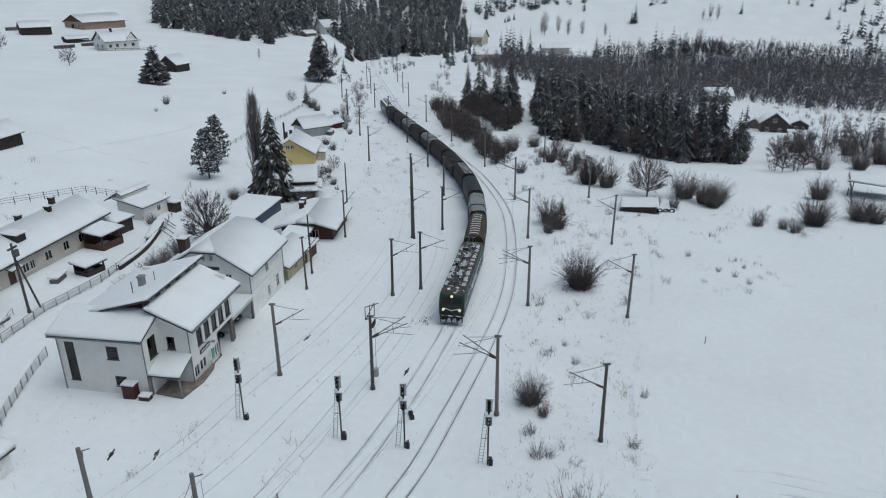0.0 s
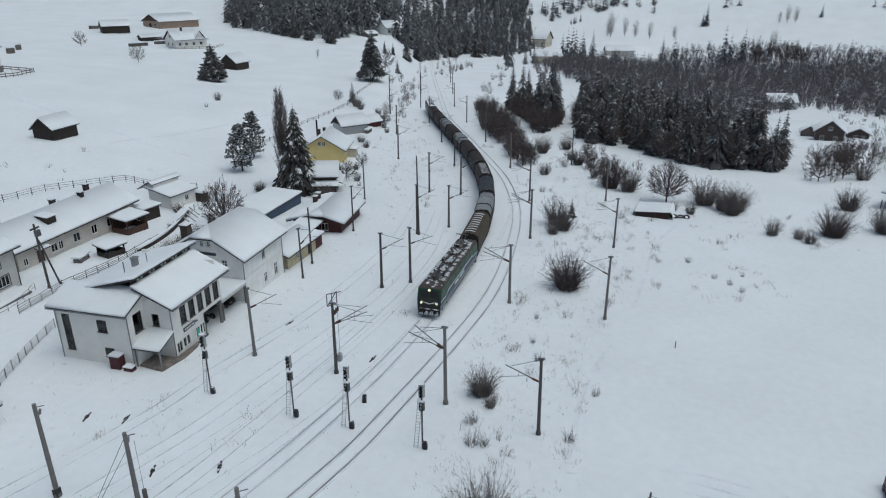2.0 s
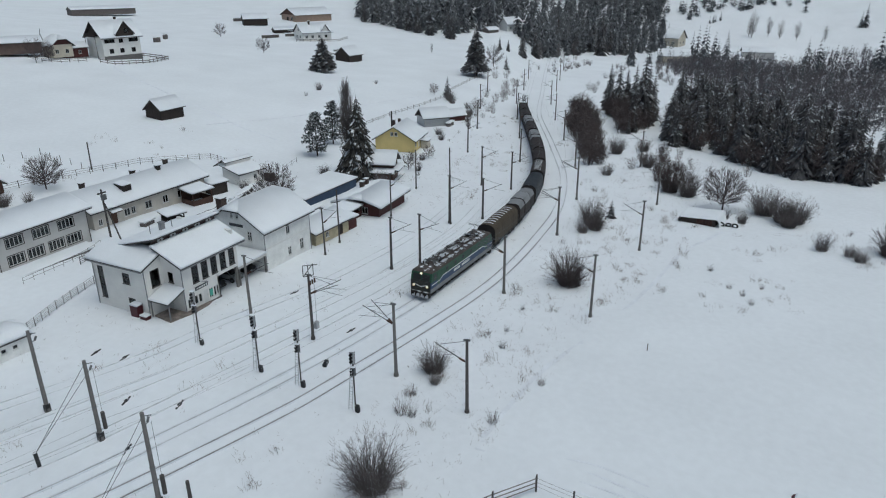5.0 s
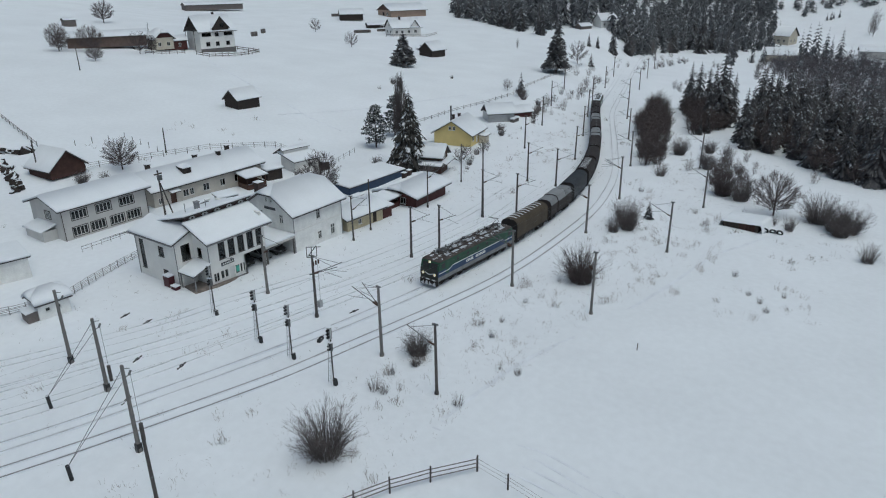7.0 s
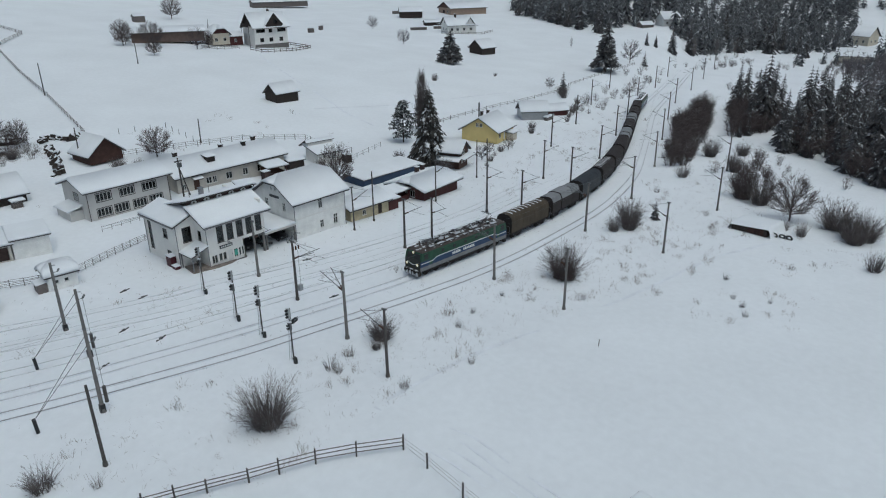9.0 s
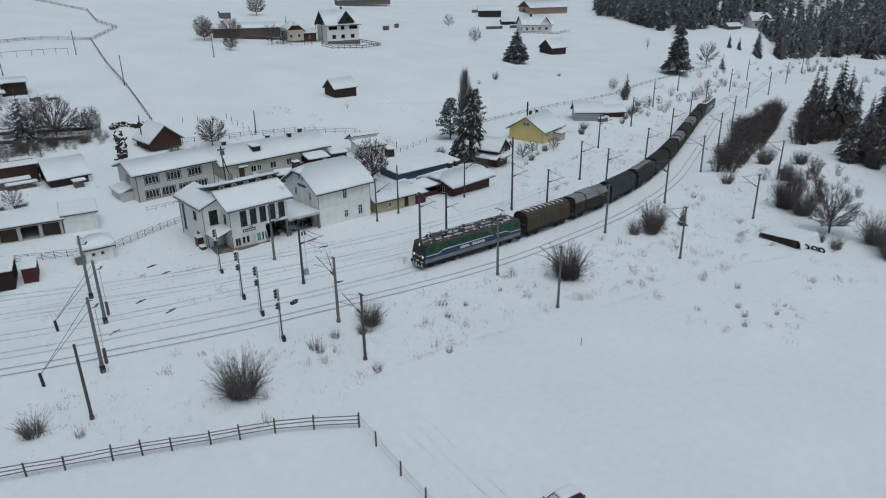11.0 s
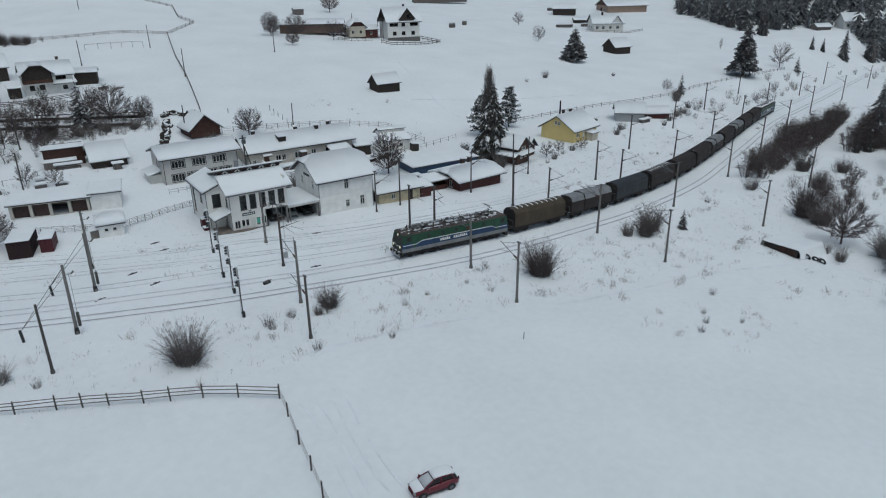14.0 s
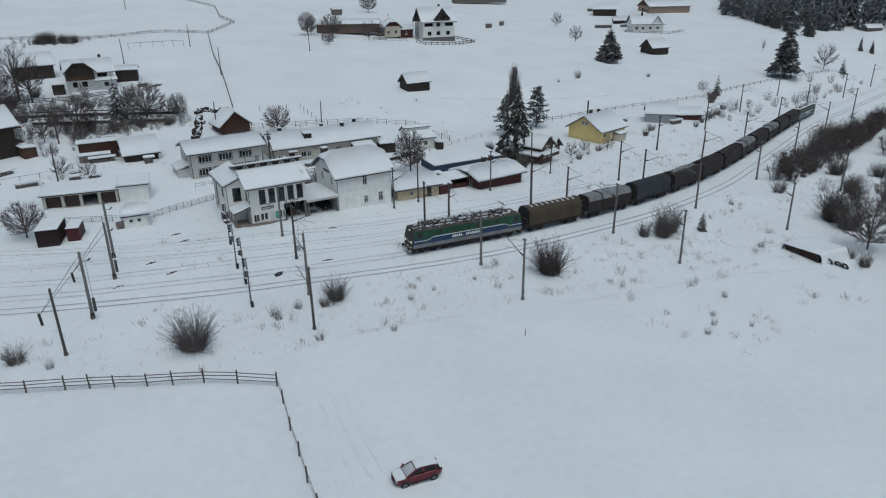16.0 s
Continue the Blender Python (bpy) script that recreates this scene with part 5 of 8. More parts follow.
lh = house("long_house", "long low grey-cream house under a deep snowy roof", (-1.7, 56.4), -0.8, 24.0, 9.0, 3.7, 5.9, LONGWALL,
           front=[(0.9, 1.7, 0.9, 2.0), (3.3, 4.5, 0.1, 2.3, "d"), (5.9, 7.1, 1.0, 2.3), (7.3, 8.2, 1.0, 2.3), (10.2, 11.6, 1.0, 2.4), (14.0, 15.2, 1.0, 2.4), (17.4, 18.8, 1.0, 2.4)], over=0.7, doorm=BROWNWOOD, z=0.35)
for x, y in ((3.5, 6.2), (12.8, 5.2), (17.2, 3.9), (21.2, 6.4)):
    chimney(lh, x, y, 4.2, 6.55, 0.7, DARKWOOD)
part("roof_hatch", prism(B(), [(7.4, 1.2, 5.75), (9.0, 1.2, 5.75), (9.0, 3.4, 5.95), (7.4, 3.4, 5.95)], 1.0), DARKWOOD, lh)
part("hatch_snow", snow_pad(B(), [(7.3, 1.1, 5.76), (9.1, 1.1, 5.76), (9.1, 3.4, 5.96), (7.3, 3.4, 5.96)], 0.22), SNOW, lh, smooth=True)
part("door_canopy", prism(B(), [(3.0, -1.0, 2.6), (4.9, -1.0, 2.6), (4.9, 0, 2.9), (3.0, 0, 2.9)], 0.12), BROWNWOOD, lh)
part("snow_on_canopy", snow_pad(B(), [(3.0, -1.0, 2.62), (4.9, -1.0, 2.62), (4.9, 0, 2.92), (3.0, 0, 2.92)], 0.25), SNOW, lh, smooth=True)


def shelter(name, label, x, y, ang, w, d, h, lean=0.12, posts=True, wallm=None, half=1.0, category="shelter"):
    t = thing(name, label, category, pose(x, y, gz(x, y), 0, 0, ang))
    pts = [(-0.3, -0.3, h), (w + 0.3, -0.3, h), (w + 0.3, d + 0.3, h + lean * d), (-0.3, d + 0.3, h + lean * d)]
    r = part("roof", prism(B(), pts, 0.12), ROOFDARK, t)
    part("snow_cover", snow_pad(B(), pts, 0.36), SNOW, r, smooth=True)
    for px in (0.1, w - 0.1):
        for py in (0.1, d - 0.1):
            part("post", box(B(), px - 0.08, px + 0.08, py - 0.08, py + 0.08, -0.3, h), wallm or DARKWOOD, t)
    if wallm:
        part("parapet", box(B(), 0, w, 0, 0.08, -0.2, half), wallm, t)
        part("side_wall", box(B(), 0, 0.08, 0.08, d, -0.2, half if half < 1.5 else h), wallm, t)
        part("side_wall", box(B(), w - 0.08, w, 0.08, d, -0.2, half if half < 1.5 else h), wallm, t)
        part("back_wall", box(B(), 0.08, w - 0.08, d - 0.08, d, -0.2, h), wallm, t)
    return t


shelter("veranda", "dark brown wooden veranda with snowy flat roof", 15.6, 52.4, -8, 4.2, 3.4, 2.4, wallm=BROWNWOOD, half=1.0, category="veranda")
shelter("veranda", "dark wooden shed with snow-covered roof behind the veranda", 22.4, 54.4, -10, 3.4, 3.6, 2.1, wallm=DARKWOOD, half=2.1, category="shed")
shelter("wood_shelter", "small open wood shelter with a rounded snow roof", 6.2, 48.6, -14, 3.0, 2.4, 1.5, wallm=DARKWOOD, half=0.7)
wsh = house("white_shed", "white shed with a pent roof stepping up to a dark-edged ridge", (30.0, 54.4), -9, 6.0, 5.2, 2.5, 2.5, PLASTER, front=[(3.4, 4.3, 0.7, 1.7)], lean=0.2, over=0.45, snow=0.28, category="shed")
part("upper_wall", box(B(), -0.1, 6.1, 3.7, 5.0, 3.2, 4.3), PLASTER, wsh)
for pts in ([(-0.5, 3.5, 4.3), (6.5, 3.5, 4.3), (6.5, 4.4, 4.75), (-0.5, 4.4, 4.75)], [(-0.5, 4.4, 4.75), (6.5, 4.4, 4.75), (6.5, 7.4, 3.1), (-0.5, 7.4, 3.1)]):
    r = part("upper_roof", prism(B(), pts, 0.14), ROOFDARK, wsh)
    part("snow_cover", snow_pad(B(), pts, 0.1, (2,) if pts[0][1] < 4 else (0,)), SNOW, r, smooth=True)
part("side_store", box(B(), 6.0, 7.6, -1.6, 2.4, -0.4, 1.5), DARKWOOD, wsh)
part("store_snow", snow_pad(B(), [(5.9, -1.8, 1.5), (7.8, -1.8, 1.3), (7.8, 2.6, 1.3), (5.9, 2.6, 1.5)], 0.35), SNOW, wsh, smooth=True)
house("low_house", "low peeling cream outbuilding with a dark timber end", (9.9, 21.6), -3, 8.4, 6.0, 2.35, 3.4, CREAM_OLD, front=[(2.5, 3.3, 0.7, 1.6), (6.0, 6.9, 0.05, 1.9, "d")],
      left=[(1.6, 2.9, 0.05, 1.9, "d")], gablem=DARKWOOD, over=0.6, category="outbuilding", z=-0.15)
shelter("lean_to_shed", "dark red boarded lean-to beside the low house", 18.6, 21.3, -2, 2.2, 3.5, 1.9, wallm=REDWOOD, half=1.9, category="shed")
red = house("red_shed", "dark red boarded goods shed with a thick snow roof", (27.0, 20.6), 4, 10.4, 8.2, 2.5, 3.7, REDWOOD, front=[], left=[(2.2, 3.4, 0.7, 2.0), (3.8, 4.5, 0.7, 2.0), (5.4, 6.3, 0.05, 2.0, "d")], over=0.9, snow=0.5, jerk=0.35, category="shed", z=-0.95)
chimney(red, 5.9, 6.4, 2.6, 4.5, 0.7)
chimney(red, 7.9, 6.6, 2.6, 4.5, 0.7)
shelter("red_porch", "open porch of the red shed with snow-laden rail", 22.2, 23.6, 2, 4.0, 3.2, 1.8, wallm=REDWOOD, half=0.8, category="porch")
house("blue_shed", "long blue metal shed with a broad snowy roof", (25.6, 35.2), -1.5, 16.0, 6.4, 1.85, 1.85, BLUEWALL, over=0.25, lean=0.05, category="shed", z=-0.75)
cab = house("timber_cabin", "dark brown two-storey timber cabin with snowy roof", (48.2, 36.9), -73, 6.0, 4.7, 3.9, 5.7, BROWNWOOD, right=[(1.2, 2.2, 1.0, 1.9), (2.9, 3.9, 1.0, 1.9), (1.6, 3.4, 2.8, 3.6)],
            front=[(1.0, 2.0, 0.9, 1.9)], over=0.7, gablem=BROWNWOOD, cols=3)
for pts in ([(-0.6, -1.7, 1.9), (6.6, -1.7, 1.9), (6.6, 0, 2.5), (-0.6, 0, 2.5)], [(6.2, -0.3, 2.5), (7.4, -0.3, 2.1), (7.4, 5.3, 2.1), (6.2, 5.3, 2.5)]):
    part("pent_roof", prism(B(), pts, 0.12), ROOFDARK, cab)
    part("snow_cover", snow_pad(B(), pts, 0.3), SNOW, cab, smooth=True)
house("timber_cabin", "small dark porch house with a steep snowy gable", (55.4, 39.6), -70, 4.2, 3.4, 2.4, 4.0, BROWNWOOD, right=[(0.9, 2.5, 0.9, 1.8)], over=0.6, category="cabin", cols=3)
house("cabin_annex", "low annex behind the timber cabin under deep snow", (49.4, 42.6), -70, 5.5, 5.5, 2.8, 4.4, DARKWOOD, over=0.6, category="outbuilding")
yel = house("yellow_house", "yellow single-storey house with a broad snowy gable roof", (75.9, 40.1), 12, 10.2, 10.0, 2.9, 5.9, YELLOW, left=[(4.2, 5.0, 3.6, 4.6), (5.25, 6.05, 3.6, 4.6)],
            front=[(1.2, 2.2, 0.9, 2.0), (4.0, 5.0, 0.1, 2.0, "d"), (6.5, 8.0, 0.9, 2.0)], over=0.7, doorm=FRAMEW, z=-1.75)
chimney(yel, 4.2, 6.4, 4.5, 6.6, 0.6)
chimney(yel, 6.2, 5.6, 5.0, 6.6, 0.6)
part("flue", tube(B(), (3.0, 6.6, 4.5), (3.0, 6.6, 9.2), 0.2, n=8), BLACK, yel, "tall dark flue pipe")
shelter("yellow_house_porch", "white porch with snow roof on the yellow house", 81.6, 39.3, 12, 2.6, 1.8, 2.0, wallm=CREAM, half=2.0, category="porch")
house("white_barn", "pale boarded shed with a snowy gable roof", (103.8, 51.8), -42, 7.8, 6.2, 2.6, 4.7, LADDER, over=0.5, category="shed", gablem=DARKWOOD)
house("lumber_shed", "collapsed brown shed heaped with snow", (114.5, 49.5), -30, 6.5, 4.0, 1.5, 2.9, REDWOOD, over=0.4, category="shed")

# ---- west end ----
house("garage_row", "long low row of open garages with snowy flat roof", (-45.5, 47.2), -12, 12.0, 6.0, 2.5, 2.5, LONGWALL, front=[(0.5 + 2.9 * i, 2.9 + 2.9 * i, 0.0, 2.1, "o") for i in range(4)], lean=0.05, over=0.4, category="garage")
gates = thing("garage_gates", "weathered brown gates standing in the garage openings", "gate", pose(-45.5, 47.2, gz(-45.5, 47.2), 0, 0, -12))
for i in (0, 1, 3):
    part("gate_leaf", box(B(), 0.55 + 2.9 * i, 2.85 + 2.9 * i, 0.5, 0.58, -0.3, 2.05), BRICK, gates)
house("garage_block", "white garage block with snowy flat roof", (-33.6, 44.6), -12, 4.8, 6.0, 3.0, 3.0, PLASTER_OLD, lean=0.04, over=0.3, category="garage")
hut = house("trackside_hut", "small white trackside hut with two windows and a snow dome", (-34.7, 29.9), -6, 3.6, 3.2, 2.2, 3.1, PLASTER_OLD, front=[(0.8, 1.35, 0.9, 1.4), (2.0, 2.55, 0.9, 1.4)], over=0.35, snow=0.55, jerk=0.7, category="hut", cols=1)
part("coal_bunker", box(B(), -1.2, -0.05, 0.2, 2.0, -0.2, 1.2), GREYWOOD, hut)
part("bunker_snow", snow_pad(B(), [(-1.3, 0.1, 1.2), (0, 0.1, 1.35), (0, 2.1, 1.35), (-1.3, 2.1, 1.2)], 0.2), SNOW, hut, smooth=True)


def crate(x, y, ang, w, l, h, material, label):
    t = thing("freight_box", label, "container", pose(x, y, gz(x, y), 0, 0, ang), "boxes by the sidings")
    for sx in (0, w - 0.08):
        part("side", box(B(), sx, sx + 0.08, 0, l, 0, h), material, t)
    for sy in (0, l - 0.08):
        b = B()
        wall(b, (0.08, sy, 0), (1, 0), w - 0.16, h, 0.08, [(0.3 + 0.55 * i, 0.5 + 0.55 * i, h - 0.45, h - 0.25) for i in range(int((w - 0.5) / 0.55))])
        part("end", b, material, t)
    part("top", box(B(), 0, w, 0, l, h, h + 0.08), material, t)
    part("snow_cover", snow_pad(B(), [(-0.05, -0.05, h + 0.08), (w + 0.05, -0.05, h + 0.08), (w + 0.05, l + 0.05, h + 0.08), (-0.05, l + 0.05, h + 0.08)], 0.25), SNOW, t, smooth=True)
    for i in range(int(l / 0.9) + 1):
        part("stave", box(B(), w, w + 0.05, 0.9 * i, 0.9 * i + 0.1, 0, h), material, t)


crate(-47.0, 28.2, -14, 3.0, 5.6, 2.5, DARKRED, "dark red-brown boarded freight box with snow on top")
crate(-42.9, 28.4, -14, 1.7, 4.0, 2.0, WINE, "wine-red metal freight box with snow on top")
ob = house("open_barn", "rusty brown boarded barn with a snow ledge across its front", (-37.4, 74.6), -4, 7.4, 5.0, 3.6, 3.6, RUST, lean=-0.05, over=0.3, snow=0.2, category="barn")
part("bin_front", box(B(), -0.2, 5.6, -1.5, -0.2, -0.4, 1.3), GREYWOOD, ob)
part("bin_snow", snow_pad(B(), [(-0.4, -1.7, 1.3), (5.8, -1.7, 1.3), (5.8, -0.05, 1.5), (-0.4, -0.05, 1.5)], 0.25), SNOW, ob, smooth=True)
house("board_shed", "dark timber shed with a broad snow-covered roof", (-29.4, 69.6), 0, 6.6, 6.8, 1.7, 4.3, DARKWOOD, over=0.5, category="shed")
house("village_barn", "dark red-brown timber barn with a snowy gable roof", (-7.1, 88.2), -85, 7.0, 7.0, 1.8, 4.7, RUST, over=0.6, category="barn")
vh = house("village_house", "white house with a dark timber attic and snowy roof", (-34.3, 141.5), 2, 12.4, 9.0, 5.2, 8.2, PLASTER_OLD, front=[(1.2, 2.4, 1.2, 2.6), (3.6, 5.0, 1.2, 2.6), (8.0, 10.6, 3.7, 4.8), (9.4, 10.6, 0.9, 2.0)], over=0.6, cols=3, framem=FRAMED)
loft(bm := B(), [[(-0.2, y, 3.2), (7.0, y, 3.2), (7.0, y, 6.0), (4.9, y, 7.9), (1.9, y, 7.9), (-0.2, y, 6.0)] for y in (-1.3, 2.0)])
bmesh.ops.recalc_face_normals(bm, faces=bm.faces)
part("attic_gable", bm, DARKWOOD, vh, "dark boarded balcony gable")
part("balcony_rail", box(B(), -0.3, 7.1, -1.5, -1.38, 3.2, 4.1), BROWNWOOD, vh)
for pts, sh in (([(-0.9, -2.0, 5.4), (1.9, -2.0, 8.0), (1.9, 4.6, 8.0), (-0.9, 4.6, 5.4)], (1,)), ([(1.9, -2.0, 8.0), (4.9, -2.0, 8.0), (4.9, 4.6, 8.2), (1.9, 4.6, 8.2)], (1, 3)), ([(7.7, -2.0, 5.4), (4.9, -2.0, 8.0), (4.9, 4.6, 8.0), (7.7, 4.6, 5.4)], (1,))):
    r = part("cross_roof", prism(B(), pts, 0.15), ROOFDARK, vh)
    part("snow_cover", snow_pad(B(), pts, 0.3, sh), SNOW, r, smooth=True)
pts = [(6.9, -1.7, 2.7), (13.0, -1.7, 2.7), (13.0, 0, 3.3), (6.9, 0, 3.3)]
r = part("pent_roof", prism(B(), pts, 0.12), ROOFDARK, vh)
part("snow_cover", snow_pad(B(), pts, 0.3), SNOW, r, smooth=True)
part("side_hut", box(B(), -4.2, -1.2, -2.4, 1.0, -0.4, 2.6), DARKWOOD, vh)
part("hut_snow", snow_pad(B(), [(-4.5, -2.7, 2.6), (-0.9, -2.7, 2.6), (-0.9, 1.3, 3.0), (-4.5, 1.3, 3.0)], 0.4), SNOW, vh, smooth=True)
chimney(vh, 10, 5.5, 7, 9.3, 0.7)
house("village_barn", "dark timber barn with a snowy roof beside the house", (-47.0, 163), 4, 10.5, 8.0, 4.4, 7.4, DARKWOOD, over=0.6, category="barn")
house("village_barn", "grey timber sheds heaped with snow", (-20.8, 149), -12, 6.0, 5.0, 3.6, 4.4, DARKWOOD, over=0.4, category="shed")
bal = house("balcony_house", "dark timber house with two tiers of balconies", (-58.6, 80.5), 20, 11.0, 9.0, 7.2, 10.2, DARKWOOD, right=[(1.0, 2.2, 1.0, 2.4), (4.0, 5.4, 1.0, 2.4), (1.0, 2.2, 4.2, 5.6), (4.0, 5.4, 4.2, 5.6)], over=1.0)
for z in (3.1, 6.2):
    part("balcony", box(B(), 11.0, 12.6, -0.3, 9.3, z - 0.15, z), BROWNWOOD, bal)
    for i in range(7):
        part("balcony_post", box(B(), 12.45, 12.57, -0.25 + 1.55 * i, -0.13 + 1.55 * i, z, z + 1.0 if z > 5 else z + 3.0), FRAMEW, bal)
    part("balcony_rail", box(B(), 12.44, 12.58, -0.3, 9.3, z + 0.95, z + 1.05), FRAMEW, bal)
part("annex_snow", snow_pad(B(), [(10.5, -3.5, 2.4), (13.5, -3.5, 2.2), (13.5, -0.5, 2.2), (10.5, -0.5, 2.4)], 0.4), SNOW, bal, smooth=True)
part("annex", box(B(), 10.7, 13.3, -3.3, -0.7, -0.4, 2.25), BROWNWOOD, bal)

# ---- meadow and far side ----
house("hay_barn", "small dark hay barn alone in the snowy meadow", (53.9, 100.6), 1, 7.6, 5.2, 2.8, 5.0, DARKWOOD, over=0.5, snow=0.3, category="barn")
bg = house("white_farmhouse", "three-storey white house with dark timber gables and snowy roof", (103.4, 180.2), -10, 14.4, 10.5, 8.0, 12.8, PLASTER,
           front=[(0.8, 4.6, 5.6, 6.9), (6.2, 7.8, 5.5, 6.9), (10.0, 13.6, 5.6, 6.9), (2.2, 3.8, 2.0, 3.5), (6.2, 7.8, 2.0, 3.5), (10.6, 12.2, 2.0, 3.5)], over=0.9, gablem=DARKWOOD, framem=FRAMED, category="house")
for pts in ([(4.6, -1.2, 8.4), (8.4, -1.2, 12.9), (8.4, 5.2, 12.9), (4.6, 5.2, 8.4)], [(12.2, -1.2, 8.4), (8.4, -1.2, 12.9), (8.4, 5.2, 12.9), (12.2, 5.2, 8.4)]):
    r = part("dormer_roof", prism(B(), pts, 0.2), ROOFDARK, bg)
    part("snow_cover", snow_pad(B(), pts, 0.22, (1,)), SNOW, r, smooth=True)
bm = B()
loft(bm, [[(5.0, y, 7.2), (11.8, y, 7.2), (11.8, y, 8.9), (8.4, y, 12.6), (5.0, y, 8.9)] for y in (-0.7, 0.1)])
part("dormer_gable", bm, DARKWOOD, bg, "dark boarded dormer gable")
part("dormer_window", box(B(), 8.3, 9.9, -0.8, -0.71, 8.8, 10.3), GLASS, bg)
part("dormer_balcony", box(B(), 4.8, 12.0, -1.5, -0.72, 7.1, 7.3), DARKWOOD, bg)
part("plinth", box(B(), -0.1, 14.5, -0.12, 0.0, -0.9, 1.1), CONCRETE, bg)
part("balcony", box(B(), -1.6, -0.02, 1.6, 8.6, 7.7, 7.9), DARKWOOD, bg)
part("balcony_rail", box(B(), -1.62, -1.5, 1.6, 8.6, 7.9, 8.9), DARKWOOD, bg)
for y in (1.7, 8.5):
    part("balcony_post", box(B(), -1.6, -1.46, y - 0.07, y + 0.07, -0.5, 7.7), DARKWOOD, bg)
chimney(bg, 9.6, 6.4, 11.5, 13.9, 0.7)
link = house("farm_link", "low dark timber link between farmhouse and annex", (93.6, 188.5), -12, 8.6, 5.0, 3.2, 4.6, REDWOOD, front=[(1.0, 2.0, 1.0, 2.2), (5.2, 6.2, 1.0, 2.2)], over=0.4, category="outbuilding")
house("farm_annex", "white annex under a dark red hipped gable", (90.6, 195.0), -100, 7.0, 7.0, 4.0, 7.0, CREAM, right=[(1, 2.2, 1, 2.4), (4.4, 5.6, 1, 2.4)], over=0.8, jerk=0.45, gablem=REDWOOD)
house("long_barn", "long brown farm building with a snow-covered roof", (65.6, 205.4), -29, 26.5, 7.0, 3.6, 5.2, TANBARN, over=0.5, category="barn")
house("field_shed", "small dark shed with snow on its roof above the farm", (98.5, 268), -8, 5.0, 3.5, 2.6, 3.4, GREYWOOD, over=0.3, category="shed")
aft = thing("hay_rack", "bare tripod of poles for drying hay", "hay rack", pose(104, 214, gz(104, 214)))
for a, b in (((-1.4, 0, 0), (0.1, 0, 7.5)), ((1.4, 0.3, 0), (-0.1, 0, 5.6)), ((-2.0, 0.1, 2.6), (1.6, 0, 2.9))):
    part("pole", tube(B(), a, b, 0.11, 0.08, n=6), DARKPOLE, aft)
house("hay_barn", "grey timber barn with a snow roof on the hillside", (195.5, 137.5), -6, 9.0, 8.0, 3.2, 6.4, DARKWOOD, over=0.6, category="barn")
w2 = house("white_villa", "white house with two gables and snowy roofs", (247.0, 201.5), -30, 17.0, 12.0, 4.8, 9.0, PLASTER, front=[(1.5, 3, 1.5, 3), (5, 6.4, 1.5, 3), (9, 10.4, 1.5, 3), (13, 14.6, 1.5, 3)],
           left=[(3, 4.4, 1.5, 3), (7.5, 9, 1.5, 3), (5.2, 6.8, 5.2, 6.8)], over=0.9)
for pts in ([(10.2, -1.0, 4.6), (13.2, -1.0, 8.6), (13.2, 6.0, 8.6), (10.2, 6.0, 4.6)], [(16.2, -1.0, 4.6), (13.2, -1.0, 8.6), (13.2, 6.0, 8.6), (16.2, 6.0, 4.6)]):
    part("cross_roof", prism(B(), pts, 0.2), ROOFDARK, w2)
    part("snow_cover", snow_pad(B(), pts, 0.3, (1,)), SNOW, w2, smooth=True)
bm = B()
loft(bm, [[(10.5, -0.2, 4.4), (15.9, -0.2, 4.4), (13.2, -0.2, 8.3)], [(10.5, 0.1, 4.4), (15.9, 0.1, 4.4), (13.2, 0.1, 8.3)]])
part("front_gable", bm, PLASTER, w2)
chimney(w2, 6, 5, 7.5, 10.2, 0.9)
house("tan_lodge", "long tan farm building with a broad snowy roof", (333.0, 272.0), -20, 30.0, 18.0, 4.6, 8.6, TAN, left=[(4, 6, 1, 3), (9, 11.5, 0.1, 3, "d")], over=1.0, gablem=BROWNWOOD, category="barn")
house("hay_barn", "dark grey barn near the hill farm", (286.0, 277.0), -42, 15.0, 9.0, 4.0, 6.8, DARKWOOD, over=0.6, category="barn")
house("hay_barn", "low dark shed deep in snow near the hill farm", (266.0, 236.0), -35, 11.0, 6.0, 2.0, 3.2, DARKWOOD, over=0.5, category="shed")
house("long_barn", "long low dark barn high on the snowy slope", (236.0, 372.0), -20, 40.0, 9.0, 3.4, 5.0, GREYWOOD, over=0.5, category="barn")
house("hill_house", "pale hill house with snowy roof at the forest edge", (388.0, 136.0), -30, 13.0, 9.0, 5.0, 9.0, PLASTER_OLD, front=[(2, 3.5, 1.5, 3), (7, 8.5, 1.5, 3)], over=0.8)
house("hill_house", "low grey shed with snowy roof at the forest edge", (374.0, 144.0), -25, 9.0, 6.0, 2.4, 4.0, GREYWOOD, over=0.6, category="shed")
house("valley_house", "cream house with a steep snowy gable across the valley", (571.9, 42.4), 70, 9.0, 9.0, 5.5, 9.8, CREAM, back=[(2, 3.2, 1.5, 3), (5.6, 6.8, 1.5, 3)], left=[(2, 3.2, 1.5, 3), (5.6, 6.8, 1.5, 3)], over=0.8).scale = (1.41,) * 3
house("valley_house", "low cream house under snow by the line", (444.2, 42.9), -80, 15.0, 9.0, 3.2, 6.0, CREAM, back=[(2, 3.4, 1, 2.3), (7, 8.4, 1, 2.3)], left=[(2, 3.4, 1, 2.3)], over=0.7, gablem=BRICK).scale = (1.35,) * 3
house("valley_house", "low snowy shed across the valley", (522.6, -7.3), -80, 16.0, 8.0, 3.2, 5.4, GREYWALL, over=0.6, category="shed").scale = (1.40,) * 3
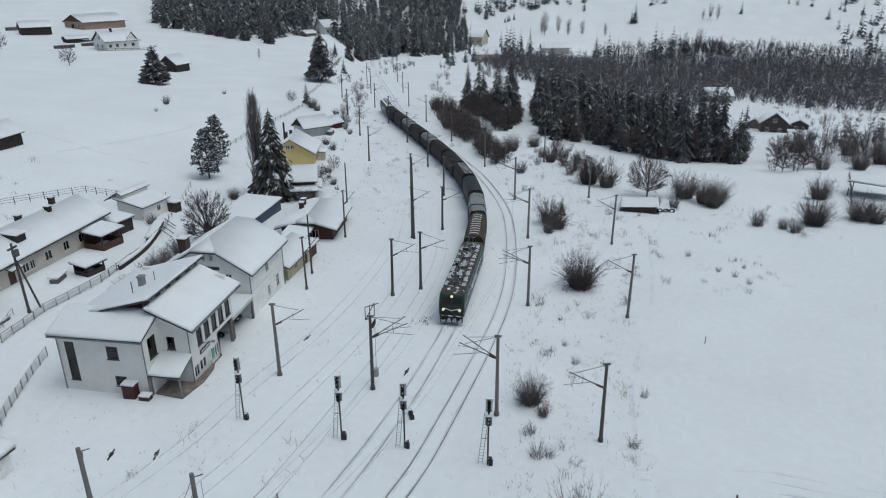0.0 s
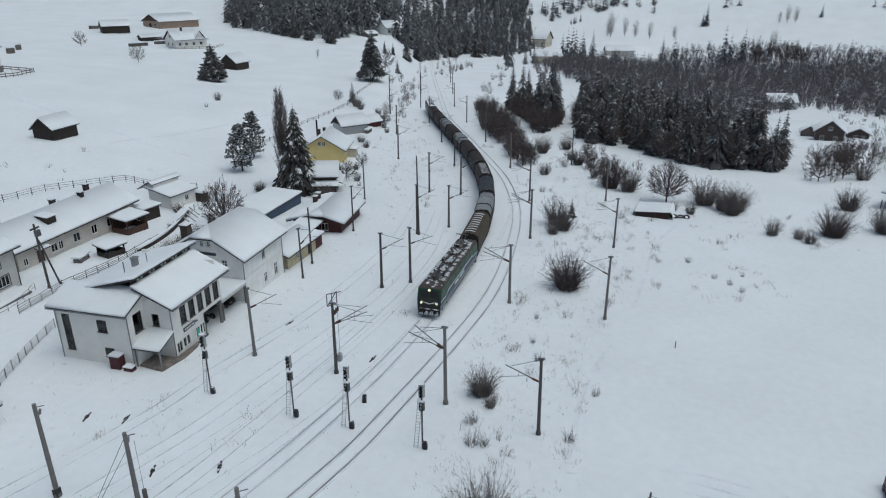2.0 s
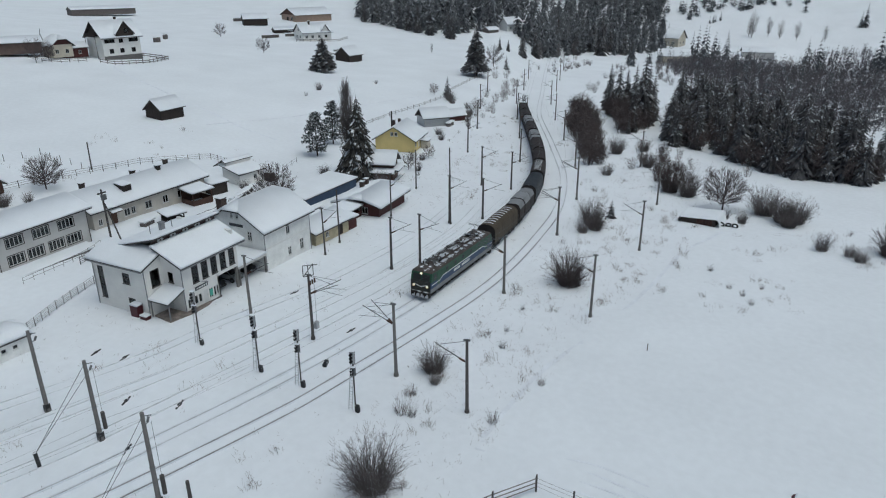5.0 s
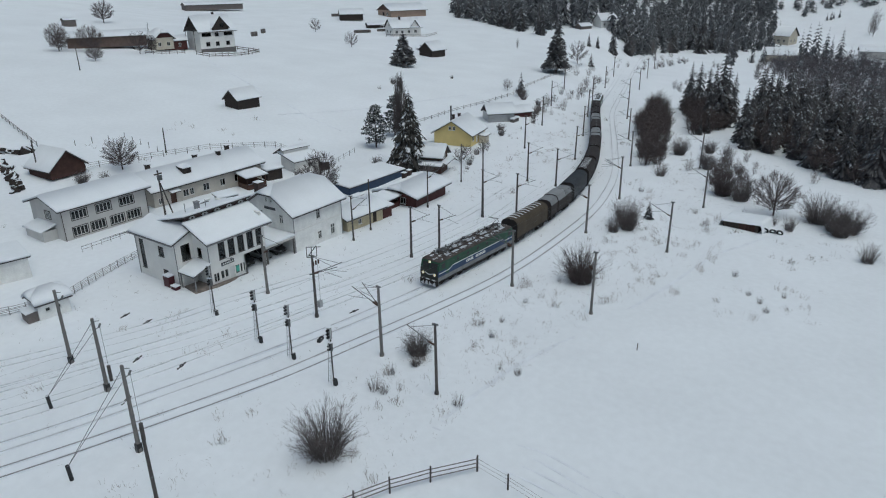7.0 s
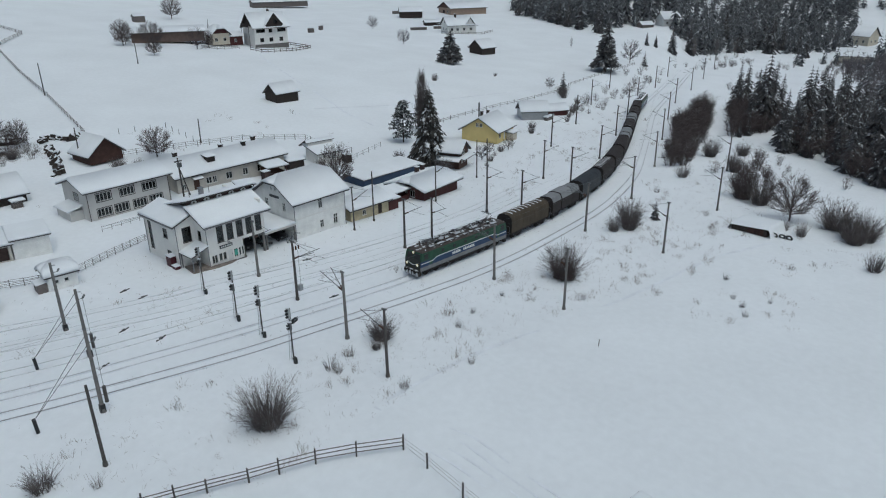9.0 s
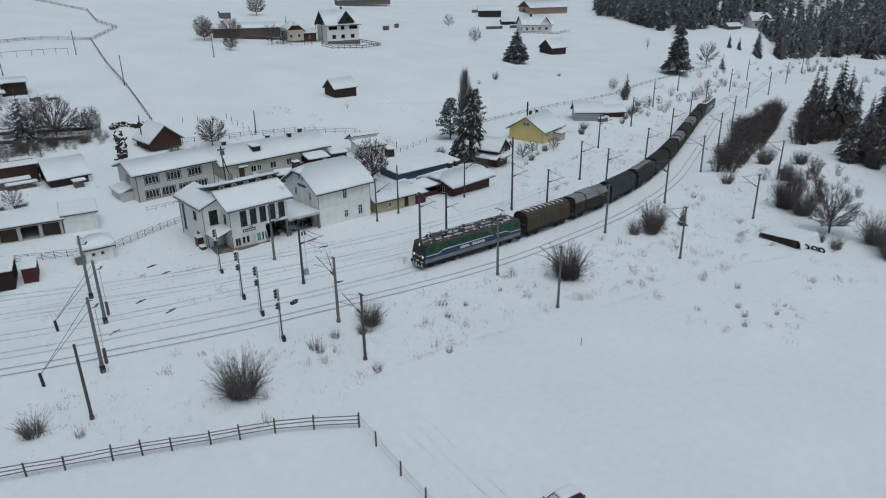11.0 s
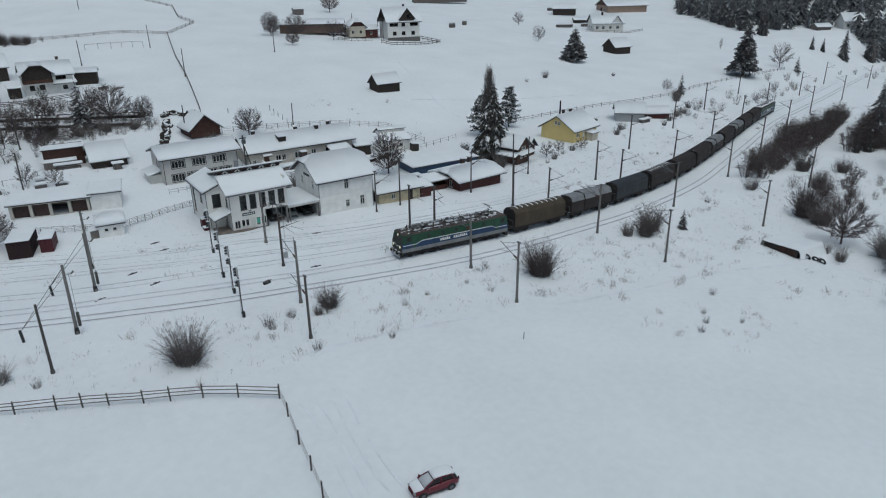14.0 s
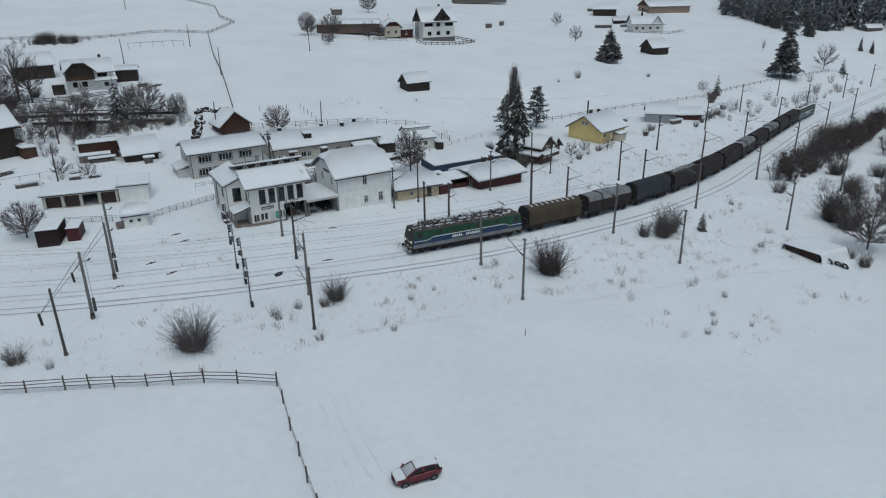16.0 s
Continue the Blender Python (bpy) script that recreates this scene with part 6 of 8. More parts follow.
house("valley_house", "pale shed with a snowy roof beyond the spruces", (296.9, -93.2), -85, 10.5, 8.0, 3.0, 5.4, GREYWALL, over=0.6, category="shed").scale = (1.22,) * 3
cbn = house("brown_cottage", "brown timber cottage with white windows beyond the spruces", (189.4, -88.6), 168, 7.0, 7.2, 3.8, 6.6, COTTAGE, right=[(1.2, 2.3, 1.0, 2.3), (4.6, 5.7, 1.0, 2.3), (3.0, 4.1, 3.95, 5.0)], over=0.7)
cbn.scale = (1.18,) * 3
house("brown_cottage", "low brown outbuilding with a snowy roof", (207, -103.5), 168, 8.0, 5.5, 2.4, 3.8, COTTAGE, right=[(1.5, 2.7, 0.9, 1.9), (3.5, 4.5, 0.9, 1.9)], over=0.6, category="outbuilding").scale = (1.21,) * 3
house("brown_cottage", "small grey gabled shed in the snow", (201.5, -87), 168, 4.5, 4.5, 2.0, 3.6, GREYWOOD, over=0.5, category="shed").scale = (1.20,) * 3
shelter("field_shelter", "open field shelter with a sloping snow roof", 73.0, -82.0, 60, 7.5, 6.0, 1.7, lean=0.25, category="shelter")


def bunker():
    t = thing("dugout_shed", "low rusty dugout shed buried under snow", "shed", pose(52.6, -26.6, gz(52.6, -26.6), 0, 0, -97))
    for i in range(11):
        part("board", box(B(), i * 0.54, i * 0.54 + 0.5, 0, 0.08, -0.5, 0.74 + 0.06 * i + 0.05 * (i % 2)), RUST if 4 < i < 10 else DARKWOOD, t)
    part("lintel", prism(B(), [(-0.3, -0.15, 0.86), (6.2, -0.15, 1.42), (6.2, 0.3, 1.46), (-0.3, 0.3, 0.90)], 0.1), DARKWOOD, t)
    V, F = [], []
    nu, nv = 37, 28
    for i in range(nu):
        for k in range(nv):
            u, v = -1.3 + 9.0 * i / (nu - 1), -0.1 + 9.0 * k / (nv - 1)
            lip = 0.96 + 0.088 * u
            side = step(-0.75, -0.25, u) * step(6.75, 6.3, u)
            z = -0.35 + (lip + 0.62) * side * step(6.6, 5.0, v) * (0.82 + 0.18 * step(-0.1, 0.5, v)) + 0.06 * noise.noise((u, v, 2))
            V.append((u, v if v > 0.1 else v - 0.12 * side, z))
    for i in range(nu - 1):
        for k in range(nv - 1):
            a = i * nv + k
            F.append((a, a + nv, a + nv + 1, a + 1))
    me = bpy.data.meshes.new("snow_mound")
    me.from_pydata(V, [], F)
    me.polygons.foreach_set("use_smooth", [True] * len(F))
    me.materials.append(SNOW)
    mound = new("snow_mound", me)
    mound.parent = t
    part("back", box(B(), 0.0, 5.9, 0.1, 4.2, -0.6, 0.55), DARKWOOD, t)


bunker()


def tyre(x, y, z, rx, rz):
    t = thing("old_tyre", "old black lorry tyre with a snowy rim", "tyre", pose(x, y, gz(x, y) + z, rx, 0, rz), "tyres by the dugout")
    bm = B()
    n = 16
    prof = [(0.32, -0.13), (0.5, -0.14), (0.56, -0.08), (0.56, 0.08), (0.5, 0.14), (0.32, 0.13)]
    rings = []
    for i in range(n + 1):
        a = 2 * math.pi * i / n
        rings.append([Vector((r * math.cos(a), r * math.sin(a), h)) for r, h in prof])
    loft(bm, rings, cap=False)
    part("tread", bm, RUBBER, t)
    part("snow_rim", loft(B(), [[Vector((r * math.cos(2 * math.pi * i / n), r * math.sin(2 * math.pi * i / n), h)) for r, h in ((0.33, 0.15), (0.52, 0.17), (0.6, 0.12), (0.6, -0.05), (0.4, 0.1))] for i in range(n + 1)], cap=False), SNOW, t)


for i, (dx, dy, z, rx, rz) in enumerate(((0, 0, 0.35, 65, 80), (0.3, -1.1, 0.3, 60, 95), (0.2, -2.2, 0.3, 70, 85), (0.8, -1.6, 0.25, 20, 0))):
    tyre(53.2 + dx, -33.4 + dy, z, rx, rz)

def woodpile(x, y, ang, l, h, label="stacked logs under a cap of snow", d=1.1):
    t = thing("woodpile", label, "woodpile", pose(x, y, gz(x, y), 0, 0, ang), "piles in the yards")
    n = int(l / 0.34)
    for i in range(n):
        for k in range(max(1, int(h / 0.32))):
            part("log", tube(B(), (0.17 + i * 0.34, 0, 0.1 + 0.3 * k), (0.17 + i * 0.34, d, 0.1 + 0.3 * k), 0.16, n=6), GREYWOOD, t)
    pts = [(-0.1, -0.1, h), (l + 0.1, -0.1, h), (l + 0.1, d + 0.1, h + 0.05), (-0.1, d + 0.1, h + 0.05)]
    part("snow_cover", snow_pad(B(), pts, 0.35), SNOW, t, smooth=True)


for x, y, a, l, h in ((-49.5, 62.0, 5, 4.0, 0.9), (-40.5, 62.3, 0, 2.2, 0.7), (-37.0, 62.0, 4, 2.2, 0.6), (-40.0, 66.0, 0, 1.8, 0.6), (-26.0, 67.0, 0, 2.0, 1.2), (-52.0, 71.0, 30, 3.0, 0.8), (-22.5, 72.0, 80, 3.5, 1.0), (-36.0, 72.0, -4, 5.0, 0.9),
                      (3.5, 51.0, 10, 2.4, 0.7), (21.0, 47.6, 18, 3.0, 0.7), (24.5, 49.0, 18, 4.5, 0.6), (20.4, 26.8, 10, 2.0, 0.9), (22.4, 31.2, 0, 2.4, 1.0), (108, 45.8, 5, 4, 1.0), (118, 50, 12, 5, 0.9), (88, 52, 5, 6, 1.0), (95, 54.5, 5, 5, 0.9), (258, 222, -30, 9, 1.6), (272, 232, -40, 8, 1.4),
                      (240, 224, -30, 10, 1.6), (300, 298, -30, 16, 2.0), (164, 222, 0, 3.6, 2.4), (182, 235, 20, 3.2, 2.4), (214, 160, 0, 3, 0.6), (226, 166, 10, 6, 0.7), (-16, 139, 20, 3, 1.2), (-12, 137, 30, 3, 0.8)):
    woodpile(x, y, a, l, h)


def lane_wall(pts, label):
    """A low wall with a roll of snow along its top."""
    t = thing("lane_wall", label, "wall", pose(0, 0, 0))
    line = curve_points(pts, 1.2)
    part("wall_body", ribbon(B(), line, 0.35, 0.0, 0.75), DARKWOOD, t)
    part("snow_roll", loft(B(), [[(p.x - 0.35, p.y - 0.3, gz(p.x, p.y) + 0.7), (p.x - 0.4, p.y - 0.35, gz(p.x, p.y) + 0.9), (p.x, p.y, gz(p.x, p.y) + 1.12 + 0.06 * math.sin(i * 1.7)), (p.x + 0.4, p.y + 0.35, gz(p.x, p.y) + 0.9), (p.x + 0.35, p.y + 0.3, gz(p.x, p.y) + 0.7)] for i, p in enumerate(line)]), SNOW, t, smooth=True)


for x, y, a in ((23.4, 47.4, 14), (25.0, 47.9, 16), (27.0, 48.8, 20), (28.4, 49.4, 20)):
    prop = thing("leaning_pole", "snow-topped pole propped against the lane wall", "pole", pose(x, y, gz(x, y), 0, 0, a), "poles along the lane")
    part("shaft", tube(B(), (0, -1.3, 0.0), (0.3, 0.35, 1.35), 0.09, 0.08, n=6), GREYWOOD, prop)
    part("snow_strip", tube(B(), (0, -1.25, 0.12), (0.28, 0.25, 1.4), 0.06, 0.06, n=5), SNOW, prop)
lane_wall([(9.5, 46.0), (14, 46.3), (19, 47.2), (25, 49.0), (30, 51.0)], "snow-topped board wall beside the village lane")
def tumble(pts, label, seed):
    """Old boards, stumps and stones heaped in a row, patched with snow."""
    t, rng = thing("rubble_row", label, "rubble", pose(0, 0, 0)), random.Random(seed)
    for p in curve_points(pts, 0.7):
        for _ in range(2):
            x, y = p.x + rng.gauss(0, 0.35), p.y + rng.gauss(0, 0.35)
            l, w, h = rng.uniform(0.4, 1.1), rng.uniform(0.2, 0.5), rng.uniform(0.15, 0.5)
            m = pose(x, y, gz(x, y) + rng.uniform(0.1, 0.6), rng.uniform(-25, 25), rng.uniform(-35, 35), rng.uniform(0, 180))
            b = part("board", box(B(), -l, l, -w, w, -h, h, m), DARKWOOD, t)
            if rng.random() < 0.55:
                part("snow_cap", box(B(), -l * 0.9, l * 0.8, -w, w * 0.9, h + 0.01, h + 0.16, m), SNOW, b)


tumble([(-8.0, 98), (-9.8, 91), (-11.5, 85), (-13.3, 80)], "tumbled dark boards and stumps by the village lane", 3)
tumble([(-7.5, 102), (-5.9, 104.5), (-3.8, 103), (-2.5, 101), (0.5, 101)], "heap of dark boards above the barn", 4)

lane_wall([(-52, 118), (-40, 114.5), (-30, 111.5), (-20, 108), (-10.5, 104.5)], "dark board wall with snow along the village garden")
lane_wall([(-45, 108.6), (-30, 103.6), (-15, 98.8)], "low dark retaining wall below the garden trees")

# ---- fences ----
def fence(pts, label, post=None, rails=(0.5, 0.9, 1.25), gap=3.0, h=1.4, material=None, rw=0.05, pr=0.07, lean=0.0, group=""):
    t = thing("fence", label, "fence", pose(pts[0][0], pts[0][1], gz(*pts[0])), group)
    o = Vector((pts[0][0], pts[0][1], gz(*pts[0])))
    rng = random.Random(int(abs(pts[0][0] * 10)))
    tops = []
    for a, b in zip(pts, pts[1:]):
        a2, b2 = Vector(a), Vector(b)
        n = max(1, round((b2 - a2).length / gap))
        for i in range(n):
            tops.append(a2.lerp(b2, i / n))
    tops.append(Vector(pts[-1]))
    P = [Vector((p.x, p.y, gz(p.x, p.y))) - o for p in tops]
    for p in P:
        hh = h * rng.uniform(0.92, 1.12)
        tl = Vector((rng.uniform(-1, 1), rng.uniform(-1, 1), 0)) * (0.04 + lean)
        part("post", tube(B(), p - Vector((0, 0, 0.3)), p + tl + Vector((0, 0, hh)), pr, pr * 0.85, n=6), post or DARKPOLE, t)
    for a, b in zip(P, P[1:]):
        for r in rails:
            k = rng.uniform(-0.05, 0.05)
            part("rail", tube(B(), a + Vector((0, 0, r + k)), b + Vector((0, 0, r + rng.uniform(-0.06, 0.06))), rw, n=4), material or GREYWOOD, t)
    return t


fence([(-62, -9.0), (-49.2, -15.2), (-45.9, -16.7), (-41.7, -18.8), (-38.9, -20.3), (-36.7, -21.3), (-34.0, -22.6), (-31.2, -24.5), (-28.0, -26.9)], "weathered pole fence with three rails round a snowy plot", gap=2.9, h=1.5, pr=0.085, rw=0.055)
fence([(-28.0, -26.9), (-28.4, -30.0), (-29.2, -34.4), (-29.7, -38.1), (-30.2, -41.4), (-31, -48), (-31.6, -54)], "weathered pole fence running beside the field track", gap=3.6, h=1.45, pr=0.085, rw=0.014)
fence([(-31.0, 32.6), (-24.5, 35.7), (-17.5, 38.4), (-13.8, 39.6)], "grey mesh fence with short posts behind the station", gap=1.6, h=1.15, rails=(0.2, 0.42, 0.64, 0.86, 1.1), rw=0.026, pr=0.045)
fence([(-48, 40), (-36, 34.5), (-31.0, 32.6)], "grey mesh fence by the garages", gap=1.6, h=1.1, rails=(0.2, 0.42, 0.64, 0.86, 1.08), rw=0.026, pr=0.045)
fence([(-20.2, 46.8), (-10.3, 48.3), (-5.6, 50.2)], "low metal railing along the school terrace", gap=1.6, h=0.95, rails=(0.45, 0.92), rw=0.025, pr=0.03, material=DARKPOLE)
fence([(-12, 46.4), (-4.2, 47.2), (5.2, 45.9), (17, 46.8), (29, 49.7)], "low dark panel fence along the village lane", gap=2.0, h=1.15, rails=(0.25, 0.5, 0.75, 1.05), rw=0.04, pr=0.06, material=DARKPOLE)
fence([(31, 50.6), (38, 52.8), (46, 55.5), (52, 57.6)], "wire fence beside the snowy lane", gap=2.6, h=1.2, rails=(0.5, 1.05), rw=0.02, pr=0.05)
fence([(70, 64), (88, 65.7), (110, 67), (128.5, 66.6), (150, 67.3), (165, 72), (190, 76), (217.5, 80.2), (243.7, 85)], "long plank fence along the foot of the meadow", gap=4.0, h=1.3, rails=(0.5, 0.95), rw=0.05, pr=0.07)
fence([(-4, 84), (12, 82), (28, 79.5), (41, 72.5), (40.5, 66), (42.5, 57.5)], "pale wire fence on posts behind the long house", gap=2.5, h=1.4, rails=(0.5, 0.9, 1.3), rw=0.03)
fence([(2.0, 103), (4.5, 116), (9.0, 140), (14, 172), (22.4, 215)], "leaning pale fence climbing the meadow", gap=3.2, h=1.2, rails=(0.4, 0.8, 1.1), rw=0.05, pr=0.07)
fence([(22.4, 215), (-8, 226), (-38, 242), (-70, 250)], "long fence across the upper meadow", gap=5.0, h=1.4, rails=(0.4, 0.8, 1.2), rw=0.07, pr=0.08)
fence([(22.4, 215), (40, 240), (38, 258), (44, 290), (30, 330)], "crooked fence across the upper meadow", gap=5.0, h=1.4, rails=(0.4, 0.8, 1.2), rw=0.07, pr=0.08)
fence([(-10, 200.5), (-2, 196), (8, 191.5)], "bare pole rack on the upper meadow", gap=4.2, h=2.0, rails=(1.95,), rw=0.06)
fence([(-52, 66), (-42, 67.5), (-36.5, 72)], "yard fence of wire and posts", gap=3, h=1.1, rails=(1.0,), rw=0.03, pr=0.06)
fence([(8, 99), (19, 98), (18.5, 82)], "row of bare fence posts by the barn", gap=3.4, h=1.3, rails=(), pr=0.07)
fence([(97.5, 175.5), (98.5, 169.5), (112, 168), (124, 171.5), (121, 184)], "dark plank garden fence round the farmhouse", gap=2.6, h=1.5, rails=(0.45, 1.15), rw=0.13, pr=0.11, material=GREYWOOD)
fence([(82, 184), (86, 180), (95, 179)], "garden fence by the farm annex", gap=2.6, h=1.4, rails=(0.5, 1.1), rw=0.08)
fence([(243, 203), (262, 189), (279, 194)], "garden fence round the villa", gap=4, h=1.5, rails=(0.5, 1.2), rw=0.09)
fence([(-52, 118), (-30, 112), (-9.7, 104.5)], "dark plank fence below the village garden", gap=3, h=1.5, rails=(0.3, 0.6, 0.9, 1.2), rw=0.09, material=DARKWOOD)
fence([(-52, 132), (-36, 130), (-24, 134)], "dark plank fence in the village garden", gap=3, h=1.4, rails=(0.4, 0.8, 1.2), rw=0.08, material=DARKWOOD)
fence([(63, -70), (76, -75), (90, -80)], "plank fence by the field shelter", gap=3, h=1.2, rails=(0.5, 1.0), rw=0.05)
for x, y, h in ((47.6, 166, 7.5), (9, 142, 8.5), (-40.5, 90, 7.5), (10, 190, 8), (-15, 176, 8), (19.5, 83.5, 5.5), (-6.5, 86, 7), (2, 290, 9), (-42.4, 61.5, 7.5)):
    mast(x, y, h, None, "utility_pole", "leaning dark wooden utility pole", material=DARKPOLE, r=0.15)
lp = mast(-4.6, 48.9, 9.0, None, "utility_pole", "braced wooden utility pole in front of the school", material=DARKPOLE, r=0.17)
part("cross_arm", box(B(), -0.7, 0.7, -0.08, 0.08, 8.3, 8.5), DARKPOLE, lp)
part("transformer", box(B(), -0.35, 0.35, -0.5, -0.1, 7.4, 8.2), STEEL, lp)
part("brace", tube(B(), (1.6, -0.3, -0.3), (0.1, -0.05, 6.8), 0.13, 0.1, n=8), DARKPOLE, lp)
tagged(ob_of("field_stake", tube(B(), (-0.5, -30.4, gz(-0.5, -30.4) - 0.3), (-0.45, -30.4, gz(-0.5, -30.4) + 0.8), 0.05, n=6), GREYWOOD), "thin wooden stake standing in the snowy field", "stake")


# ---- trees and scrub ----
def spruce_crown(rng, h, r, levels, per, low=0.1, droop=0.35, ragged=0.25, fine=True, slim=1.0):
    """Tiers of drooping boughs, each a bent spray with side twigs."""
    bm = B()
    for i in range(levels):
        f = i / (levels - 1)
        z = h * (low + (0.97 - low) * f)
        rad = r * (1 - f) ** 0.78 * rng.uniform(1 - ragged, 1 + ragged * 0.5) + 0.013 * h
        n = max(4, round(per * (1 - 0.45 * f)))
        a0 = rng.uniform(0, 6.28)
        for k in range(n):
            if rng.random() < 0.07:
                continue
            a = a0 + 6.283 * k / n + rng.uniform(-0.25, 0.25)
            ln = rad * rng.uniform(0.7, 1.12)
            ca, sa = math.cos(a), math.sin(a)
            wd = ln * rng.uniform(0.17, 0.3) * slim
            up = 0.25 * (1 - f)
            q = lambda d, s, dz: bm.verts.new((ca * d - sa * s, sa * d + ca * s, z + dz))
            dr = droop * rng.uniform(0.7, 1.3)
            pts = [(0.0, 0.03, 0.1), (0.4, 0.8, up * 0.2 - dr * 0.25), (0.75, 1.0, -dr * 0.7), (1.0, 0.15, -dr * 1.15)]
            L, C, R = [], [], []
            for d, w, dz in pts:
                L.append(q(d * ln, w * wd, (dz - 0.10 * w) * ln))
                C.append(q(d * ln, 0, (dz + 0.04) * ln))
                R.append(q(d * ln, -w * wd, (dz - 0.10 * w) * ln))
            for j in range(3):
                bm.faces.new((C[j], C[j + 1], L[j + 1], L[j]))
                bm.faces.new((R[j], R[j + 1], C[j + 1], C[j]))
            if fine:
                for j, sd in ((1, 1), (1, -1), (2, 1), (2, -1)):
                    base = L[j] if sd > 0 else R[j]
                    d, w, dz = pts[j]
                    e = q((d + rng.uniform(0.1, 0.22)) * ln, sd * (w * wd + ln * slim * rng.uniform(0.1, 0.22)), (dz - rng.uniform(0.16, 0.3)) * ln)
                    bm.faces.new((base, C[j], e) if sd > 0 else (C[j], base, e))
    tube(bm, (0, 0, h * 0.9), (0, 0, h * 1.0), 0.05, 0.01, n=4)
    return bm


def spruce(name, rng, h, r, levels, per, label, group="", material=None, low=0.08, droop=0.35, fine=True, m=None, category="spruce tree", slim=1.0):
    t = thing(name, label, category, m or pose(0, 0, 0), group)
    part("trunk", tube(B(), (0, 0, -0.4), (0, 0, h * 0.93), 0.016 * h + 0.04, 0.02, n=7), BARK, t)
    part("crown", spruce_crown(rng, h, r, levels, per, low, droop, fine=fine, slim=slim), material or NEEDLE, t)
    return t


def put(t, x, y, s=1.0, rz=0.0, lift=-0.1):
    m = pose(x, y, gz(x, y) + lift, 0, 0, rz)
    c = copy_thing(t, m)
    c.scale = (s, s, s)
    return c


def place_first(t, x, y, s=1.0, rz=0.0, lift=-0.1):
    t.matrix_basis = pose(x, y, gz(x, y) + lift, 0, 0, rz)
    t.scale = (s, s, s)
    return t


def grow(bm, rng, p, d, ln, r, depth, spread_, kids, bend=0.15, sides=3):
    """A branch of bent segments that forks."""
    segs = 3 if depth > 0 else 2
    pts = [p]
    for i in range(segs):
        d = (d + Vector((rng.uniform(-bend, bend), rng.uniform(-bend, bend), rng.uniform(-bend * 0.4, bend)))).normalized()
        q = p + d * ln / segs
        r2 = max(0.006, r * 0.78)
        tube(bm, p, q, r, r2, n=sides, cap=False)
        p, r = q, r2
        pts.append((p, d, r))
    if depth > 0:
        for k in range(kids):
            pp, dd, rr = pts[1 + rng.randrange(segs)]
            a = rng.uniform(0, 6.283)
            side = dd.orthogonal().normalized()
            side.rotate(Matrix.Rotation(a, 3, dd))
            nd = (dd + side * spread_ * rng.uniform(0.6, 1.3) + Vector((0, 0, 0.15))).normalized()
            grow(bm, rng, pp, nd, ln * rng.uniform(0.5, 0.78), rr * 0.72, depth - 1, spread_, kids, bend, sides)


def spike3(bm, p, q, w):
    """A thin pointed twig."""
    d = (q - p).normalized()
    a = d.orthogonal().normalized()
    b = d.cross(a)
    v = [bm.verts.new(p + (a * math.cos(2.094 * k) + b * math.sin(2.094 * k)) * w) for k in range(3)]
    t = bm.verts.new(q)
    for k in range(3):
        bm.faces.new((v[k], v[(k + 1) % 3], t))


def round_bush(rng, h, r, n, thick, twigs=8):
    """Many fine stems that rise from a broad stool and bow out to a rounded, uneven outline, twiggy from low down."""
    bm = B()
    lobes = [(rng.uniform(0, 6.283), rng.uniform(0.82, 1.12)) for _ in range(5)]
    for i in range(n):
        a, k = rng.uniform(0, 6.283), math.sqrt(rng.random())
        lobe = min(lobes, key=lambda q: abs(math.atan2(math.sin(a - q[0]), math.cos(a - q[0]))))[1]
        base = Vector((math.cos(a) * k * r * 0.34, math.sin(a) * k * r * 0.34, -0.08))
        e = math.asin(rng.uniform(-0.85, 1.0))
        a2 = a + rng.gauss(0, 0.5)
        f = rng.uniform(0.3, 1.0) ** 0.75 * 1.06 * lobe
        tip = Vector((math.cos(a2) * math.cos(e) * r * f, math.sin(a2) * math.cos(e) * r * f, h * 0.5 + h * 0.5 * math.sin(e) * f))
        if tip.z < 0.25:
            tip.z = 0.25 + rng.random() * 0.3
        ctl = Vector((base.x + (tip.x - base.x) * 0.3, base.y + (tip.y - base.y) * 0.3, tip.z * 0.6))
        last, ln = base, (tip - base).length
        for q in range(1, 4):
            u = q / 3
            p = base * (1 - u) ** 2 + ctl * 2 * u * (1 - u) + tip * u * u
            w = thick * (1.15 - 0.3 * q)
            if q < 3:
                tube(bm, last, p, thick * (1.3 - 0.3 * q), w, n=3, cap=False)
            else:
                spike3(bm, last, p, w * 1.6)
            d = (p - last).normalized()
            for _ in range(twigs // 3 + (q > 1)):
                o = last.lerp(p, rng.random())
                kd = (d * 0.8 + Vector((rng.gauss(0, 0.5), rng.gauss(0, 0.5), rng.gauss(0.15, 0.4)))).normalized()
                spike3(bm, o, o + kd * r * rng.uniform(0.10, 0.22), thick * 0.55)
            last = p
    return bm


